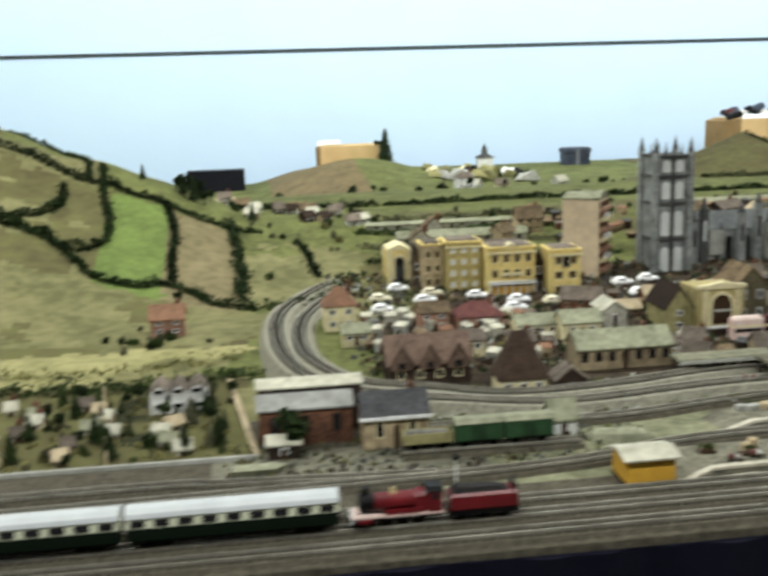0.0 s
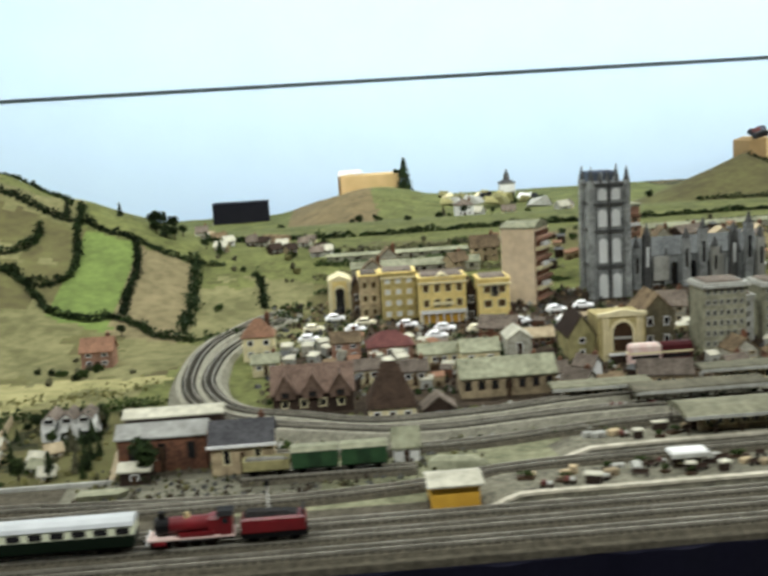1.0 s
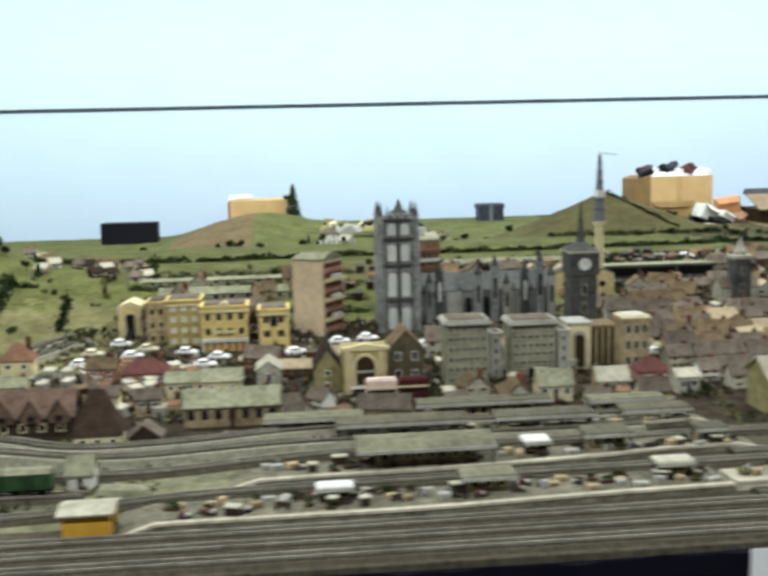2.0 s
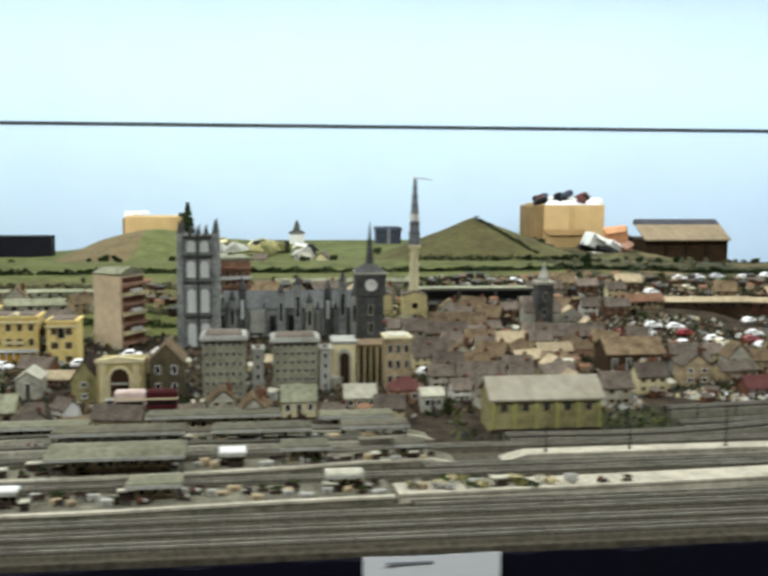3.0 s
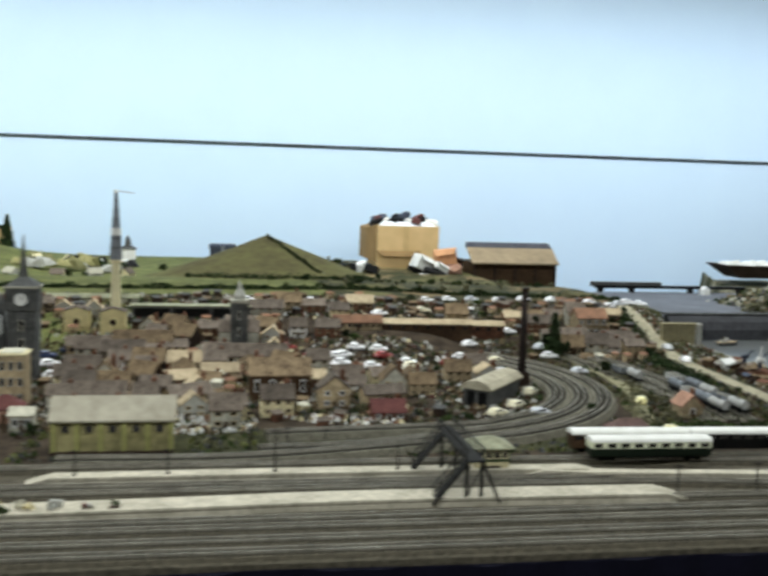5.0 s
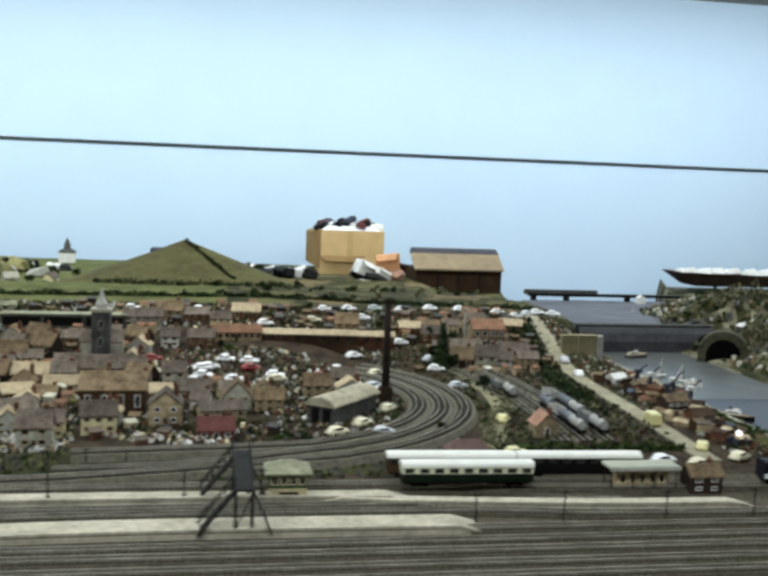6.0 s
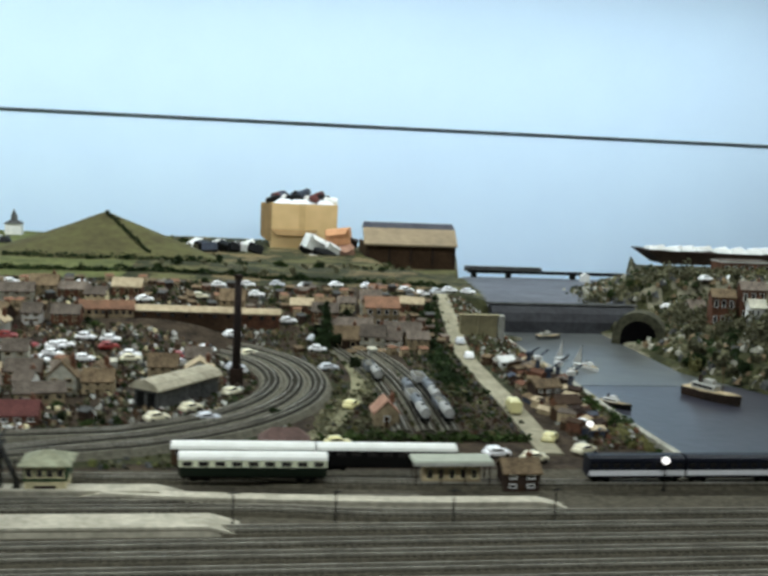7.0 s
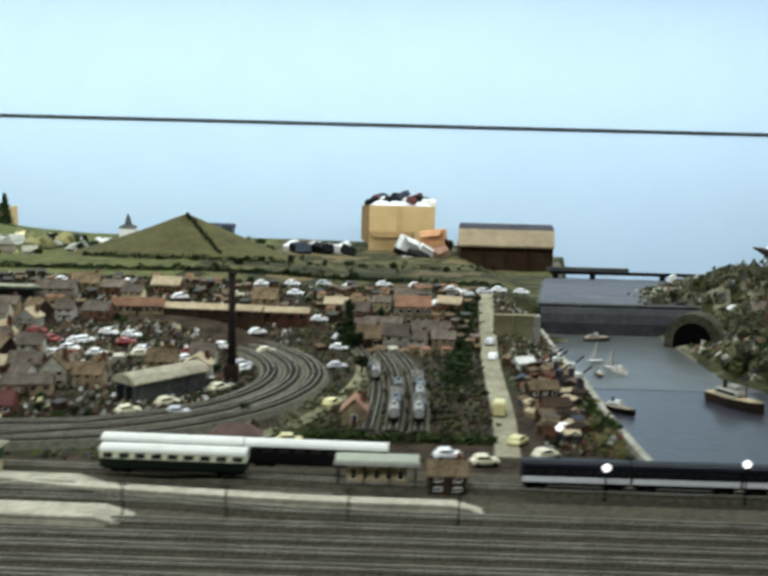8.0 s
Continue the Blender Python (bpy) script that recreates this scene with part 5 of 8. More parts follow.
long_shed(2.30, 3.17, 0.17, 0.05, 0.040, 0.03, TANWALL, BROWNROOF, "long tan mill with a brown roof")


# ---- yard sheds and lean-tos between the houses ----
SHEDS = []
for k, (m, r) in enumerate(((WOOD, BROWNROOF), (CREAM, PALEROOF), (BRICK, SLATE), (PALESTONE, PALEROOF), (TANWALL, TERRA), (DBRICK, DARKSTONE), (STONE, PALEROOF))):
    ob = thing("yard_shed", pose(0, 0, -1), ("brown wooden", "cream", "brick", "pale stone", "tan", "dark", "grey stone")[k] + " yard shed between the town houses", "shed", "yard sheds")
    part("wall", Geo().box(-0.013, 0.013, -0.009, 0.009, -0.01, 0.013 + 0.002 * k), m, ob)
    part("roof", Geo().loft([[(-0.015, -0.011, 0.012 + 0.002 * k), (0.015, -0.011, 0.012 + 0.002 * k), (0.015, 0.011, 0.018 + 0.002 * k), (-0.015, 0.011, 0.018 + 0.002 * k)], [(-0.015, -0.011, 0.0135 + 0.002 * k), (0.015, -0.011, 0.0135 + 0.002 * k), (0.015, 0.011, 0.0195 + 0.002 * k), (-0.015, 0.011, 0.0195 + 0.002 * k)]]), r, ob)
    part("door", Geo().box(-0.004, 0.003, -0.0098, -0.0088, 0, 0.010), WOOD, ob)
    SHEDS.append(ob)
srng = random.Random(31)
first = set()
for i in range(760):
    zone = srng.choice(((2.10, 3.32, 2.38, 3.05), (2.10, 2.78, 3.0, 3.5), (0.56, 1.2, 2.42, 2.95), (1.15, 2.1, 2.34, 2.9), (2.3, 3.6, 3.45, 3.85), (1.3, 2.2, 3.35, 3.75), (3.56, 4.04, 3.25, 3.95)))
    x, y = srng.uniform(zone[0], zone[1]), srng.uniform(zone[2], zone[3])
    loop_e, loop_w = math.hypot(x - 2.95, y - 2.88), math.hypot(x - 0.79, y - 2.53)
    if not free(x, y, 0.022, 0.018) or (x > 2.8 and 0.46 < loop_e < 0.69 and y < 3.5) or (x < 1.25 and y < 2.95 and loop_w > 0.29) or x < 0.53 or (0.55 < x < 1.2 and 2.9 < y < 3.2):
        continue
    TAKEN.append((x, y, 0.012, 0.010))
    k = srng.choice((0, 0, 1, 1, 2, 3, 4, 5, 6)) if y < 3.3 else srng.choice((0, 0, 2, 4, 5))
    m = pose(x, y, height(x, y) + 0.001, 0, 0, srng.uniform(-40, 40))
    if k in first:
        copy_thing(SHEDS[k], m)
    else:
        first.add(k)
        SHEDS[k].matrix_basis = m

# ---- motor cars ----
def car(paint, label, group):
    """A little saloon with a domed roof and rounded wings."""
    ob = thing("car", pose(0, 0, 0), label, "car", group)
    L, W = 0.036, 0.0155

    def section(x, half, low, high):
        return [(x, -half, low), (x, -half, high - 0.003), (x, -half * 0.72, high - 0.0006), (x, 0, high), (x, half * 0.72, high - 0.0006), (x, half, high - 0.003), (x, half, low)]

    part("body", Geo().loft([section(L, W * 0.80, 0.0045, 0.0095), section(L * 0.85, W * 0.96, 0.003, 0.0120), section(L * 0.3, W, 0.003, 0.0132), section(-L * 0.4, W, 0.003, 0.0132), section(-L * 0.85, W * 0.96, 0.003, 0.0125), section(-L, W * 0.82, 0.0045, 0.0105)]), paint, ob, smooth=True)
    ring = lambda a, b, half, z: [(a, -half, z), (b, -half, z), (b, half, z), (a, half, z)]
    part("roof", Geo().loft([ring(-L * 0.74, L * 0.42, W * 0.92, 0.0122), ring(-L * 0.68, L * 0.34, W * 0.88, 0.0150), ring(-L * 0.58, L * 0.20, W * 0.80, 0.0176), ring(-L * 0.45, L * 0.06, W * 0.55, 0.0190)]), paint, ob, smooth=True)
    for sy in (-1, 1):
        part("window", Geo().loft([[(-L * 0.60, sy * W * 0.90, 0.0136), (L * 0.28, sy * W * 0.90, 0.0136), (L * 0.28, sy * W * 0.93, 0.0136), (-L * 0.60, sy * W * 0.93, 0.0136)], [(-L * 0.54, sy * W * 0.83, 0.0164), (L * 0.16, sy * W * 0.83, 0.0164), (L * 0.16, sy * W * 0.87, 0.0164), (-L * 0.54, sy * W * 0.87, 0.0164)]]), GLASS, ob)
    part("windscreen", Geo().loft([[(L * 0.41, -W * 0.8, 0.0136), (L * 0.44, -W * 0.8, 0.0136), (L * 0.44, W * 0.8, 0.0136), (L * 0.41, W * 0.8, 0.0136)], [(L * 0.23, -W * 0.72, 0.0168), (L * 0.27, -W * 0.72, 0.0168), (L * 0.27, W * 0.72, 0.0168), (L * 0.23, W * 0.72, 0.0168)]]), GLASS, ob)
    for sx in (-0.60, 0.62):
        for sy in (-1, 1):
            part("wheel", Geo().tube_y(L * sx, 0.004, sy * W - 0.0012, sy * W + 0.0012, 0.004, 10), BLACK, ob)
    return ob


NAMES = ("white", "ivory", "silver grey", "red", "dark blue", "yellow")
CARS = {}


def put_car(x, y, rz, colour, group, z=None):
    key = (colour, group)
    m = pose(x, y, (height(x, y) if z is None else z) + 0.001, 0, 0, rz) @ Matrix.Diagonal((0.78, 0.95, 1.15, 1))
    if key in CARS:
        return again(CARS[key], m)
    CARS[key] = car(CARPAINT[colour], NAMES[colour] + " model car parked in the town", group)
    CARS[key].matrix_basis = m


crng = random.Random(11)
# mostly white cars: lamp glare on the roofs is put into the paint colour
pick = lambda: crng.choice((0, 0, 0, 0, 0, 0, 1, 2, 3, 3, 4))
for x, y in ((0.68, 2.97), (0.74, 3.06), (0.82, 3.00), (0.79, 2.93), (0.93, 2.95), (1.02, 2.88), (1.10, 2.84), (1.22, 2.90), (1.34, 3.0), (1.42, 3.02), (1.57, 2.92), (1.34, 2.88), (0.67, 2.86), (0.99, 2.80)):
    put_car(x, y, crng.uniform(-15, 15), crng.choice((0, 0, 0, 1)), "cars in the yellow street")
for x, y in ((2.03, 3.13), (2.09, 3.18), (2.11, 3.27), (2.05, 3.05), (2.08, 2.92), (2.12, 2.99), (2.10, 2.84), (2.26, 2.98), (2.40, 3.08), (2.20, 2.80), (2.13, 2.72), (2.50, 3.02), (2.16, 2.93)):
    put_car(x, y, crng.uniform(-25, 25), pick(), "cars in the side streets")
for j in range(3):
    for i in range(9):
        x, y = 2.74 + 0.068 * i + crng.uniform(-0.012, 0.012), 3.07 + 0.068 * j + crng.uniform(-0.012, 0.012)
        if crng.random() < 0.42:
            put_car(x, y, crng.uniform(-20, 20), pick(), "cars in the car park")
for x, y in ((2.63, 3.74), (2.86, 3.74), (3.31, 3.84), (3.41, 3.90), (3.52, 3.96), (3.62, 3.93), (3.74, 3.98), (3.86, 3.98), (3.03, 3.66), (3.25, 3.64)):
    put_car(x, y, crng.uniform(-10, 10), crng.choice((0, 0, 0, 1, 2)), "cars on the upper road")
for k, (x, y) in enumerate(STREET):
    put_car(x, y, 25 * math.sin(7 * k), 1 if k % 7 == 3 else 0, "cars standing in the upper streets")
for x, y in ((3.93, 3.68), (4.03, 3.80), (4.10, 3.86), (4.16, 3.93), (3.99, 3.90), (3.70, 3.44), (3.62, 3.40), (3.63, 3.06), (3.37, 3.02)):
    put_car(x, y, crng.uniform(-30, 30), crng.choice((0, 0, 1, 2)), "cars round the depot")
for x, y, rz, c in ((3.645, 2.64, 60, 5), (3.58, 2.32, 5, 5), (3.20, 2.50, 30, 1), (3.27, 2.57, 40, 1), (3.31, 2.50, 20, 2), (4.05, 2.36, 60, 5), (4.095, 2.27, 30, 1), (4.17, 2.47, 10, 0), (3.90, 2.25, 10, 0), (3.97, 2.215, 10, 1), (4.08, 3.25, 80, 0), (4.085, 3.40, 80, 2), (4.15, 2.55, 90, 3), (3.38, 2.96, 60, 0), (3.36, 2.73, 50, 1)):
    put_car(x, y, rz, c, "cars beside the harbour road")
for x, y in ((4.98, 3.82), (5.06, 3.86), (5.10, 3.78), (5.16, 3.9), (5.22, 3.84), (5.3, 3.95)):
    put_car(x, y, crng.uniform(-20, 20), 0, "cars on the eastern hill")
# the two buses before the picture house
for x, paint, label in ((1.475, surf("maroon bus paint", (0.16, 0.03, 0.035), (0.09, 0.02, 0.022), 60, 0.45, 0.05), "red double-deck bus with cream band"), (1.405, surf("faded pink poster", (0.62, 0.40, 0.36), (0.72, 0.66, 0.58), 90, 0.6, 0.1), "faded pink lorry with a poster side")):
    b = thing("bus", pose(x, 2.455, 0.898) @ Matrix.Diagonal((1.08, 1.1, 1.35, 1)), label, "bus", "buses")
    part("body", Geo().bevbox(-0.032, 0.032, -0.011, 0.011, 0.004, 0.040, 0.004), paint, b)
    part("window_band", Geo().box(-0.029, 0.029, -0.0116, 0.0116, 0.016, 0.022), GLASS, b)
    part("band", Geo().box(-0.0325, 0.0325, -0.0114, 0.0114, 0.024, 0.027), CREAM, b)
    for sx in (-0.02, 0.02):
        for sy in (-0.011, 0.011):
            part("wheel", Geo().tube_y(sx, 0.005, sy - 0.0015, sy + 0.0015, 0.005, 10), BLACK, b)

# ---- railway vehicles ----
RAILTOP = 0.8965 + 0.0105


def wheels(ob, xs, r, y=0.0078, material=BLACK):
    for x in xs:
        for s in (-1, 1):
            part("wheel", Geo().tube_y(x, r, s * y - 0.0012, s * y + 0.0012, r, 14), material, ob)


def locomotive(x, y):
    ob = thing("locomotive", pose(x, y, RAILTOP), "crimson steam locomotive with black smokebox and cab", "locomotive")
    part("frame", Geo().box(-0.058, 0.056, -0.006, 0.006, 0.006, 0.014), BLACK, ob)
    part("running_plate", Geo().box(-0.060, 0.058, -0.0165, 0.0165, 0.014, 0.0165), surf("pale lining", (0.62, 0.48, 0.42), (0.5, 0.36, 0.32), 40, 0.5, 0.0), ob, "pale lined running plate")
    part("boiler", Geo().tube_x(0, 0.030, -0.030, 0.030, 0.0115, 18), REDBODY, ob, smooth=False)
    part("smokebox", Geo().tube_x(0, 0.030, -0.050, -0.030, 0.012, 18), BLACK, ob)
    part("chimney", Geo().cyl(-0.041, 0, 0.040, 0.050, 0.0042, 0.005, 12), BLACK, ob)
    part("dome", Geo().cyl(-0.006, 0, 0.040, 0.0475, 0.0055, 0.0028, 12), surf("brass", (0.72, 0.58, 0.32), (0.6, 0.46, 0.22), 40, 0.3, 0.0, metal=0.6), ob, "polished brass dome")
    part("firebox", Geo().bevbox(0.022, 0.038, -0.0125, 0.0125, 0.0165, 0.042, 0.004), REDBODY, ob)
    cab = part("cab", Geo().box(0.038, 0.056, -0.0155, 0.0155, 0.0165, 0.044), REDBODY, ob)
    part("window", Geo().box(0.043, 0.051, -0.0160, 0.0160, 0.033, 0.041), GLASS, cab)
    part("roof", Geo().loft([[(x2, -0.017, 0.044), (x2, 0.017, 0.044), (x2, 0.010, 0.048), (x2, -0.010, 0.048)] for x2 in (0.058, 0.035)]), BLACK, cab)
    for s in (-1, 1):
        part("splasher", Geo().box(-0.018, 0.028, s * 0.0135 - 0.002, s * 0.0135 + 0.002, 0.0165, 0.023), REDBODY, ob)
        part("cylinder", Geo().tube_x(s * 0.0135, 0.010, -0.052, -0.036, 0.0045, 10), REDBODY, ob)
        part("buffer", Geo().tube_x(s * 0.011, 0.0135, -0.066, -0.060, 0.003, 8), BLACK, ob)
        part("coupling_rod", Geo().box(-0.018, 0.026, s * 0.0105 - 0.0006, s * 0.0105 + 0.0006, 0.0085, 0.0105), STEEL, ob)
    part("buffer_beam", Geo().box(-0.062, -0.060, -0.0165, 0.0165, 0.008, 0.018), WHITE, ob, "white front buffer beam")
    wheels(ob, (-0.016, 0.004, 0.025), 0.0105, material=DBRICK)
    wheels(ob, (-0.052, -0.036), 0.006)
    return ob


def tender(x, y):
    ob = thing("tender", pose(x, y, RAILTOP), "crimson six-wheeled tender loaded with coal", "tender")
    part("frame", Geo().box(-0.045, 0.047, -0.0145, 0.0145, 0.007, 0.0155), BLACK, ob)
    part("tank", Geo().bevbox(-0.043, 0.046, -0.0155, 0.0155, 0.0155, 0.036, 0.003), REDBODY, ob)
    part("coal", Geo().loft([[(-0.040, -0.012, 0.0358), (0.036, -0.012, 0.0358), (0.036, 0.012, 0.0358), (-0.040, 0.012, 0.0358)], [(-0.034, -0.008, 0.043), (0.022, -0.007, 0.0405), (0.022, 0.007, 0.0405), (-0.034, 0.008, 0.043)]]), surf("coal", (0.02, 0.02, 0.02), (0.05, 0.045, 0.04), 400, 0.7, 1.0), ob)
    part("end_plate", Geo().box(0.040, 0.044, -0.013, 0.013, 0.036, 0.044), BLACK, ob)
    wheels(ob, (-0.028, 0.0, 0.03), 0.008)
    return ob


def coach(x, y, lower, upper, roof, label, length=0.262, rz=0, group="coaches"):
    ob = thing("coach", pose(x, y, RAILTOP, 0, 0, rz), label, "coach", group)
    L = length / 2
    part("underframe", Geo().box(-L * 0.97, L * 0.97, -0.012, 0.012, 0.007, 0.012), BLACK, ob)
    body = part("body", Geo().box(-L, L, -0.0175, 0.0175, 0.012, 0.028), lower, ob)
    side = part("upper_side", Geo().box(-L, L, -0.0174, 0.0174, 0.028, 0.042), upper, ob)
    n = 9
    for i in range(n):
        xx = -L + 2 * L * (i + 0.5) / n
        part("window", Geo().box(xx - L / n * 0.62, xx + L / n * 0.62, -0.0182, -0.0170, 0.030, 0.0385), GLASS, side)
    arcp = [(-0.019, 0.0415), (-0.0165, 0.047), (-0.008, 0.051), (0.008, 0.051), (0.0165, 0.047), (0.019, 0.0415)]
    part("roof", Geo().loft([[(xx, a, b) for a, b in arcp] for xx in (L + 0.001, -L - 0.001)]), roof, ob)
    for sx in (-0.72, 0.72):
        part("bogie", Geo().box(L * sx - 0.018, L * sx + 0.018, -0.011, 0.011, 0.003, 0.009), BLACK, ob)
        wheels(ob, (L * sx - 0.012, L * sx + 0.012), 0.006)
    return ob


DKGREEN = surf("dark green coach paint", (0.010, 0.022, 0.012), (0.008, 0.016, 0.009), 40, 0.4, 0.05)
COACHCREAM = surf("cream coach paint", (0.66, 0.68, 0.50), (0.56, 0.58, 0.42), 40, 0.4, 0.05)
WROOF = surf("white coach roof", (0.80, 0.80, 0.75), (0.68, 0.68, 0.62), 30, 0.5, 0.05)
SROOF = surf("silver grey coach roof", (0.50, 0.52, 0.52), (0.40, 0.42, 0.42), 30, 0.4, 0.05)
locomotive(0.526, 1.690)
tender(0.636, 1.690)
coach(0.318, 1.690, DKGREEN, COACHCREAM, SROOF, "cream and dark green coach with a silver roof")
coach(0.048, 1.690, DKGREEN, COACHCREAM, SROOF, "cream and dark green coach with a silver roof")
coach(3.402, 2.075, DKGREEN, COACHCREAM, WROOF, "cream and green coach with a bright white roof", rz=-1.5)
coach(3.385, 2.140, WOOD, WOOD, WROOF, "brown coach with a bright white roof", rz=-2)
coach(3.652, 2.130, BLACK, BLACK, WROOF, "brown coach with a bright white roof", rz=-2)
DKBLUE = surf("midnight blue coach paint", (0.015, 0.018, 0.03), (0.02, 0.024, 0.04), 40, 0.35, 0.05)
GREYBAND = surf("pale grey coach band", (0.78, 0.78, 0.80), (0.66, 0.66, 0.68), 40, 0.4, 0.05)
for i, x in enumerate((4.115, 4.308, 4.501, 4.694, 4.887)):
    ob = coach(x, 2.062, DKBLUE, DKBLUE, DKBLUE, "midnight blue railcar with a pale grey stripe", 0.188, group="blue railcars")
    part("stripe", Geo().box(-0.094, 0.094, -0.0185, -0.0172, 0.0145, 0.0245), GREYBAND, ob, "pale grey stripe")


def wagon(x, y, rz, kind, paint, label, group, z=RAILTOP):
    ob = thing("wagon", pose(x, y, z, 0, 0, rz), label, "wagon", group)
    part("chassis", Geo().box(-0.038, 0.038, -0.010, 0.010, 0.006, 0.011), BLACK, ob)
    wheels(ob, (-0.022, 0.022), 0.006)
    if kind == "tank":
        part("tank", Geo().tube_x(0, 0.0225, -0.036, 0.036, 0.0115, 16), paint, ob)
        part("filler", Geo().cyl(0, 0, 0.0335, 0.037, 0.0035, k=10), BLACK, ob)
    elif kind == "van":
        part("body", Geo().box(-0.038, 0.038, -0.0155, 0.0155, 0.011, 0.038), paint, ob)
        part("door", Geo().box(-0.010, 0.010, -0.0168, -0.0154, 0.012, 0.035), surf("van door green", (0.04, 0.095, 0.045), (0.03, 0.06, 0.03), 60, 0.5, 0.1), ob)
        part("roof", Geo().loft([[(xx, -0.017, 0.038), (xx, 0.017, 0.038), (xx, 0.009, 0.044), (xx, -0.009, 0.044)] for xx in (0.039, -0.039)]), GREENROOF, ob)
    else:
        part("body", Geo().box(-0.038, 0.038, -0.0145, -0.0130, 0.011, 0.027).box(-0.038, 0.038, 0.0130, 0.0145, 0.011, 0.027).box(-0.038, -0.0365, -0.0130, 0.0130, 0.011, 0.027).box(0.0365, 0.038, -0.0130, 0.0130, 0.011, 0.027), paint, ob)
        part("load", Geo().loft([[(-0.036, -0.0128, 0.02), (0.036, -0.0128, 0.02), (0.036, 0.0128, 0.02), (-0.036, 0.0128, 0.02)], [(-0.03, -0.006, 0.029), (0.03, -0.006, 0.027), (0.03, 0.006, 0.027), (-0.03, 0.006, 0.029)]]), surf("stone load", (0.25, 0.24, 0.2), (0.12, 0.115, 0.1), 300, 0.95, 0.8), ob)
    return ob


track([(0.57, 1.945), (0.7, 1.945), (0.86, 1.94)], "short siding track in the goods yard")
for x in (0.692, 0.772):
    wagon(x, 1.945, 0, "van", GREENPAINT, "green box van in the goods yard", "green vans")
wagon(0.612, 1.945, 0, "open", GREENWALL, "olive yellow open wagon in the goods yard", "green vans")
for k, (x, y) in enumerate(((3.742, 2.90), (3.735, 2.99), (3.792, 2.50), (3.795, 2.58), (3.798, 2.66), (3.80, 2.745), (3.847, 2.50), (3.85, 2.58), (3.853, 2.665), (3.855, 2.75), (3.85, 2.86))):
    wagon(x, y, 90, "tank" if k % 3 != 1 else "open", STEEL if k % 2 else surf("pale grey tank", (0.42, 0.42, 0.40), (0.22, 0.22, 0.21), 60, 0.6, 0.2), "grey wagon on the harbour sidings", "grey wagons", 0.9065)


# ---- station furniture ----
def shelter(x, y, z, w, d, h, roof, label, rz=0, posts=3, name="platform_shelter", wall=None, group="platform shelters", curved=False):
    ob = thing(name, pose(x, y, z, 0, 0, rz), label, "shelter", group)
    if curved:
        prof = [(-d / 2, h), (-d / 2, h + 0.003), (-d / 4, h + 0.011), (0, h + 0.014), (d / 4, h + 0.011), (d / 2, h + 0.003), (d / 2, h)]
        part("roof", Geo().loft([[(a, p, q) for p, q in prof] for a in (w / 2, -w / 2)]), roof, ob)
    else:
        part("roof", Geo().bevbox(-w / 2, w / 2, -d / 2, d / 2, h, h + 0.006, 0.002), roof, ob)
    part("fascia", Geo().box(-w / 2 - 0.001, w / 2 + 0.001, -d / 2 - 0.0022, -d / 2 - 0.0004, h - 0.003, h + 0.003), PALESTONE, ob)
    for i in range(posts):
        xx = -w / 2 + 0.006 + (w - 0.012) * i / max(1, posts - 1)
        for yy in (-d / 2 + 0.006, d / 2 - 0.006):
            part("post", Geo().cyl(xx, yy, 0, h, 0.0016, k=6), DBRICK, ob)
    if wall:
        part("wall", Geo().box(-w * 0.36, w * 0.36, -d * 0.22, d * 0.22, 0, h), wall, ob)
        windows(ob, -w * 0.35, w * 0.35, -d * 0.22, [h * 0.3], max(2, int(w / 0.03)), 0.014, h * 0.45, CREAM)
    return ob


DCAN = surf("dark olive canopy", (0.19, 0.18, 0.13), (0.09, 0.085, 0.06), 70, 0.8, 0.3)
OCAN = surf("olive grey canopy", (0.27, 0.265, 0.18), (0.15, 0.147, 0.098), 70, 0.8, 0.3)
shelter(1.44, 2.012, 0.906, 0.245, 0.10, 0.034, OCAN, "long platform canopy with an olive grey roof", posts=6, wall=TANWALL, curved=True)
shelter(1.78, 2.03, 0.906, 0.09, 0.055, 0.030, surf("dull grey canopy", (0.20, 0.193, 0.135), (0.11, 0.106, 0.075), 60, 0.8, 0.2), "grey platform canopy on thin posts", posts=3, wall=TANWALL)
shelter(1.98, 2.04, 0.906, 0.06, 0.045, 0.026, DCAN, "small grey-roofed platform shelter", posts=2, wall=TANWALL)
shelter(1.645, 2.02, 0.906, 0.05, 0.04, 0.024, WHITE, "small white-roofed platform kiosk", posts=2, wall=DBRICK)
shelter(1.273, 1.838, 0.906, 0.060, 0.030, 0.022, WHITE, "small white-roofed platform shelter", posts=2, wall=DBRICK)
shelter(1.522, 1.848, 0.906, 0.092, 0.048, 0.026, OCAN, "small olive-roofed platform shelter", posts=2, wall=TANWALL)
shelter(1.84, 1.862, 0.906, 0.066, 0.036, 0.026, PALEROOF, "small pale-roofed platform shelter", posts=2, wall=DBRICK)
shelter(1.42, 2.175, 0.906, 0.26, 0.06, 0.028, surf("dark grey canopy", (0.20, 0.185, 0.13), (0.10, 0.094, 0.066), 60, 0.8, 0.2), "dark grey canopy on the rear platform", posts=6)
shelter(1.70, 2.18, 0.906, 0.20, 0.055, 0.026, DCAN, "grey canopy on the rear platform", posts=5)
shelter(1.93, 2.19, 0.906, 0.14, 0.05, 0.024, surf("dark grey canopy", (0.17, 0.17, 0.15)), "dark grey canopy on the rear platform", posts=4)
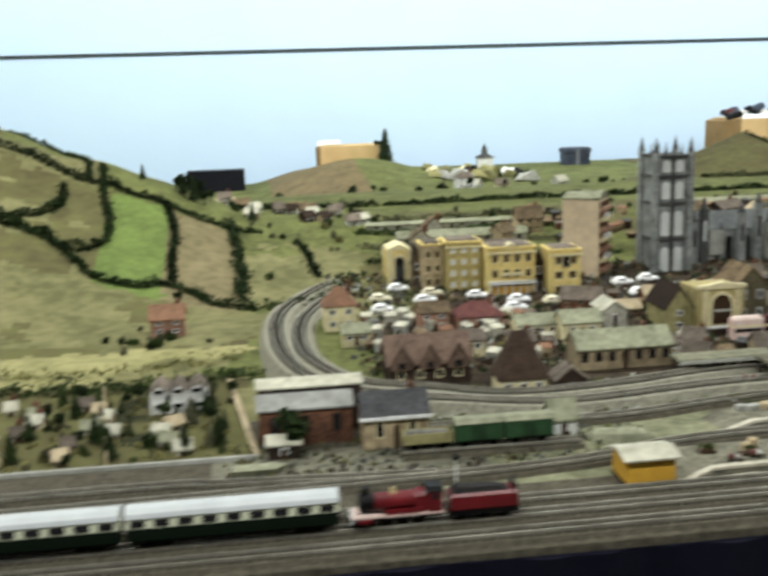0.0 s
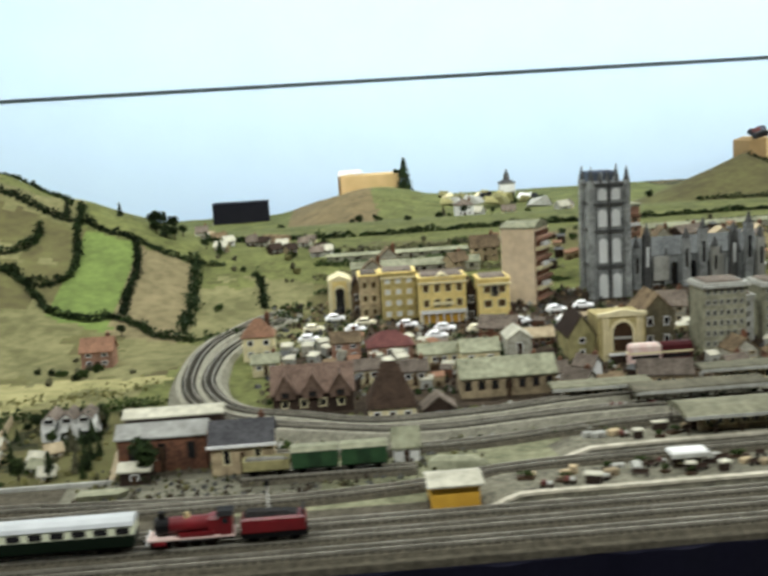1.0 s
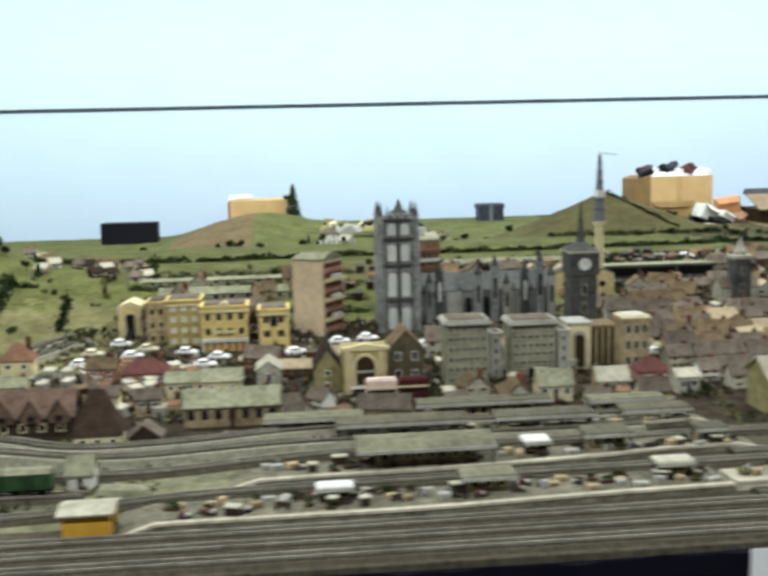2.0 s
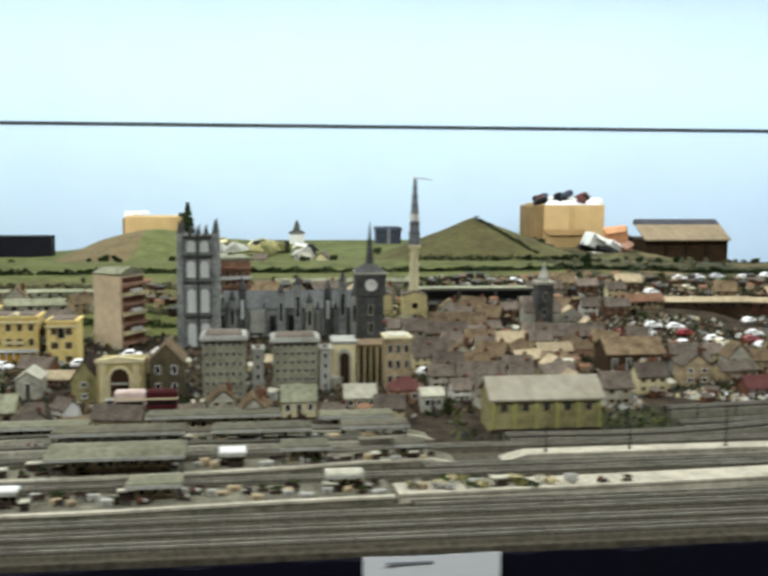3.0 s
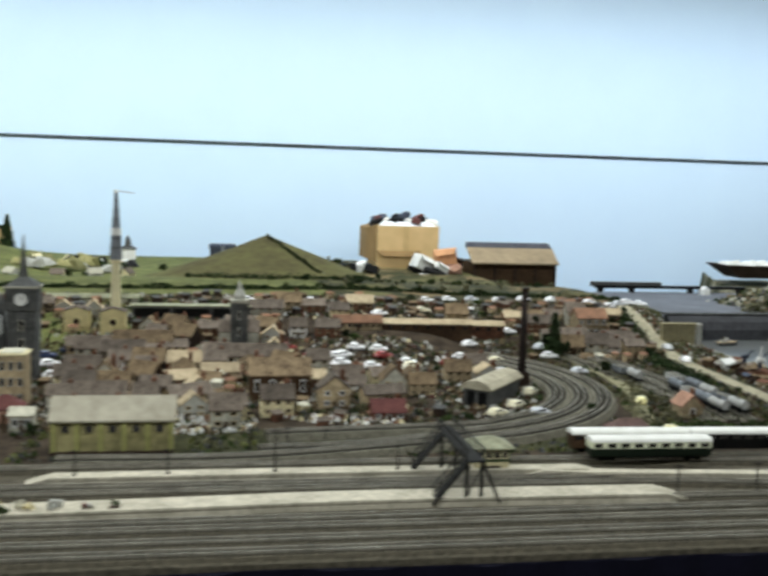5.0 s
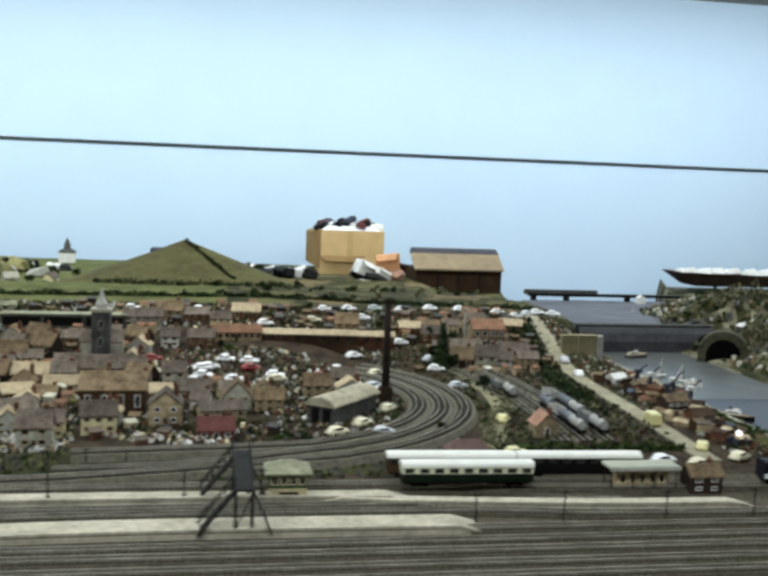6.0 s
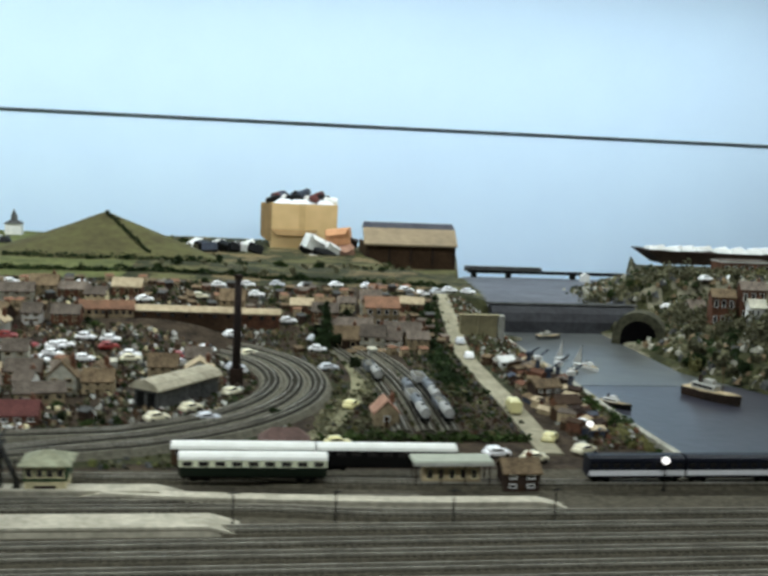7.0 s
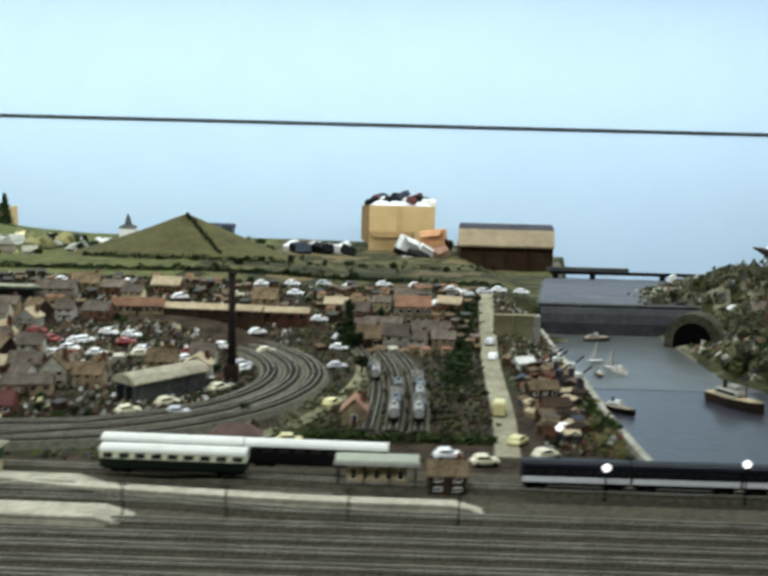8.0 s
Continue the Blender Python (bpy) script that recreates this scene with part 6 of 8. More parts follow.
shelter(1.25, 2.245, 0.899, 0.20, 0.05, 0.030, OCAN, "long olive-roofed station range", posts=4, wall=TANWALL, name="station_range")
shelter(1.60, 2.285, 0.899, 0.28, 0.05, 0.036, surf("dull grey canopy", (0.28, 0.29, 0.25)), "long grey-roofed station range", posts=6, wall=TANWALL, name="station_range")
shelter(1.90, 2.275, 0.899, 0.16, 0.045, 0.030, OCAN, "olive-roofed range of station offices", posts=4, wall=TANWALL, name="station_range")
shelter(3.765, 2.075, 0.896, 0.15, 0.05, 0.046, surf("pale sage roof", (0.42, 0.44, 0.36), (0.34, 0.36, 0.29), 60, 0.7, 0.2), "pale sage station building with windows", posts=4, wall=TANWALL, name="station_building")

frng = random.Random(21)
CLUTTER = [("luggage_trolley", WOOD, "brown wooden luggage trolley with bags", "trolley"), ("crate", TANWALL, "tan wooden crate on the platform", "crate"), ("bench", DBRICK, "dark wooden bench on the platform", "bench"), ("kiosk", DBRICK, "dark brown platform kiosk", "kiosk"), ("mail_sack", PALESTONE, "pale heap of mail sacks", "sacks"), ("planter", LEAF2, "green plants in a wooden box", "planter")]


def clutter(x, y, z):
    name, m, label, cat = frng.choice(CLUTTER)
    ob = thing(name, pose(x, y, z, 0, 0, frng.uniform(-20, 20)), label, cat, "platform things")
    w, d, h = frng.uniform(0.006, 0.014), frng.uniform(0.004, 0.007), frng.uniform(0.006, 0.014)
    if name == "bench":
        part("seat", Geo().box(-w, w, -0.003, 0.003, 0.005, 0.006), m, ob)
        part("backrest", Geo().box(-w, w, 0.003, 0.004, 0.006, 0.011), m, ob)
        for s in (-0.8, 0.8):
            part("leg", Geo().box(w * s - 0.001, w * s + 0.001, -0.003, 0.003, 0, 0.005), BLACK, ob)
    elif name == "luggage_trolley":
        part("deck", Geo().box(-w, w, -d, d, 0.004, 0.0055), m, ob)
        part("bag", Geo().bevbox(-w * 0.8, -w * 0.1, -d * 0.8, d * 0.8, 0.0055, 0.011, 0.001), REDROOF, ob)
        part("bag", Geo().bevbox(0, w * 0.8, -d * 0.8, d * 0.8, 0.0055, 0.009, 0.001), PALESTONE, ob)
        for s in (-0.7, 0.7):
            part("wheel", Geo().tube_y(w * s, 0.002, -d, d, 0.002, 8), BLACK, ob)
    elif name == "kiosk":
        part("body", Geo().box(-w, w, -d, d, 0, 0.014), m, ob)
        part("roof", Geo().bevbox(-w - 0.002, w + 0.002, -d - 0.002, d + 0.002, 0.014, 0.017, 0.001), PALEROOF, ob)
    elif name == "planter":
        part("box", Geo().box(-w, w, -d, d, 0, 0.004), WOOD, ob)
        part("plant", clump_geo(frng, 60, w, d, 0.006, 0.003, 0.006), LEAF2, ob)
    else:
        part("body", Geo().bevbox(-w, w, -d, d, 0, h, 0.0015), m, ob)
        part("strap", Geo().box(-0.001, 0.001, -d - 0.0004, d + 0.0004, 0, h * 0.8), DBRICK, ob)


# ---- foliage ----
def clump_geo(r, n, rx, ry, rz, leaf, z0=0.0):
    """A clump of small leaves in an uneven ellipsoid."""
    g = Geo()
    lobes = [(r.uniform(-0.5, 0.5) * rx, r.uniform(-0.5, 0.5) * ry, r.uniform(0.4, 0.9) * rz, r.uniform(0.45, 0.7)) for _ in range(5)]
    for _ in range(n):
        a, b, c, s = r.choice(lobes)
        d = Vector((r.gauss(0, 1), r.gauss(0, 1), r.gauss(0, 1))).normalized() * r.uniform(0.6, 1.0) * s
        p = Vector((a + d.x * rx, b + d.y * ry, max(0.0, c + d.z * rz * 0.9) + z0))
        u = Vector((r.gauss(0, 1), r.gauss(0, 1), r.gauss(0, 0.6))).normalized() * leaf * r.uniform(0.6, 1.3)
        v = u.orthogonal().normalized() * leaf * r.uniform(0.5, 1.0)
        v.rotate(Matrix.Rotation(r.uniform(0, 6.3), 3, u.normalized()))
        g.face([p - u, p + v * 0.8, p + u, p - v * 0.8])
    return g


for i in range(78):
    clutter(1.03 + 0.0114 * i + frng.uniform(-0.02, 0.02), 1.805 + 0.03 * i / 78 + frng.uniform(-0.012, 0.05), 0.906)
for i in range(44):
    clutter(1.17 + 0.0196 * i + frng.uniform(-0.03, 0.03), 1.972 + 0.04 * i / 44 + frng.uniform(0, 0.04), 0.906)
for i in range(34):
    clutter(1.22 + 0.023 * i + frng.uniform(-0.03, 0.03), 2.155 + 0.02 * i / 34 + frng.uniform(0, 0.01), 0.906)
for i in range(9):
    clutter(1.98 + 0.045 * i + frng.uniform(-0.01, 0.01), 1.845 + frng.uniform(-0.01, 0.015), 0.909)

frnd = random.Random(3)
CLUMPS = [clump_geo(frnd, 260, 0.018, 0.018, 0.022, 0.0042).mesh("bush", [m]) for m in (LEAF, LEAF2, LEAF3, LEAF4, LEAF)]
BUSHNAMES = ("dark green lichen bush", "mid green lichen bush", "grey green lichen bush", "straw yellow lichen bush", "dark green lichen bush")


JOINED = {"town bushes": {}, "upper road bushes": {}, "eastern bank bushes": {}, "far bushes": {}}


def bush(x, y, s, k, z=None, group="bushes"):
    if group in JOINED:
        JOINED[group].setdefault(k, []).append(pose(x, y, (height(x, y) if z is None else z) - 0.002, 0, 0, frnd.uniform(0, 360)) @ Matrix.Diagonal((s, s, s * frnd.uniform(0.8, 1.2), 1)))
        return None
    return single("bush", CLUMPS[k], None, pose(x, y, (height(x, y) if z is None else z) - 0.002, 0, 0, frnd.uniform(0, 360)) @ Matrix.Diagonal((s, s, s * frnd.uniform(0.8, 1.2), 1)), BUSHNAMES[k] + " on the layout", "bush", group)


TREES = {}


def tree(x, y, h, k=0, shape="round", z=None):
    key = (k, shape)
    m = pose(x, y, (height(x, y) if z is None else z) - 0.002, 0, 0, frnd.uniform(0, 360)) @ Matrix.Diagonal((h / 0.07, h / 0.07, h / 0.07, 1))
    if key not in TREES:
        ob = thing("tree", m, ("dark green" if k in (0, 4) else "grey green" if k == 2 else "mid green") + (" conifer" if shape == "cone" else " model tree") + " of lichen on a brown trunk", "tree", "trees")
        g = Geo().cyl(0, 0, 0, 0.03, 0.0028, 0.0018, 7)
        for a in range(4):
            g.bar((0, 0, 0.02 + 0.003 * a), (0.012 * math.cos(a * 1.7), 0.012 * math.sin(a * 1.7), 0.038 + 0.003 * a), 0.0009, 5)
        part("trunk", g, BARK, ob)
        if shape == "cone":
            c = Geo()
            for i in range(420):
                zz = frnd.random() ** 1.4
                r = 0.016 * (1 - zz) * frnd.uniform(0.5, 1.1)
                a = frnd.uniform(0, 6.28)
                p = Vector((r * math.cos(a), r * math.sin(a), 0.008 + 0.062 * zz))
                u = Vector((math.cos(a), math.sin(a), -0.4)) * 0.005
                v = Vector((-math.sin(a), math.cos(a), frnd.uniform(-0.5, 0.5))) * 0.003
                c.face([p - u, p + v, p + u, p - v])
        else:
            c = clump_geo(frnd, 420, 0.022, 0.022, 0.026, 0.0042, 0.022)
        part("crown", c, (LEAF, LEAF2, LEAF3, LEAF4, LEAF)[k], ob)
        TREES[key] = ob
        return ob
    return again(TREES[key], m)


def hedge(pts, width, h, mats_k, label, density=2600, leaf=0.0055, name="hedge"):
    """A hedge of leaves along a line on the ground."""
    line = curve_through([(x, y, 0) for x, y in pts], 0.01)
    g = Geo()
    r = random.Random(len(pts) * 7 + int(abs(pts[0][0]) * 100))
    for _ in range(int(density * len(line) * 0.01)):
        p = r.choice(line) + Vector((r.gauss(0, width * 0.42), r.gauss(0, width * 0.42), 0))
        big = 0.55 + 0.9 * noise.noise((p.x * 22, p.y * 22, 2)) + 0.3 * noise.noise((p.x * 60, p.y * 60, 5)) + 0.15
        if big < 0.18:
            continue
        p.z = height(p.x, p.y) + r.random() * h * max(0.25, big)
        u = Vector((r.gauss(0, 1), r.gauss(0, 1), r.gauss(0, 0.6))).normalized() * leaf * r.uniform(0.6, 1.3)
        v = u.orthogonal().normalized() * leaf * r.uniform(0.5, 1.0)
        v.rotate(Matrix.Rotation(r.uniform(0, 6.3), 3, u.normalized()))
        g.face([p - u, p + v, p + u, p - v])
    return single(name, g, mats_k, pose(0, 0, 0), label, "hedge", "hedges", kind="stuff")


HL = "dark lichen hedge between the hill fields"
hedge([(-0.10, 3.85), (-0.08, 3.65), (-0.05, 3.50), (-0.05, 3.37), (-0.10, 3.31), (-0.16, 3.32), (-0.23, 3.39), (-0.4, 3.45)], 0.015, 0.032, LEAF, HL)
hedge([(-0.07, 3.75), (0.0, 3.69), (0.10, 3.65), (0.14, 3.46), (0.14, 3.29), (0.15, 3.13)], 0.013, 0.027, LEAF, HL)
hedge([(0.30, 3.62), (0.32, 3.40), (0.33, 3.19), (0.33, 3.05)], 0.022, 0.034, LEAF, HL, 2200)
hedge([(-0.5, 3.52), (-0.23, 3.38), (-0.12, 3.25), (-0.05, 3.15), (0.06, 3.10), (0.13, 3.12), (0.21, 3.06), (0.26, 3.0), (0.36, 2.96)], 0.013, 0.024, LEAF, HL)
hedge([(0.10, 3.66), (0.2, 3.60), (0.30, 3.58), (0.40, 3.58)], 0.014, 0.022, LEAF, HL, 1800)
hedge([(0.50, 3.50), (0.52, 3.40), (0.54, 3.2)], 0.016, 0.022, LEAF, HL, 1500)
hedge([(-0.6, 3.92), (-0.36, 3.84), (-0.26, 3.81), (-0.14, 3.75), (-0.09, 3.75)], 0.018, 0.03, LEAF, HL)
hedge([(-0.9, 4.3), (-0.5, 4.2), (-0.30, 4.05), (-0.14, 3.86)], 0.012, 0.02, LEAF, HL, 1500)
hedge([(-0.35, 3.47), (-0.26, 3.50), (-0.20, 3.56), (-0.20, 3.68)], 0.015, 0.03, LEAF, HL)
for row, m in ((3.28, LEAF2), (3.40, LEAF3), (3.54, LEAF2), (3.70, LEAF3)):
    hedge([(0.70, row + 0.03), (0.95, row), (1.2, row + 0.04), (1.45, row)], 0.022, 0.022, m, "low hedge behind the yellow street", 1500)
RL = "dark green hedge along the ridge behind the town"
hedge([(0.30, 3.95), (0.62, 4.09), (0.98, 4.10), (1.36, 4.13), (1.70, 4.12)], 0.012, 0.024, LEAF, RL, 2600)
hedge([(1.65, 4.12), (2.2, 4.12), (2.7, 4.14), (3.1, 4.18), (3.4, 4.22)], 0.012, 0.022, LEAF, RL, 2600)
hedge([(3.35, 4.2), (3.7, 4.15), (4.0, 4.12), (4.2, 4.05)], 0.012, 0.022, LEAF, RL, 2400)
hedge([(2.77, 5.08), (2.84, 4.98), (2.92, 4.85), (3.0, 4.72)], 0.012, 0.016, LEAF, "dark green hedge down the conical hill", 1200)
hedge([(2.40, 4.72), (2.7, 4.62), (3.1, 4.68), (3.3, 4.8)], 0.03, 0.02, LEAF, "dark green scrub below the conical hill", 1200)
hedge([(-0.25, 2.52), (0.05, 2.50), (0.33, 2.56)], 0.04, 0.020, LEAF4, "straw yellow scrub bank behind the gardens", 500)
hedge([(-0.2, 2.42), (0.1, 2.40), (0.36, 2.44)], 0.035, 0.024, LEAF2, "green scrub behind the gardens", 1500)
hedge([(0.36, 2.98), (0.55, 3.02), (0.62, 3.2)], 0.05, 0.02, LEAF2, "green scrub at the foot of the hill", 1200)
hedge([(3.55, 2.40), (3.60, 2.62), (3.72, 2.85), (3.74, 3.1), (3.66, 3.35)], 0.03, 0.02, LEAF3, "grey green scrub beside the curved tracks", 1000)
hedge([(3.63, 2.44), (3.72, 2.6), (3.70, 2.75)], 0.04, 0.016, LEAF3, "grey green scrub beside the siding", 1400)
hedge([(3.55, 2.36), (3.75, 2.365), (4.0, 2.36)], 0.014, 0.022, LEAF2, "clipped green hedge behind the station", 2200)
hedge([(3.95, 2.85), (3.97, 3.15), (4.0, 3.45), (4.03, 3.7)], 0.045, 0.026, LEAF, "dark green scrub on the bank beside the road", 3000)
tree(3.645, 3.34, 0.15, 0, "cone")
tree(3.63, 3.36, 0.085, 4, "round")
tree(3.665, 3.31, 0.075, 0, "round")
EL = "grey green lichen scrub on the eastern bank"
for k, m in enumerate((LEAF3, LEAF3, LEAF, LEAF3)):
    hedge([(4.93 + 0.05 * k, 3.70 + 0.04 * k), (4.98 + 0.05 * k, 3.35), (5.0 + 0.05 * k, 3.1), (5.14 + 0.08 * k, 2.9), (5.35 + 0.1 * k, 2.75)], 0.075, 0.06, m, EL, 3600, 0.007)
hedge([(4.72, 3.95), (4.9, 3.98), (5.2, 4.05), (5.6, 4.1)], 0.09, 0.05, LEAF3, EL, 3600, 0.007)
hedge([(4.3, 2.42), (4.27, 2.6), (4.24, 2.75)], 0.02, 0.018, LEAF2, "green weed along the quay", 1400)

# single trees and bushes
for x, y, h, k, s in ((-0.14, 3.79, 0.06, 0, "cone"), (0.19, 3.74, 0.085, 0, "cone"), (0.22, 3.73, 0.06, 4, "round"), (0.16, 3.75, 0.06, 0, "round"), (0.13, 3.80, 0.065, 0, "round"), (0.16, 3.82, 0.085, 0, "round"), (0.20, 3.84, 0.07, 4, "round"), (0.15, 3.78, 0.06, 4, "cone"), (0.235, 3.82, 0.055, 0, "round"), (0.32, 3.75, 0.05, 0, "round"), (0.37, 3.70, 0.06, 4, "cone"), (0.02, 3.86, 0.05, 0, "cone"), (0.415, 1.99, 0.095, 0, "round"), (0.405, 1.985, 0.06, 4, "cone"), (0.17, 3.0, 0.04, 4, "round"),
                      (0.86, 3.32, 0.06, 0, "cone"), (1.108, 2.535, 0.055, 0, "cone"), (1.36, 4.9, 0.06, 4, "round"), (1.44, 4.6, 0.05, 0, "round"), (0.97, 5.3, 0.05, 0, "round"), (1.30, 5.2, 0.06, 2, "cone"),
                      (3.66, 3.55, 0.075, 0, "round"), (3.70, 3.02, 0.06, 4, "round"), (3.46, 2.53, 0.04, 0, "round"), (2.12, 2.36, 0.045, 0, "round"), (4.79, 3.92, 0.06, 1, "round"), (4.88, 3.95, 0.07, 1, "round"), (4.98, 3.72, 0.06, 2, "round"), (4.0, 3.50, 0.05, 0, "round")):
    tree(x, y, h, k, s)
for i in range(150):
    x, y = frnd.uniform(-0.06, 0.31), frnd.uniform(2.0, 2.34)
    (tree(x, y, frnd.uniform(0.025, 0.055), frnd.choice((0, 4, 0, 2, 1)), frnd.choice(("round", "cone", "cone"))) if i % 3 == 0 else bush(x, y, frnd.uniform(0.25, 0.5), frnd.choice((0, 1, 2, 3, 3)), group="garden bushes"))
for i in range(420):
    x, y = frnd.uniform(2.12, 3.35), frnd.uniform(2.40, 3.75)
    if free(x, y, 0.012, 0.012) and math.hypot(x - 2.95, y - 2.88) < 0.465 or y > 3.6:
        bush(x, y, frnd.uniform(0.35, 0.8), frnd.choice((0, 1, 2, 3)), group="town bushes")
for i in range(120):
    x, y = frnd.uniform(0.58, 1.2), frnd.uniform(2.45, 2.95)
    if free(x, y, 0.02, 0.02) and math.hypot(x - 0.79, y - 2.53) < 0.30:
        bush(x, y, frnd.uniform(0.3, 0.6), frnd.choice((0, 1, 2, 3)), group="town bushes")
for i in range(90):
    x, y = frnd.uniform(0.5, 4.1), frnd.uniform(3.58, 3.92)
    bush(x, y, frnd.uniform(0.4, 0.9), frnd.choice((0, 1, 2, 4)), group="upper road bushes")
for i in range(90):
    x, y = frnd.uniform(3.56, 4.03), frnd.uniform(2.42, 3.75)
    if min(abs(x - 3.74), abs(x - 3.795), abs(x - 3.85)) > 0.022:
        bush(x, y, frnd.uniform(0.3, 0.7), frnd.choice((0, 2, 2, 1, 0)), group="yard bushes")
for i in range(14):
    a = frnd.uniform(0, 6.28)
    bush(2.77 + 0.5 * math.cos(a), 5.0 + 0.42 * math.sin(a), frnd.uniform(0.6, 1.3), 0, group="far bushes")
for i in range(70):
    bush(frnd.uniform(3.0, 4.3), 4.1 + 1.9 * frnd.random() ** 1.5, frnd.uniform(0.5, 1.2), frnd.choice((0, 2, 1, 2)), group="far bushes")
for i in range(14):
    bush(frnd.uniform(0.5, 2.4), frnd.uniform(4.6, 5.6), frnd.uniform(0.6, 1.3), frnd.choice((0, 1)), group="far bushes")
for i in range(16):
    bush(0.12 + frnd.gauss(0, 0.055), 2.70 + frnd.gauss(0, 0.035), frnd.uniform(0.3, 0.75), frnd.choice((0, 1, 2)), group="meadow bushes")

hm = random.Random(17)
for k in range(16):
    x, y = hm.uniform(0.36, 0.74), hm.uniform(3.62, 3.95)
    house(x, y, height(x, y), 0.034 + 0.012 * hm.random(), 0.03, 0.018, 0.014, (WHITE, STONE, TANWALL, DBRICK, CREAM)[k % 5], (BROWNROOF, SLATE, PALEROOF, DBRICK)[k % 4], ("white", "grey stone", "tan", "dark brick", "cream")[k % 5] + " hamlet cottage east of the hill", cols=2, floors=1, chimney=False, group="hamlet cottages", rz=hm.uniform(-40, 40))
for k in range(26):
    x, y = hm.uniform(0.36, 0.80), hm.uniform(3.2, 4.0)
    bush(x, y, hm.uniform(0.35, 0.8), hm.choice((0, 3, 2, 2, 1)), group="hamlet bushes")
# garden wall round the village plots
t = thing("garden_wall", pose(0, 0, 0.894), "low pale stone wall round the garden plots", "wall")
part("front", Geo().box(-0.30, 0.352, 1.982, 1.988, 0, 0.008), PALESTONE, t)
part("side", Geo().loft([[(0.345, 1.985, 0), (0.355, 1.985, 0), (0.355, 1.985, 0.006), (0.345, 1.985, 0.006)], [(0.298, 2.40, 0.004), (0.308, 2.40, 0.004), (0.308, 2.40, 0.012), (0.298, 2.40, 0.012)]]), TANROOF, t)
vr = random.Random(12)
for k in range(0, 42, 2):
    x, y = -0.06 + 0.07 * (k % 6) + vr.uniform(-0.035, 0.035), 2.02 + 0.045 * (k // 6) + vr.uniform(-0.012, 0.012)
    if x > 0.33 - 0.14 * (y - 1.98) or (abs(x - 0.215) < 0.075 and abs(y - 2.25) < 0.06):
        continue
    w = vr.uniform(0.016, 0.032)
    house(x, y, height(x, y), w, 0.022, 0.012, 0.010, (CREAM, PALESTONE, TANWALL, WHITE)[k % 4], (GREENROOF, PALEROOF, TANROOF, SLATE, PALEROOF)[k % 5], ("cream", "pale stone", "tan", "white")[k % 4] + " little garden cottage among the plots", cols=2, floors=1, chimney=k % 3 == 0, group="garden cottages", rz=vr.uniform(-25, 25))
t = thing("wooden_fence", pose(0, 0, 0.896), "pale wooden fence between the garden plots", "fence")
for k in range(34):
    y = 1.995 + 0.0118 * k
    part("paling", Geo().box(0.120 - 0.14 * (y - 1.98), 0.123 - 0.14 * (y - 1.98), y, y + 0.005, 0, 0.016), TANROOF, t)
single("boat", Geo().loft([[(-0.03, -0.010, 0.002), (0.03, -0.010, 0.002), (0.042, 0, 0.002), (0.03, 0.010, 0.002), (-0.03, 0.010, 0.002)], [(-0.034, -0.014, 0.012), (0.032, -0.014, 0.012), (0.05, 0, 0.014), (0.032, 0.014, 0.012), (-0.034, 0.014, 0.012)]]), GREENROOF, pose(0.345, 1.922, 0.894), "upturned pale green boat in the yard", "boat")
single("boat", Geo().loft([[(-0.05, -0.016, 0), (0.04, -0.016, 0), (0.056, 0, 0), (0.04, 0.016, 0), (-0.05, 0.016, 0)], [(-0.044, -0.011, 0.012), (0.034, -0.011, 0.013), (0.046, 0, 0.013), (0.034, 0.011, 0.013), (-0.044, 0.011, 0.012)], [(-0.034, -0.003, 0.018), (0.026, -0.003, 0.019), (0.034, 0, 0.018), (0.026, 0.003, 0.019), (-0.034, 0.003, 0.018)]]), GREENROOF, pose(0.925, 1.945, 0.895, 0, 0, -14), "long upturned sage green boat beside the white hut", "boat")

# ---- lineside posts ----
def post(x, y, z, h, label, material=BLACK, arm=True, name="lamp_post", head=None, cat="lamp post", group="lineside posts"):
    ob = thing(name, pose(x, y, z), label, cat, group)
    part("pole", Geo().cyl(0, 0, 0, h, 0.0016, 0.0012, 8), material, ob)
    part("base", Geo().cyl(0, 0, 0, 0.004, 0.004, 0.003, 8), material, ob)
    if arm:
        part("arm", Geo().bar((-0.010, 0, h - 0.004), (0.010, 0, h - 0.004), 0.0009), material, ob)
    if head:
        part("head", Geo().cyl(0, 0, h, h + 0.008, 0.0045, 0.003, 10), head, ob)
    return ob


for x, y in ((3.366, 1.868), (3.53, 1.872), (3.725, 1.872), (3.90, 1.875)):
    post(x, y, 0.896, 0.062, "thin dark lamp post between the tracks")
for x, h in ((2.25, 0.05), (2.42, 0.05), (2.62, 0.085), (2.86, 0.05), (3.0, 0.05)):
    post(x, 2.035, 0.908, h, "thin dark lamp post on the bare platform")
for x, y in ((2.58, 2.24), (2.66, 2.25), (2.74, 2.23), (2.50, 2.26)):
    post(x, y, 0.897, 0.045, "thin dark signal post before the houses")
post(0.623, 1.785, 0.896, 0.052, "white signal post with a black lamp", WHITE, False, "signal_post", BLACK, "signal")
GLOBE = bpy.data.materials.new("lit opal globe")
GLOBE.use_nodes = True
opal = GLOBE.node_tree.nodes["Principled BSDF"]
opal.inputs["Base Color"].default_value = (0.9, 0.88, 0.86, 1)
opal.inputs["Emission Color"].default_value, opal.inputs["Emission Strength"].default_value = (1.0, 0.93, 0.9, 1), 1.6
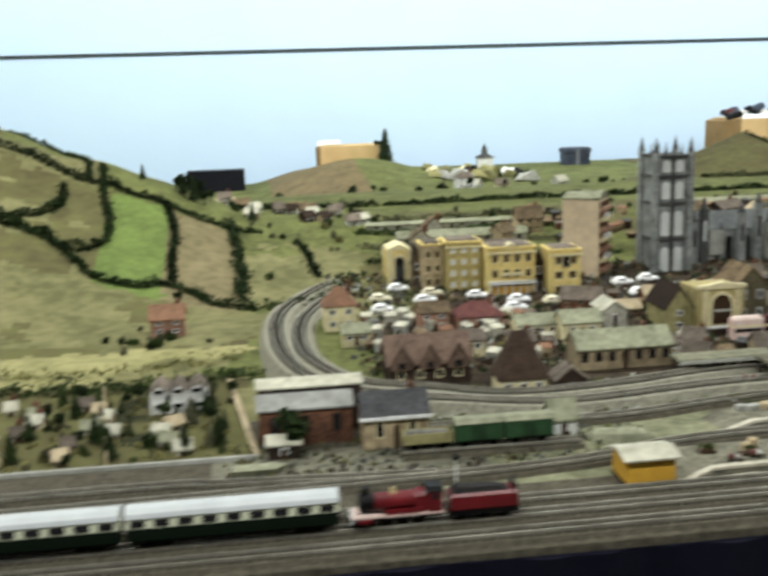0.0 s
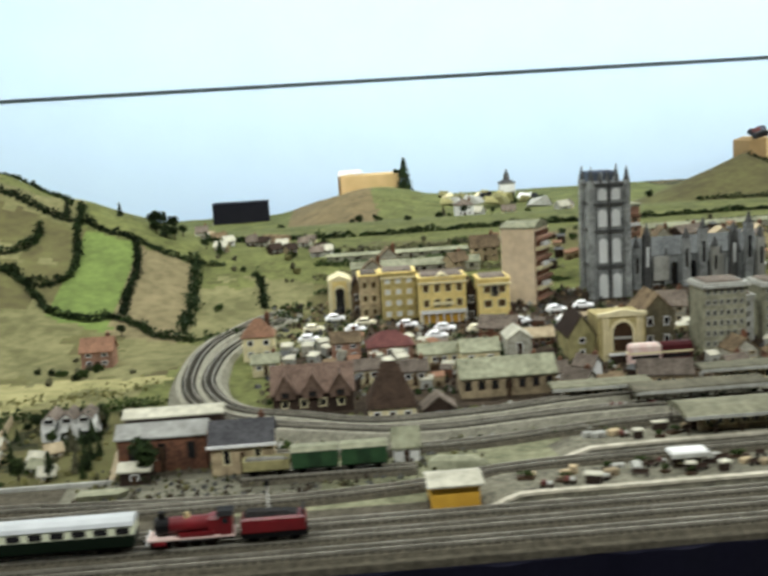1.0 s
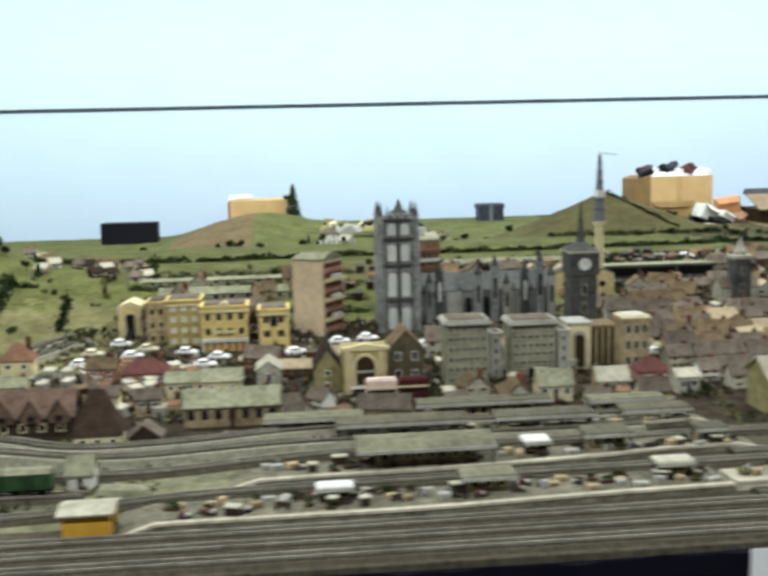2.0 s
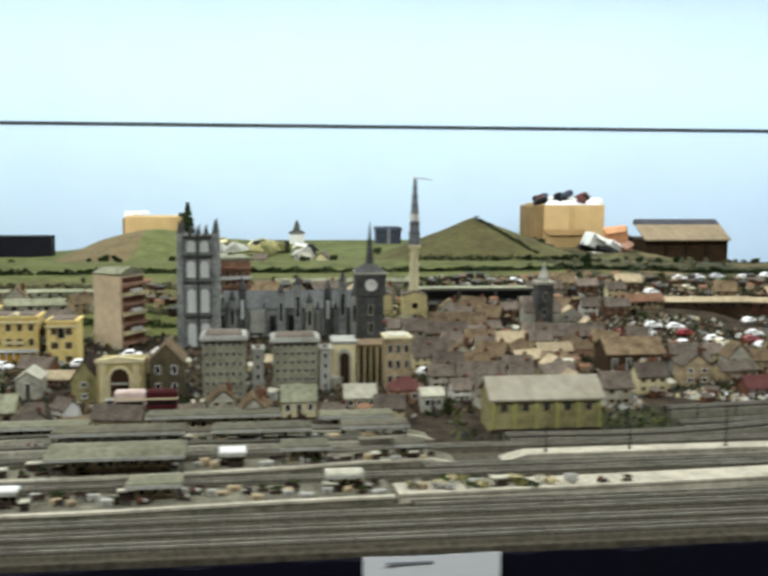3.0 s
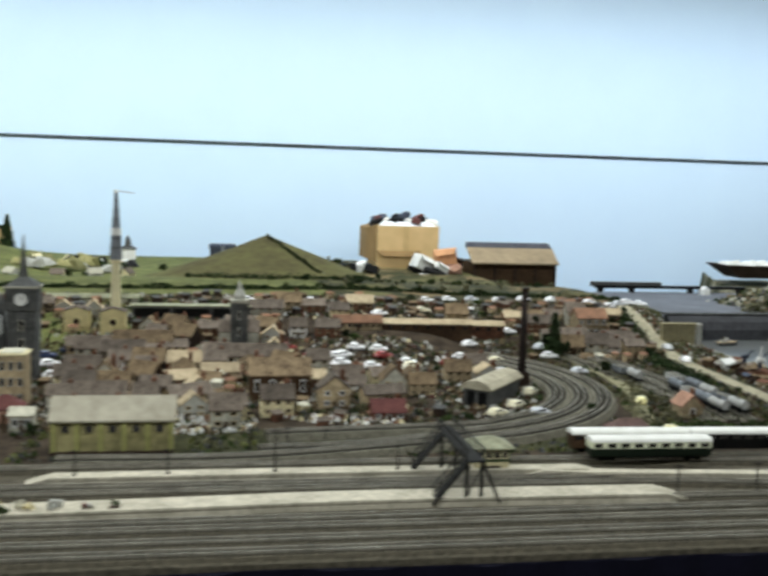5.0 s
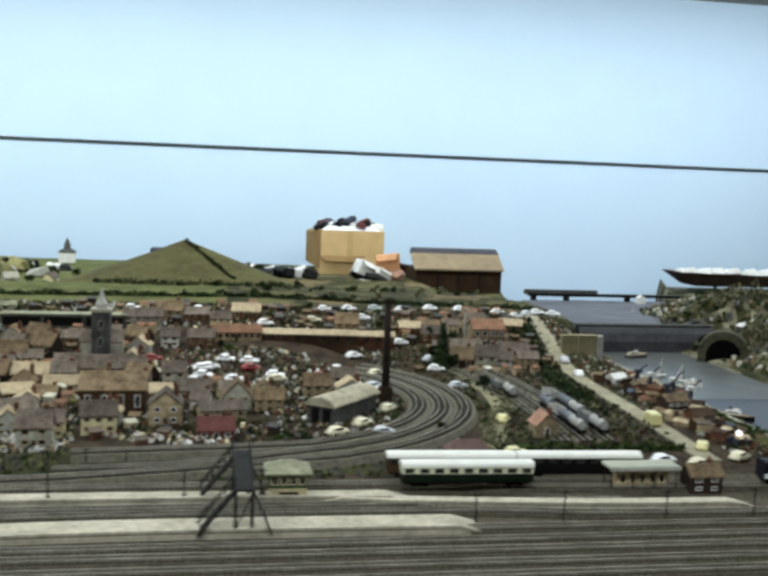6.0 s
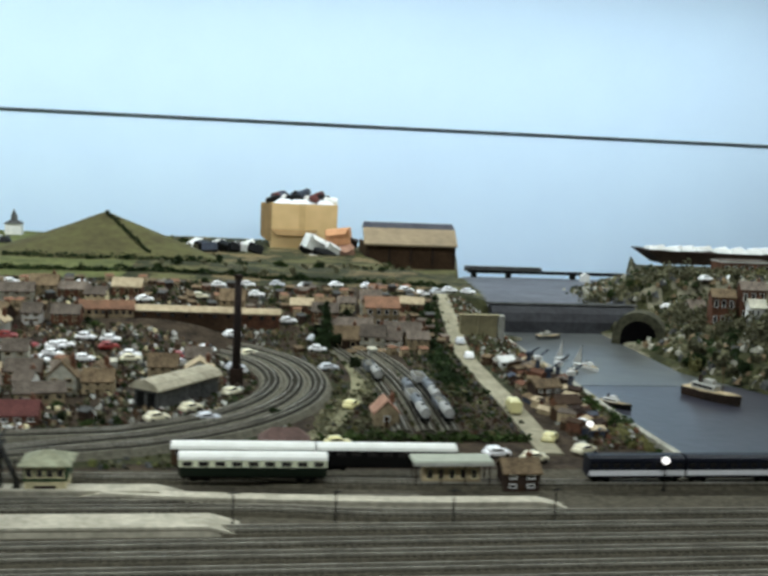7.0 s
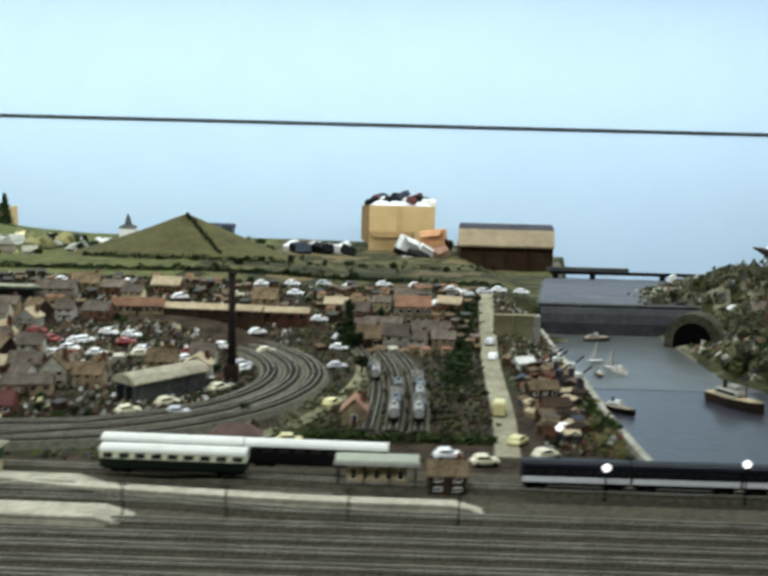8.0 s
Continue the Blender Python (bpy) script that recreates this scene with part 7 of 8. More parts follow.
for x, y, h in ((4.164, 2.03, 0.052), (4.406, 2.03, 0.066), (4.133, 2.345, 0.036), (4.65, 2.03, 0.066)):
    t = post(x, y, 0.896, h, "lit white globe lamp on a dark post", BLACK, False, "lamp_post", None)
    part("globe", Geo().cyl(0, 0, h, h + 0.004, 0.003, 0.0075, 14).cyl(0, 0, h + 0.004, h + 0.009, 0.0075, 0.0075, 14).cyl(0, 0, h + 0.009, h + 0.013, 0.0075, 0.0025, 14), GLOBE, t, "lit white globe", smooth=True)

# ---- black lattice footbridge over the tracks ----
IRON = surf("weathered dark iron", (0.055, 0.055, 0.05), (0.028, 0.027, 0.025), 120, 0.75, 0.4)
t = thing("footbridge", pose(2.962, 1.85, 0.899) @ Matrix.Diagonal((0.86, 1, 0.9, 1)), "black iron lattice footbridge with open stairs", "footbridge")
deck_z = 0.088
part("deck", Geo().box(-0.018, 0.018, -0.02, 0.225, deck_z, deck_z + 0.004), IRON, t)
for s in (-0.018, 0.018):
    rl = part("railing", Geo().box(s - 0.001, s + 0.001, -0.02, 0.225, deck_z + 0.024, deck_z + 0.027), IRON, t)
    for i in range(10):
        y0 = -0.02 + 0.0245 * i
        part("lattice", Geo().bar((s, y0, deck_z + 0.004), (s, y0 + 0.0245, deck_z + 0.025), 0.0012, 5), IRON, rl)
for yy in (-0.005, 0.19):
    for s in (-0.016, 0.016):
        part("leg", Geo().box(s - 0.003, s + 0.003, yy - 0.003, yy + 0.003, 0, deck_z), IRON, t)
    part("brace", Geo().bar((-0.016, yy, 0.01), (0.016, yy, deck_z - 0.01), 0.0016, 5), IRON, t)
    st = part("stair", Geo().loft([[(-0.018, yy - 0.012, deck_z), (-0.018, yy + 0.012, deck_z), (-0.018, yy + 0.012, deck_z - 0.007), (-0.018, yy - 0.012, deck_z - 0.007)], [(-0.088, yy - 0.012, 0.008), (-0.088, yy + 0.012, 0.008), (-0.088, yy + 0.012, 0.0), (-0.088, yy - 0.012, 0.0)]]), IRON, t)
    for w in (-0.012, 0.012):
        part("handrail", Geo().bar((-0.018, yy + w, deck_z + 0.024), (-0.088, yy + w, 0.030), 0.0016, 5), IRON, st)
        for i in range(6):
            f = (i + 0.5) / 6
            part("baluster", Geo().bar((-0.018 - 0.070 * f, yy + w, deck_z - (deck_z - 0.006) * f), (-0.018 - 0.070 * f, yy + w, deck_z + 0.024 - (deck_z - 0.006) * f), 0.0010, 5), IRON, st)
    st2 = part("stair", Geo().loft([[(0.018, yy - 0.010, deck_z), (0.018, yy + 0.010, deck_z), (0.018, yy + 0.010, deck_z - 0.007), (0.018, yy - 0.010, deck_z - 0.007)], [(0.055, yy - 0.010, 0.006), (0.055, yy + 0.010, 0.006), (0.055, yy + 0.010, 0.0), (0.055, yy - 0.010, 0.0)]][::-1]), IRON, t)

# ---- harbour ----
road_line = curve_through([(4.02, 2.26, 0), (4.045, 2.6, 0), (4.06, 3.0, 0), (4.085, 3.5, 0), (4.11, 3.95, 0)], 0.03)
for p in road_line:
    p.z = max(height(p.x, p.y), height(p.x - 0.03, p.y), height(p.x + 0.03, p.y)) + 0.004
structure("road", ribbon(road_line, [(0.026, -0.02), (0.026, 0), (-0.026, 0), (-0.026, -0.02)][::-1]), surf("pale dusty road", (0.37, 0.34, 0.24), (0.24, 0.22, 0.15), 60, 0.9, 0.3), "pale dusty road running up beside the harbour", "road")
path_line = curve_through([(3.49, 2.345, 0), (3.56, 2.43, 0), (3.61, 2.55, 0), (3.665, 2.72, 0), (3.70, 2.95, 0), (3.70, 3.2, 0)], 0.03)
for p in path_line:
    p.z = height(p.x, p.y) + 0.003
structure("path", ribbon(path_line, [(0.02, -0.02), (0.02, 0), (-0.02, 0), (-0.02, -0.02)][::-1]), surf("khaki path", (0.30, 0.28, 0.17), (0.19, 0.18, 0.105), 60, 0.9, 0.3), "khaki path curving between the tracks and sidings", "path")
t = thing("quay_wall", pose(0, 0, 0), "grey stone quay wall of the harbour", "wall")
part("wall", ribbon(curve_through([(4.30, 2.225, 0.866), (4.292, 2.6, 0.866), (4.30, 3.0, 0.866), (4.292, 3.4, 0.866), (4.30, 3.86, 0.866)], 0.03), [(-0.008, 0), (-0.008, 0.034), (0.008, 0.034), (0.008, 0)]), STONE, t)
part("wall", Geo().box(4.30, 6.4, 2.215, 2.232, 0.866, 0.899), STONE, t)
t = thing("sea_dam", pose(0, 0, 0), "stone dam with a shade-darkened face across the harbour head", "dam")
# the shadow on the dam's face is put into this near-black colour
part("wall", Geo().loft([[(x, 3.875, 0.866), (x, 3.80, 0.866), (x, 3.806, 0.925), (x, 3.820, 0.955), (x, 3.845, 0.976), (x, 3.875, 0.980)] for x in (4.86, 4.30)]), surf("shade-dark dam stone", (0.07, 0.072, 0.08), (0.038, 0.039, 0.045), 60, 0.7, 0.5, spec=0.3), t)
part("coping", Geo().box(4.29, 4.87, 3.846, 3.882, 0.9805, 0.986), DARKSTONE, t)
single("retaining_wall", Geo().box(4.10, 4.225, 3.47, 3.49, 0.88, 0.992).box(4.096, 4.229, 3.466, 3.494, 0.992, 0.998).box(4.158, 4.166, 3.464, 3.47, 0.88, 0.992), surf("buff retaining wall", (0.36, 0.32, 0.19), (0.26, 0.23, 0.14), 60, 0.9, 0.4), pose(0, 0, 0), "buff stone retaining wall at the harbour head", "wall")
single("pillar", Geo().bevbox(-0.009, 0.009, -0.009, 0.009, 0, 0.115, 0.004), PALESTONE, pose(4.238, 3.47, 0.885), "pale stone pillar beside the dam", "pillar")
# rail bridge beyond the dam
t = thing("rail_bridge", pose(0, 0, 0), "black girder bridge on piers beyond the dam", "bridge")
part("girder", Geo().box(4.53, 5.40, 5.16, 5.19, 0.948, 0.963), BLACK, t)
for x in (4.56, 4.74, 5.08, 5.37):
    part("pier", Geo().box(x - 0.012, x + 0.012, 5.16, 5.19, 0.90, 0.949), BLACK, t)
part("girder", Geo().box(4.52, 4.92, 5.192, 5.22, 0.954, 0.978), DARKSTONE, t)
single("white_hut", Geo().shell(-0.02, 0.02, -0.02, 0.02, 0, 0.03, 0.045, along="y"), WHITE, pose(5.10, 5.05, height(5.10, 5.05)), "small white hut below the bridge", "hut")
t = thing("tunnel_portal", pose(4.77, 3.585, 0.883, 0, 0, -30) @ Matrix.Diagonal((1.4, 1.4, 1.4, 1)), "rough stone tunnel mouth in the eastern bank", "tunnel")
o, i2 = arch_window(0.13, 0.085), arch_window(0.088, 0.064)
part("arch", Geo().loft([[(a, -0.012, b) for a, b in o], [(a, 0.05, b) for a, b in o]]), surf("mossy stone", (0.13, 0.125, 0.08), (0.05, 0.052, 0.033), 80, 0.95, 0.8), t)
# flat near-black panel paints the shade inside the mouth; no hole is cut
part("opening", Geo().loft([[(a, -0.0145, b) for a, b in i2], [(a, -0.010, b) for a, b in i2]]), surf("painted tunnel shade", (0.006, 0.006, 0.006), (0.01, 0.01, 0.01), 60, 1.0, 0.0, spec=0.0), t)


def boat(x, y, rz, s, hull, top, label, masts=0):
    ob = thing("boat", pose(x, y, 0.8845, 0, 0, rz) @ Matrix.Diagonal((s, s, s, 1)), label, "boat", "harbour boats")
    sec = lambda k, z: [(-0.05, -0.014 * k, z), (0.0, -0.017 * k, z), (0.035, -0.012 * k, z + 0.001), (0.055 + 0.004 * k, 0, z + 0.003), (0.035, 0.012 * k, z + 0.001), (0.0, 0.017 * k, z), (-0.05, 0.014 * k, z)]
    part("hull", Geo().loft([sec(0.8, -0.004), sec(1.0, 0.009), sec(1.06, 0.014)]), hull, ob)
    part("deck", Geo().loft([sec(0.9, 0.0142), sec(0.88, 0.0155)]), TANWALL, ob)
    cb = part("cabin", Geo().bevbox(-0.034, 0.012, -0.009, 0.009, 0.0155, 0.026, 0.002), top, ob)
    part("window", Geo().box(-0.030, 0.008, -0.0096, 0.0096, 0.019, 0.023), GLASS, cb)
    part("wheelhouse", Geo().bevbox(-0.012, 0.006, -0.006, 0.006, 0.026, 0.034, 0.0015), top, ob)
    part("funnel", Geo().cyl(-0.022, 0, 0.026, 0.038, 0.0035, 0.003, 10), DBRICK, ob)
    for k in range(masts):
        part("mast", Geo().cyl(0.022 - 0.05 * k, 0, 0.0155, 0.06, 0.0009, 0.0006, 6), WOOD, ob)
    return ob


boat(4.335, 2.71, -50, 0.85, BLACK, WHITE, "black-hulled launch with a white cabin")
boat(4.44, 3.17, -70, 0.65, WHITE, WHITE, "small white motor boat")
boat(4.47, 3.68, 10, 0.85, DARKSTONE, PALESTONE, "grey harbour launch near the dam")
boat(4.645, 2.80, -62, 1.6, DBRICK, PALESTONE, "brown steam ferry with a pale deckhouse", 1)
boat(4.37, 3.12, -80, 0.45, DUSTBLUE, WHITE, "small blue rowing launch")

# quayside heaps: booths, nets and stacked goods
qr = random.Random(8)
for k in range(72):
    y = qr.uniform(2.36, 3.20)
    x = qr.uniform(4.115, 4.20 + 0.07 * smoothstep(2.6, 2.85, y))
    m = qr.choice((BRICK, DBRICK, WOOD, TANWALL, BRICK, DUSTBLUE, TANWALL, WOOD, WOOD, DBRICK))
    ob = thing("stall", pose(x, y, height(x, y), 0, 0, qr.uniform(0, 180)), "small cluttered quayside stall of mixed colours", "stall", "quayside stalls")
    w, d, h = qr.uniform(0.010, 0.026), qr.uniform(0.009, 0.018), qr.uniform(0.010, 0.026)
    part("body", Geo().box(-w, w, -d, d, -0.004, h), m, ob)
    part("awning", Geo().gable(-w, w, -d, d, h, h + 0.006, 0.002, 0.0015), qr.choice((BROWNROOF, WOOD, DUSTBLUE, DBRICK, BROWNROOF, SLATE, DBRICK, TANROOF, BRICK)), ob)
for x, y, h in ((4.235, 3.05, 0.06), (4.262, 2.95, 0.065), (4.22, 2.9, 0.055), (4.262, 2.84, 0.06), (4.24, 3.15, 0.05)):
    ob = thing("dock_crane", pose(x, y, height(x, y)), "thin blue grey dock crane with a raised jib", "crane", "dock cranes")
    part("tower", Geo().cyl(0, 0, -0.003, h * 0.7, 0.009, 0.006, 6), DUSTBLUE, ob)
    part("cab", Geo().bevbox(-0.010, 0.010, -0.008, 0.008, h * 0.7, h * 0.9, 0.0015), WHITE if h > 0.056 else DUSTBLUE, ob)
    part("jib", Geo().bar((0, 0, h * 0.8), (0.03, 0, h * 1.2), 0.0026), DUSTBLUE, ob)

# ---- things on and behind the skyline ----
t = thing("cardboard_box", pose(3.79, 6.88, 0.86), "large open cardboard box with a folded front flap", "box")
part("body", Geo().box(-0.195, 0.225, -0.20, 0.20, 0, 0.33), CARD, t)
# added wedge for the box's left side, its shade painted darker than the front
part("side_flap", Geo().loft([[(-0.197, -0.19, 0.08), (-0.197, 0.18, 0.08), (-0.255, 0.20, 0.10), (-0.25, -0.05, 0.10)], [(-0.197, -0.19, 0.33), (-0.197, 0.18, 0.33), (-0.255, 0.20, 0.31), (-0.25, -0.05, 0.31)]]), SHADEDCARD, t)
part("top_flap", Geo().loft([[(-0.19, -0.195, 0.331), (0.20, -0.195, 0.331), (0.16, -0.14, 0.355), (-0.15, -0.14, 0.355)], [(-0.19, -0.19, 0.331), (0.20, -0.19, 0.331), (0.16, -0.135, 0.357), (-0.15, -0.135, 0.357)]]), PAPER, t, "white inner side of the raised top flap")
# front flap, its shade painted with the darker card
part("front_flap", Geo().loft([[(-0.20, -0.203, 0.16), (0.10, -0.203, 0.16), (0.06, -0.225, 0.125), (-0.16, -0.225, 0.125)], [(-0.20, -0.203, 0.165), (0.10, -0.203, 0.165), (0.06, -0.229, 0.128), (-0.16, -0.229, 0.128)]]), SHADEDCARD, t)
part("tape", Geo().box(-0.02, 0.02, -0.202, -0.2004, 0.165, 0.33), surf("buff tape", (0.54, 0.38, 0.18), (0.48, 0.33, 0.15), 20, 0.5, 0.0), t)
hr = random.Random(4)
for k in range(22):
    m = hr.choice((WHITE, BLACK, REDROOF, WHITE, BLACK, DUSTBLUE))
    q = (k + 0.5) / 22
    single("packet", Geo().bevbox(-0.045, 0.045, -0.03, 0.03, 0, 0.04, 0.012), m, pose(3.60 + 0.40 * q, 6.85 + hr.uniform(-0.12, 0.12), 1.188 + 0.05 * hr.random() * math.sin(math.pi * q), hr.uniform(-20, 20), hr.uniform(-25, 25), hr.uniform(0, 180)), "crumpled packet lying on the cardboard box", "packet", "packets on the box")
t = thing("low_shed", pose(4.44, 6.45, 0.86), "low brown wooden shed with a tan roof", "shed")
part("wall", Geo().box(-0.28, 0.28, -0.14, 0.20, -0.10, 0.12), WOOD, t)
part("roof", Geo().loft([[(-0.30, -0.19, 0.118), (0.28, -0.19, 0.118), (0.31, 0.05, 0.205), (-0.28, 0.05, 0.205)], [(-0.30, -0.19, 0.128), (0.28, -0.19, 0.128), (0.31, 0.05, 0.215), (-0.28, 0.05, 0.215)]]), surf("tan fibreboard", (0.33, 0.255, 0.16), (0.25, 0.195, 0.125), 20, 0.85, 0.2), t)
part("ridge", Geo().loft([[(-0.285, 0.035, 0.208), (0.31, 0.035, 0.208), (0.32, 0.09, 0.208), (-0.28, 0.09, 0.208)], [(-0.275, 0.05, 0.243), (0.27, 0.05, 0.243), (0.30, 0.09, 0.243), (-0.27, 0.09, 0.243)]]), surf("slate blue strip", (0.13, 0.135, 0.16), (0.09, 0.095, 0.12), 30, 0.8, 0.1), t)
for k in range(5):
    part("post", Geo().box(-0.27 + 0.135 * k - 0.006, -0.27 + 0.135 * k + 0.006, -0.155, -0.141, 0, 0.115), DBRICK, t)
HEAP = "heap of cartons"
for x, y, z, w, d, h, ry, rz, m, label in ((3.84, 6.40, 0.955, 0.085, 0.05, 0.045, 24, 18, WHITE, "white tumbled carton in the heap"), (3.97, 6.42, 1.01, 0.075, 0.05, 0.05, -8, -15, surf("orange carton", (0.62, 0.33, 0.17), (0.5, 0.26, 0.13), 20, 0.8, 0.1), "orange carton on the heap"),
                                          (3.88, 6.34, 0.905, 0.07, 0.04, 0.03, 14, -10, BLACK, "black carton under the heap"), (4.00, 6.36, 0.925, 0.05, 0.04, 0.035, -20, 30, PINK, "pink carton in the heap"), (3.78, 6.42, 0.93, 0.045, 0.035, 0.035, 35, 0, BLACK, "black carton beside the box"),
                                          (3.93, 6.33, 0.945, 0.045, 0.03, 0.022, 30, 12, WHITE, "white carton lid in the heap"), (4.04, 6.42, 0.975, 0.04, 0.03, 0.03, 10, 40, DBRICK, "brown carton beside the shed"), (3.83, 6.33, 0.885, 0.05, 0.03, 0.02, 0, 15, WHITE, "white flat carton on the grass"), (4.03, 6.33, 0.885, 0.04, 0.03, 0.02, 0, -20, BLACK, "black flat carton on the grass")):
    ob = thing("carton", pose(x + 0.03, y, z, 0, ry, rz), label, "carton", HEAP)
    part("body", Geo().bevbox(-w, w, -d, d, -h, h, 0.006), m, ob)
    part("flap", Geo().loft([[(-w * 0.9, -d, h * 0.9), (w * 0.9, -d, h * 0.9), (w * 0.8, -d - h * 0.8, h * 0.3), (-w * 0.8, -d - h * 0.8, h * 0.3)], [(-w * 0.9, -d, h * 0.95), (w * 0.9, -d, h * 0.95), (w * 0.8, -d - h * 0.8, h * 0.36), (-w * 0.8, -d - h * 0.8, h * 0.36)]]), m, ob)
t = thing("cardboard_box", pose(1.02, 6.88, 0.945), "shallow cardboard box on the brown rise", "box")
part("body", Geo().box(-0.19, 0.19, -0.12, 0.12, 0, 0.16), CARD, t)
# end flap, painted with the shade-darkened card as well
part("end_flap", Geo().box(-0.205, -0.192, -0.11, 0.10, 0.03, 0.15), SHADEDCARD, t)
single("crumpled_sheet", Geo().loft([[(-0.11, -0.03, 0), (0.06, -0.03, 0.02), (0.06, 0.03, 0.02), (-0.08, 0.03, 0)], [(-0.10, -0.02, 0.03), (0.03, -0.02, 0.035), (0.03, 0.02, 0.035), (-0.10, 0.02, 0.03)]]), WHITE, pose(0.92, 6.86, 1.106), "crumpled white sheet on the box", "paper")
tree(1.235, 6.72, 0.24, 4, "cone", 0.96)
tree(1.215, 6.78, 0.12, 0, "round", 1.04)
t = thing("dark_case", pose(0.17, 6.9, 0.86), "long dark navy case on a white stand", "case")
part("body", Geo().box(-0.18, 0.18, -0.06, 0.06, -0.02, 0.115), surf("dark case", (0.012, 0.013, 0.022), (0.02, 0.02, 0.03), 40, 0.6, 0.1), t)
part("stand", Geo().box(-0.19, 0.10, -0.05, 0.05, -0.06, -0.02), WHITE, t)
for k in range(9):
    single("carton", Geo().bevbox(-0.045, 0.045, -0.03, 0.03, -0.025, 0.025, 0.006), hr.choice((BLACK, BLACK, DUSTBLUE, WHITE)), pose(3.13 + 0.045 * k, 6.35 + hr.uniform(-0.1, 0.1), height(3.13 + 0.045 * k, 6.35) + 0.03, hr.uniform(-20, 20), hr.uniform(-25, 25), hr.uniform(0, 180)), "dark tumbled carton on the far grass", "carton", "far cartons")
# model ship tray on the eastern skyline
t = thing("tray", pose(6.75, 6.95, 0.84), "dark-rimmed tray heaped with white paper", "tray")
part("rim", Geo().loft([[(-0.42, -0.12, 0.02), (0.6, -0.12, 0.02), (0.6, 0.12, 0.02), (-0.42, 0.12, 0.02)], [(-0.56, -0.16, 0.115), (0.6, -0.16, 0.10), (0.6, 0.16, 0.10), (-0.56, 0.16, 0.115)]]), DBRICK, t)
for k in range(9):
    part("sheet", Geo().loft([[(-0.07, -0.06, 0), (0.07, -0.06, 0.01), (0.07, 0.06, 0), (-0.07, 0.06, 0)], [(-0.05, -0.03, 0.03), (0.05, -0.04, 0.045), (0.04, 0.04, 0.03), (-0.05, 0.04, 0.03)]]), WHITE, t, at=pose(-0.44 + 0.12 * k, hr.uniform(-0.05, 0.05), 0.105, 0, 0, hr.uniform(0, 90)))
block(5.45, 4.12, height(5.45, 4.12) - 0.01, 0.22, 0.10, 0.07, BRICK, "brick works building on the eastern hill", 2, 6, "works", roof=SLATE)
for x, y in ((5.0, 3.62), (5.15, 3.5), (5.1, 3.3), (5.3, 3.2), (5.35, 3.45)):
    house(x, y, height(x, y), 0.06, 0.05, 0.03, 0.024, STONE, SLATE, "grey cottage on the eastern bank", cols=2, group="bank cottages", floors=1)

# heap of crumpled sheets, a white lantern house and a blue crate along the far edge
for k in range(34):
    x, y = 1.42 + 0.60 * hr.random(), 6.0 + 0.5 * hr.random()
    w, m = hr.uniform(0.03, 0.075), hr.choice((WHITE, YELLOWG, PALESTONE, CREAM, BLACK, LEAF3, LEAF, KHAKI))
    single("crumpled_sheet", Geo().loft([[(-w, -w * 0.7, 0), (w, -w * 0.5, 0), (w * 0.8, w * 0.6, 0), (-w * 0.9, w * 0.7, 0)], [(-w * 0.7, -w * 0.2, w * 0.5), (w * 0.5, -w * 0.5, w * 0.8), (w * 0.7, w * 0.4, w * 0.4), (-w * 0.3, w * 0.5, w * 0.7)]]), m, pose(x, y, height(x, y) + 0.05 * hr.random() * (1 - abs(x - 1.72) / 0.3), hr.uniform(-15, 15), hr.uniform(-15, 15), hr.uniform(0, 180)), "crumpled pale sheet in a heap on the far grass", "paper", "heap of sheets")
t = thing("lantern_house", pose(1.95, 7.03, height(1.95, 7.03)), "white house with a dark lantern tower by the wall", "house")
part("wall", Geo().box(-0.05, 0.05, -0.04, 0.04, -0.03, 0.07), WHITE, t)
part("roof", Geo().hip(-0.05, 0.05, -0.04, 0.04, 0.07, 0.10, 0.006), DARKSTONE, t)
part("lantern", Geo().cyl(0, 0, 0.09, 0.125, 0.022, 0.020, 8), DARKSTONE, t)
part("finial", Geo().cyl(0, 0, 0.125, 0.165, 0.018, 0.001, 8), DARKSTONE, t)
t = thing("blue_crate", pose(2.58, 7.03, height(2.58, 7.03)), "dull dark blue crate by the far wall", "crate")
part("body", Geo().box(-0.085, 0.085, -0.06, 0.06, -0.02, 0.085), DUSTBLUE, t)
part("lid", Geo().bevbox(-0.092, 0.092, -0.066, 0.066, 0.085, 0.115, 0.008), DUSTBLUE, t)
part("strap", Geo().box(-0.012, 0.012, -0.0675, -0.0605, 0.0, 0.105), STEEL, t)

# sailing dinghies
for x, y, rz in ((4.395, 3.31, 20), (4.425, 3.22, -15)):
    t = thing("sailing_dinghy", pose(x, y, 0.8845, 0, 0, rz), "small dinghy with a white triangular sail", "boat", "sailing dinghies")
    part("hull", Geo().loft([[(-0.018, -0.005, -0.002), (0.012, -0.005, -0.002), (0.022, 0, -0.002), (0.012, 0.005, -0.002), (-0.018, 0.005, -0.002)], [(-0.02, -0.008, 0.007), (0.014, -0.008, 0.007), (0.028, 0, 0.008), (0.014, 0.008, 0.007), (-0.02, 0.008, 0.007)]]), WHITE, t)
    part("mast", Geo().cyl(0.004, 0, 0.006, 0.066, 0.0009, 0.0006, 6), WOOD, t)
    part("sail", Geo().loft([[(0.003, -0.0005, 0.012), (-0.022, -0.004, 0.012), (0.003, -0.0005, 0.063)], [(0.003, 0.0005, 0.012), (-0.022, -0.003, 0.012), (0.003, 0.0005, 0.063)]]), WHITE, t)

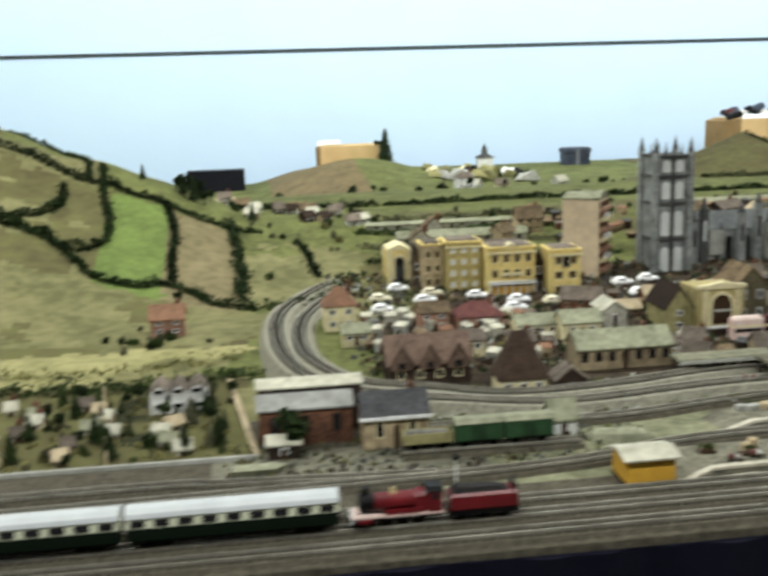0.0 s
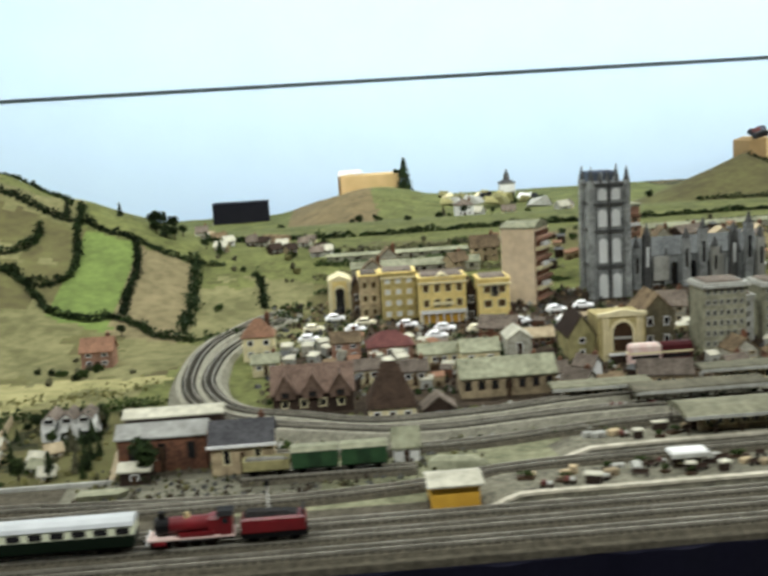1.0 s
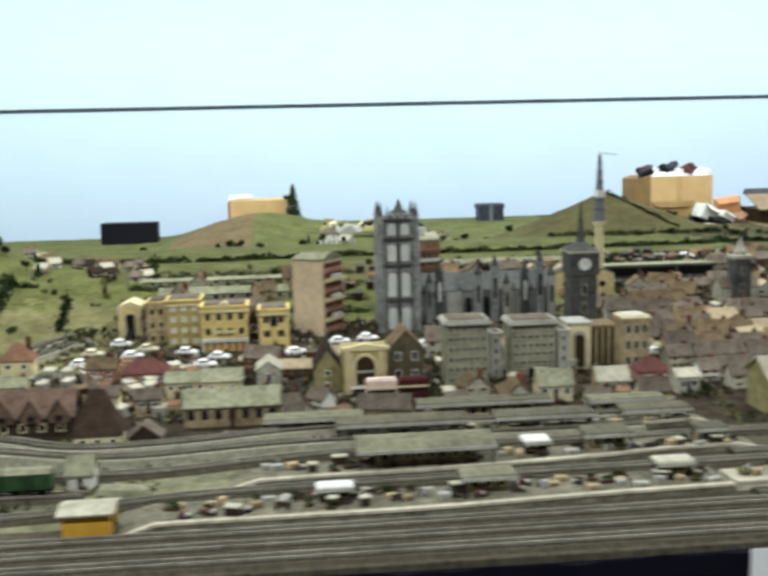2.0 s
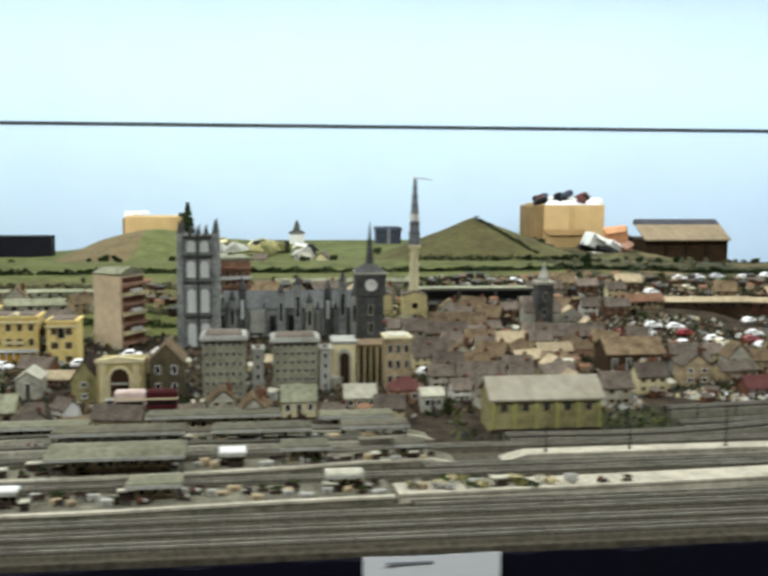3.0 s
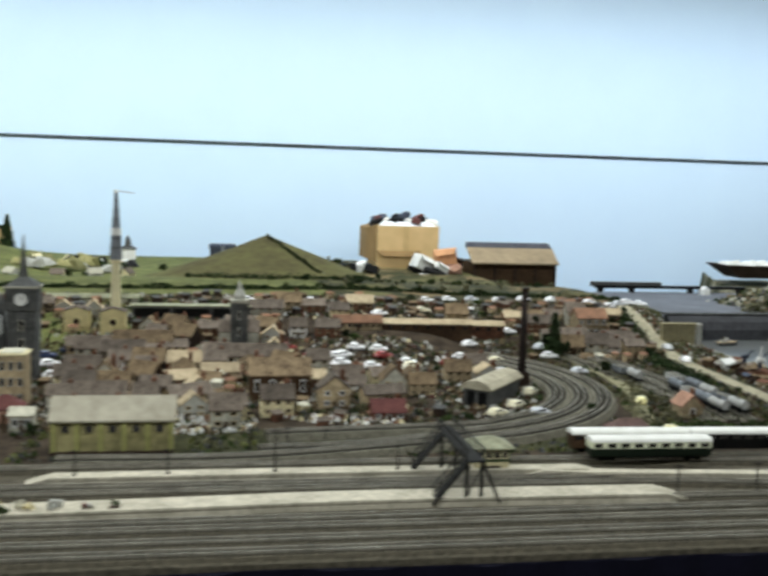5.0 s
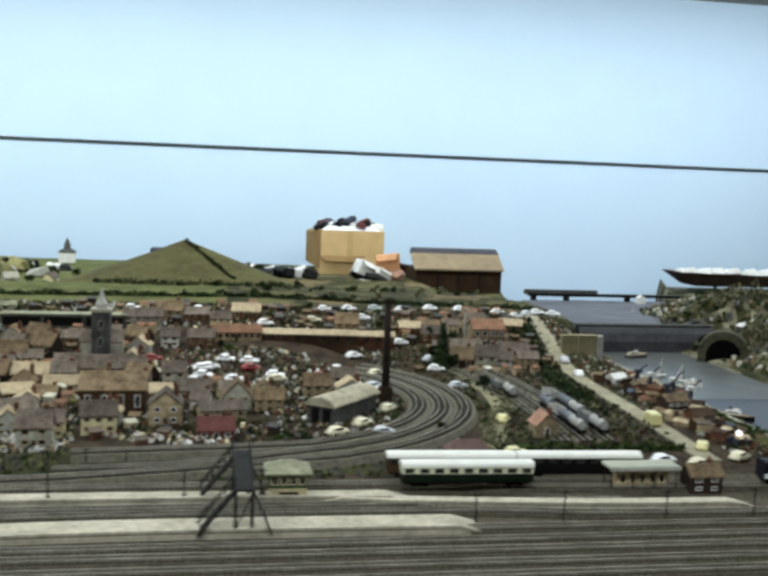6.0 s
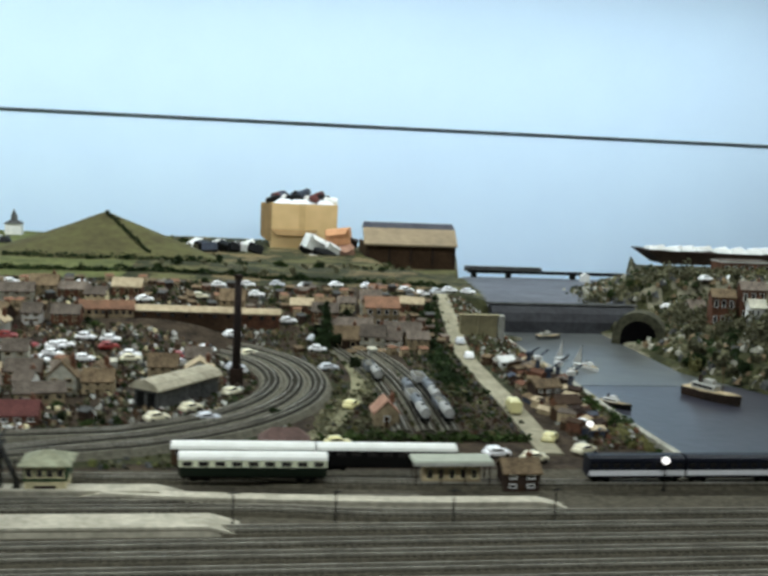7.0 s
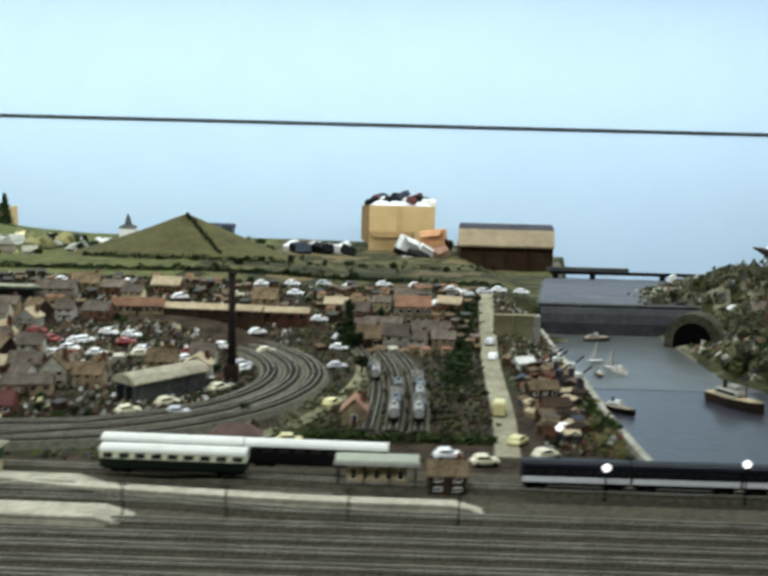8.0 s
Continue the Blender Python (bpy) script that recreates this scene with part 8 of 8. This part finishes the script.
# lichen clumps over the eastern bank
for i in range(230):
    y = frnd.uniform(2.62, 4.6)
    x = max(shore_east(y), estuary_east(y) if y > 3.85 else 0) + 0.04 + 0.8 * frnd.random() ** 1.6
    if math.hypot(x - 4.74, y - 3.50) > 0.12:
        bush(x, y, frnd.uniform(0.7, 1.7), frnd.choice((2, 2, 2, 3, 0, 2)), group="eastern bank bushes")
for i in range(70):
    y = frnd.uniform(4.4, 5.6)
    bush(estuary_east(y) + 0.06 + 0.9 * frnd.random(), y, frnd.uniform(0.6, 1.1), frnd.choice((0, 2, 2)), group="eastern bank bushes")
for group, kinds in JOINED.items():
    for k, places in kinds.items():
        base = [v.co.copy() for v in CLUMPS[k].vertices]
        faces = [tuple(p.vertices) for p in CLUMPS[k].polygons]
        g = Geo()
        for m in places:
            n = len(g.v)
            g.v += [tuple(m @ v) for v in base]
            g.f += [tuple(n + i for i in f) for f in faces]
        g.m = [0] * len(g.f)
        single("bushes", g, (LEAF, LEAF2, LEAF3, LEAF4, LEAF)[k], pose(0, 0, 0), BUSHNAMES[k].replace(" bush", "") + " bushes on the layout", "bushes", "lichen bushes", kind="stuff")


# ---- loose scatter: ground foam, rubble and litter between the buildings ----
def scatter(label, n, zone, mats, seed, size, skip=None):
    r = random.Random(seed)
    g = Geo()
    for _ in range(n):
        x, y = r.uniform(zone[0], zone[1]), r.uniform(zone[2], zone[3])
        if skip and skip(x, y):
            continue
        s, m, a = size * r.uniform(0.5, 1.4), r.randrange(len(mats)), r.uniform(0, 6.3)
        z = height(x, y)
        base = [(x + s * math.cos(a + k * 1.57) * r.uniform(0.7, 1.3), y + s * math.sin(a + k * 1.57) * r.uniform(0.7, 1.3)) for k in range(4)]
        g.loft([[(p, q, z - 0.003) for p, q in base], [(x + (p - x) * r.uniform(0.4, 0.9), y + (q - y) * r.uniform(0.4, 0.9), z + s * r.uniform(0.3, 1.5)) for p, q in base]], m)
    return single("ground_scatter", g, mats, pose(0, 0, 0), label, "scatter", kind="stuff")


# dark mix puts the shade between the buildings into the scatter's colours
GAPDARKS = [LEAF, SCRUB, DBRICK, DARKSTONE, LEAF, TOWN, LEAF3, WOOD, BROWNROOF, PALESTONE]
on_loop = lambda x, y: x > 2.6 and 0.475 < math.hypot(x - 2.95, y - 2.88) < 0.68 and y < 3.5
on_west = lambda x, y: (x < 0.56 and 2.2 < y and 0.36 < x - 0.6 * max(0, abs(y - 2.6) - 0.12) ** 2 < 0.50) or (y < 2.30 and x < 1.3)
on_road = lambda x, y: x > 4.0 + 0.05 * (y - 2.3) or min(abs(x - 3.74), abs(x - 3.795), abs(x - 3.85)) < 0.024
scatter("foam scatter and rubble, dark as the shaded gaps between the town houses", 9000, (2.08, 3.5, 2.38, 3.9), GAPDARKS, 1, 0.007, on_loop)
scatter("foam scatter and rubble, dark as the shaded gaps round the city", 6000, (0.56, 2.1, 2.36, 3.8), GAPDARKS, 2, 0.007, lambda x, y: on_west(x, y) or y > 3.22 and (x < 2.0))
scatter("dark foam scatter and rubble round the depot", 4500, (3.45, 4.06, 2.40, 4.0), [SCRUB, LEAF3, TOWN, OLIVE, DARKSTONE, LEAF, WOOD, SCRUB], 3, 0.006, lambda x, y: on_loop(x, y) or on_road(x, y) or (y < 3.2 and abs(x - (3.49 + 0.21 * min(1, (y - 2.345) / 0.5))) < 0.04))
scatter("grey rock rubble on the eastern bank", 3500, (4.75, 5.6, 2.7, 4.4), [LEAF3, STONE, DARKSTONE, LEAF, SCRUB, BROWNROOF], 4, 0.012, lambda x, y: x < shore_east(y) + 0.03)
scatter("weeds and litter on the quay", 1500, (4.11, 4.285, 2.3, 3.8), [SCRUB, WOOD, BRICK, PALESTONE, LEAF3, TOWN], 7, 0.006)

t = thing("van", pose(4.035, 2.60, height(4.035, 2.60) + 0.0045, 0, 0, 84), "pale yellow delivery van on the harbour road", "van")
part("body", Geo().bevbox(-0.034, 0.018, -0.014, 0.014, 0.005, 0.034, 0.004), CARPAINT[5], t)
part("cab", Geo().bevbox(0.018, 0.036, -0.0135, 0.0135, 0.005, 0.026, 0.005), CARPAINT[5], t)
part("windscreen", Geo().box(0.0355, 0.0368, -0.011, 0.011, 0.016, 0.022), GLASS, t)
for sx in (-0.02, 0.022):
    for sy in (-0.014, 0.014):
        part("wheel", Geo().tube_y(sx, 0.005, sy - 0.0015, sy + 0.0015, 0.005, 10), BLACK, t)
scatter("green weeds and grit beside the goods yard", 1100, (0.62, 1.25, 2.06, 2.26), [LEAF2, GRASS, LEAF3, SCRUB, OLIVE, PALESTONE], 9, 0.006)
scatter("weeds and grit along the yard tracks", 900, (2.1, 3.3, 2.17, 2.40), [LEAF2, GRASS, SCRUB, LEAF3, DARKSTONE], 10, 0.006, lambda x, y: abs(x - 2.3) < 0.15 and y > 2.18 or on_loop(x, y))
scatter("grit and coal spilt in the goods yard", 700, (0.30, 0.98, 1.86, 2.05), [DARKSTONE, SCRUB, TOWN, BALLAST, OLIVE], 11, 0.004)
for i in range(60):
    x, y = frnd.uniform(4.12, 4.28), frnd.uniform(2.32, 3.35)
    bush(x, y, frnd.uniform(0.3, 0.65), frnd.choice((2, 3, 2, 0)), group="quay bushes")
qe = random.Random(31)
for k in range(70):
    y = qe.uniform(2.26, 2.80)
    bush(4.205 + 0.07 * smoothstep(2.6, 2.85, y) + qe.uniform(0, 0.07), y, qe.uniform(0.3, 0.65), qe.choice((2, 3, 3, 1)), group="quay edge bushes")
house(4.155, 3.10, height(4.155, 3.10), 0.05, 0.035, 0.022, 0.012, WHITE, WHITE, "white boathouse at the harbour road", cols=2, floors=1, name="boathouse", chimney=False, group="quay buildings", rz=20)
house(4.150, 2.70, height(4.150, 2.70), 0.07, 0.05, 0.040, 0.014, DBRICK, BROWNROOF, "tall dark brown warehouse on the quay", cols=3, floors=2, name="warehouse", chimney=False, group="quay buildings", rz=12)
house(4.162, 2.57, height(4.162, 2.57), 0.06, 0.045, 0.030, 0.014, BRICK, WOOD, "red brown warehouse on the quay", cols=3, floors=2, name="warehouse", chimney=False, group="quay buildings", rz=8)
# pale litter, sheets and slabs in the open
scatter("pale scraps and rubble in front of the town houses", 420, (2.42, 2.95, 2.37, 2.50), [WHITE, CREAM, PALESTONE, TERRA, DBRICK, WHITE, TANWALL], 41, 0.008, on_loop)
scatter("pale scraps and rubble in the town yards", 900, (2.08, 3.4, 2.5, 3.6), [WHITE, CREAM, PALESTONE, TERRA, REDROOF, TANWALL], 42, 0.007, on_loop)
pr = random.Random(43)
for k in range(26):
    x = 1.95 + 0.29 * pr.random()
    single("rubble_heap", clump_geo(pr, 40, 0.016, 0.010, 0.006, 0.005, 0.004), pr.choice((PALEROOF, CREAM, LEAF4, LEAF2, PALESTONE)), pose(x, 1.822 + 0.045 * pr.random(), 0.909, 0, 0, pr.uniform(0, 180)), "pale yellow and green rubble heap on the platform", "rubble", "platform rubble")
for x, y, w in ((1.045, 1.766, 0.022), (1.10, 1.764, 0.018), (1.155, 1.765, 0.02)):
    single("slab", Geo().bevbox(-w, w, -0.005, 0.005, 0, 0.003, 0.001), CONCRETE, pose(x, y, 0.8945, 0, 0, 3), "pale concrete slab lying on the ballast", "slab", "loose slabs")
# brick houses above the eastern bank
for x, y, w, h, wall, roof, label in ((4.985, 3.40, 0.075, 0.105, BRICK, BROWNROOF, "red brick house above the harbour bank"), (5.075, 3.375, 0.08, 0.12, BRICK, SLATE, "tall red brick house above the harbour bank"), (5.165, 3.34, 0.075, 0.105, PINK, BROWNROOF, "pink brick house above the harbour bank"), (5.045, 3.285, 0.05, 0.075, WHITE, PALEROOF, "small white hut above the harbour bank")):
    house(x, y, height(x, y), w, 0.055, h, 0.022, wall, roof, label, rz=-12, cols=3, floors=2 if h > 0.03 else 1, group="bank houses")
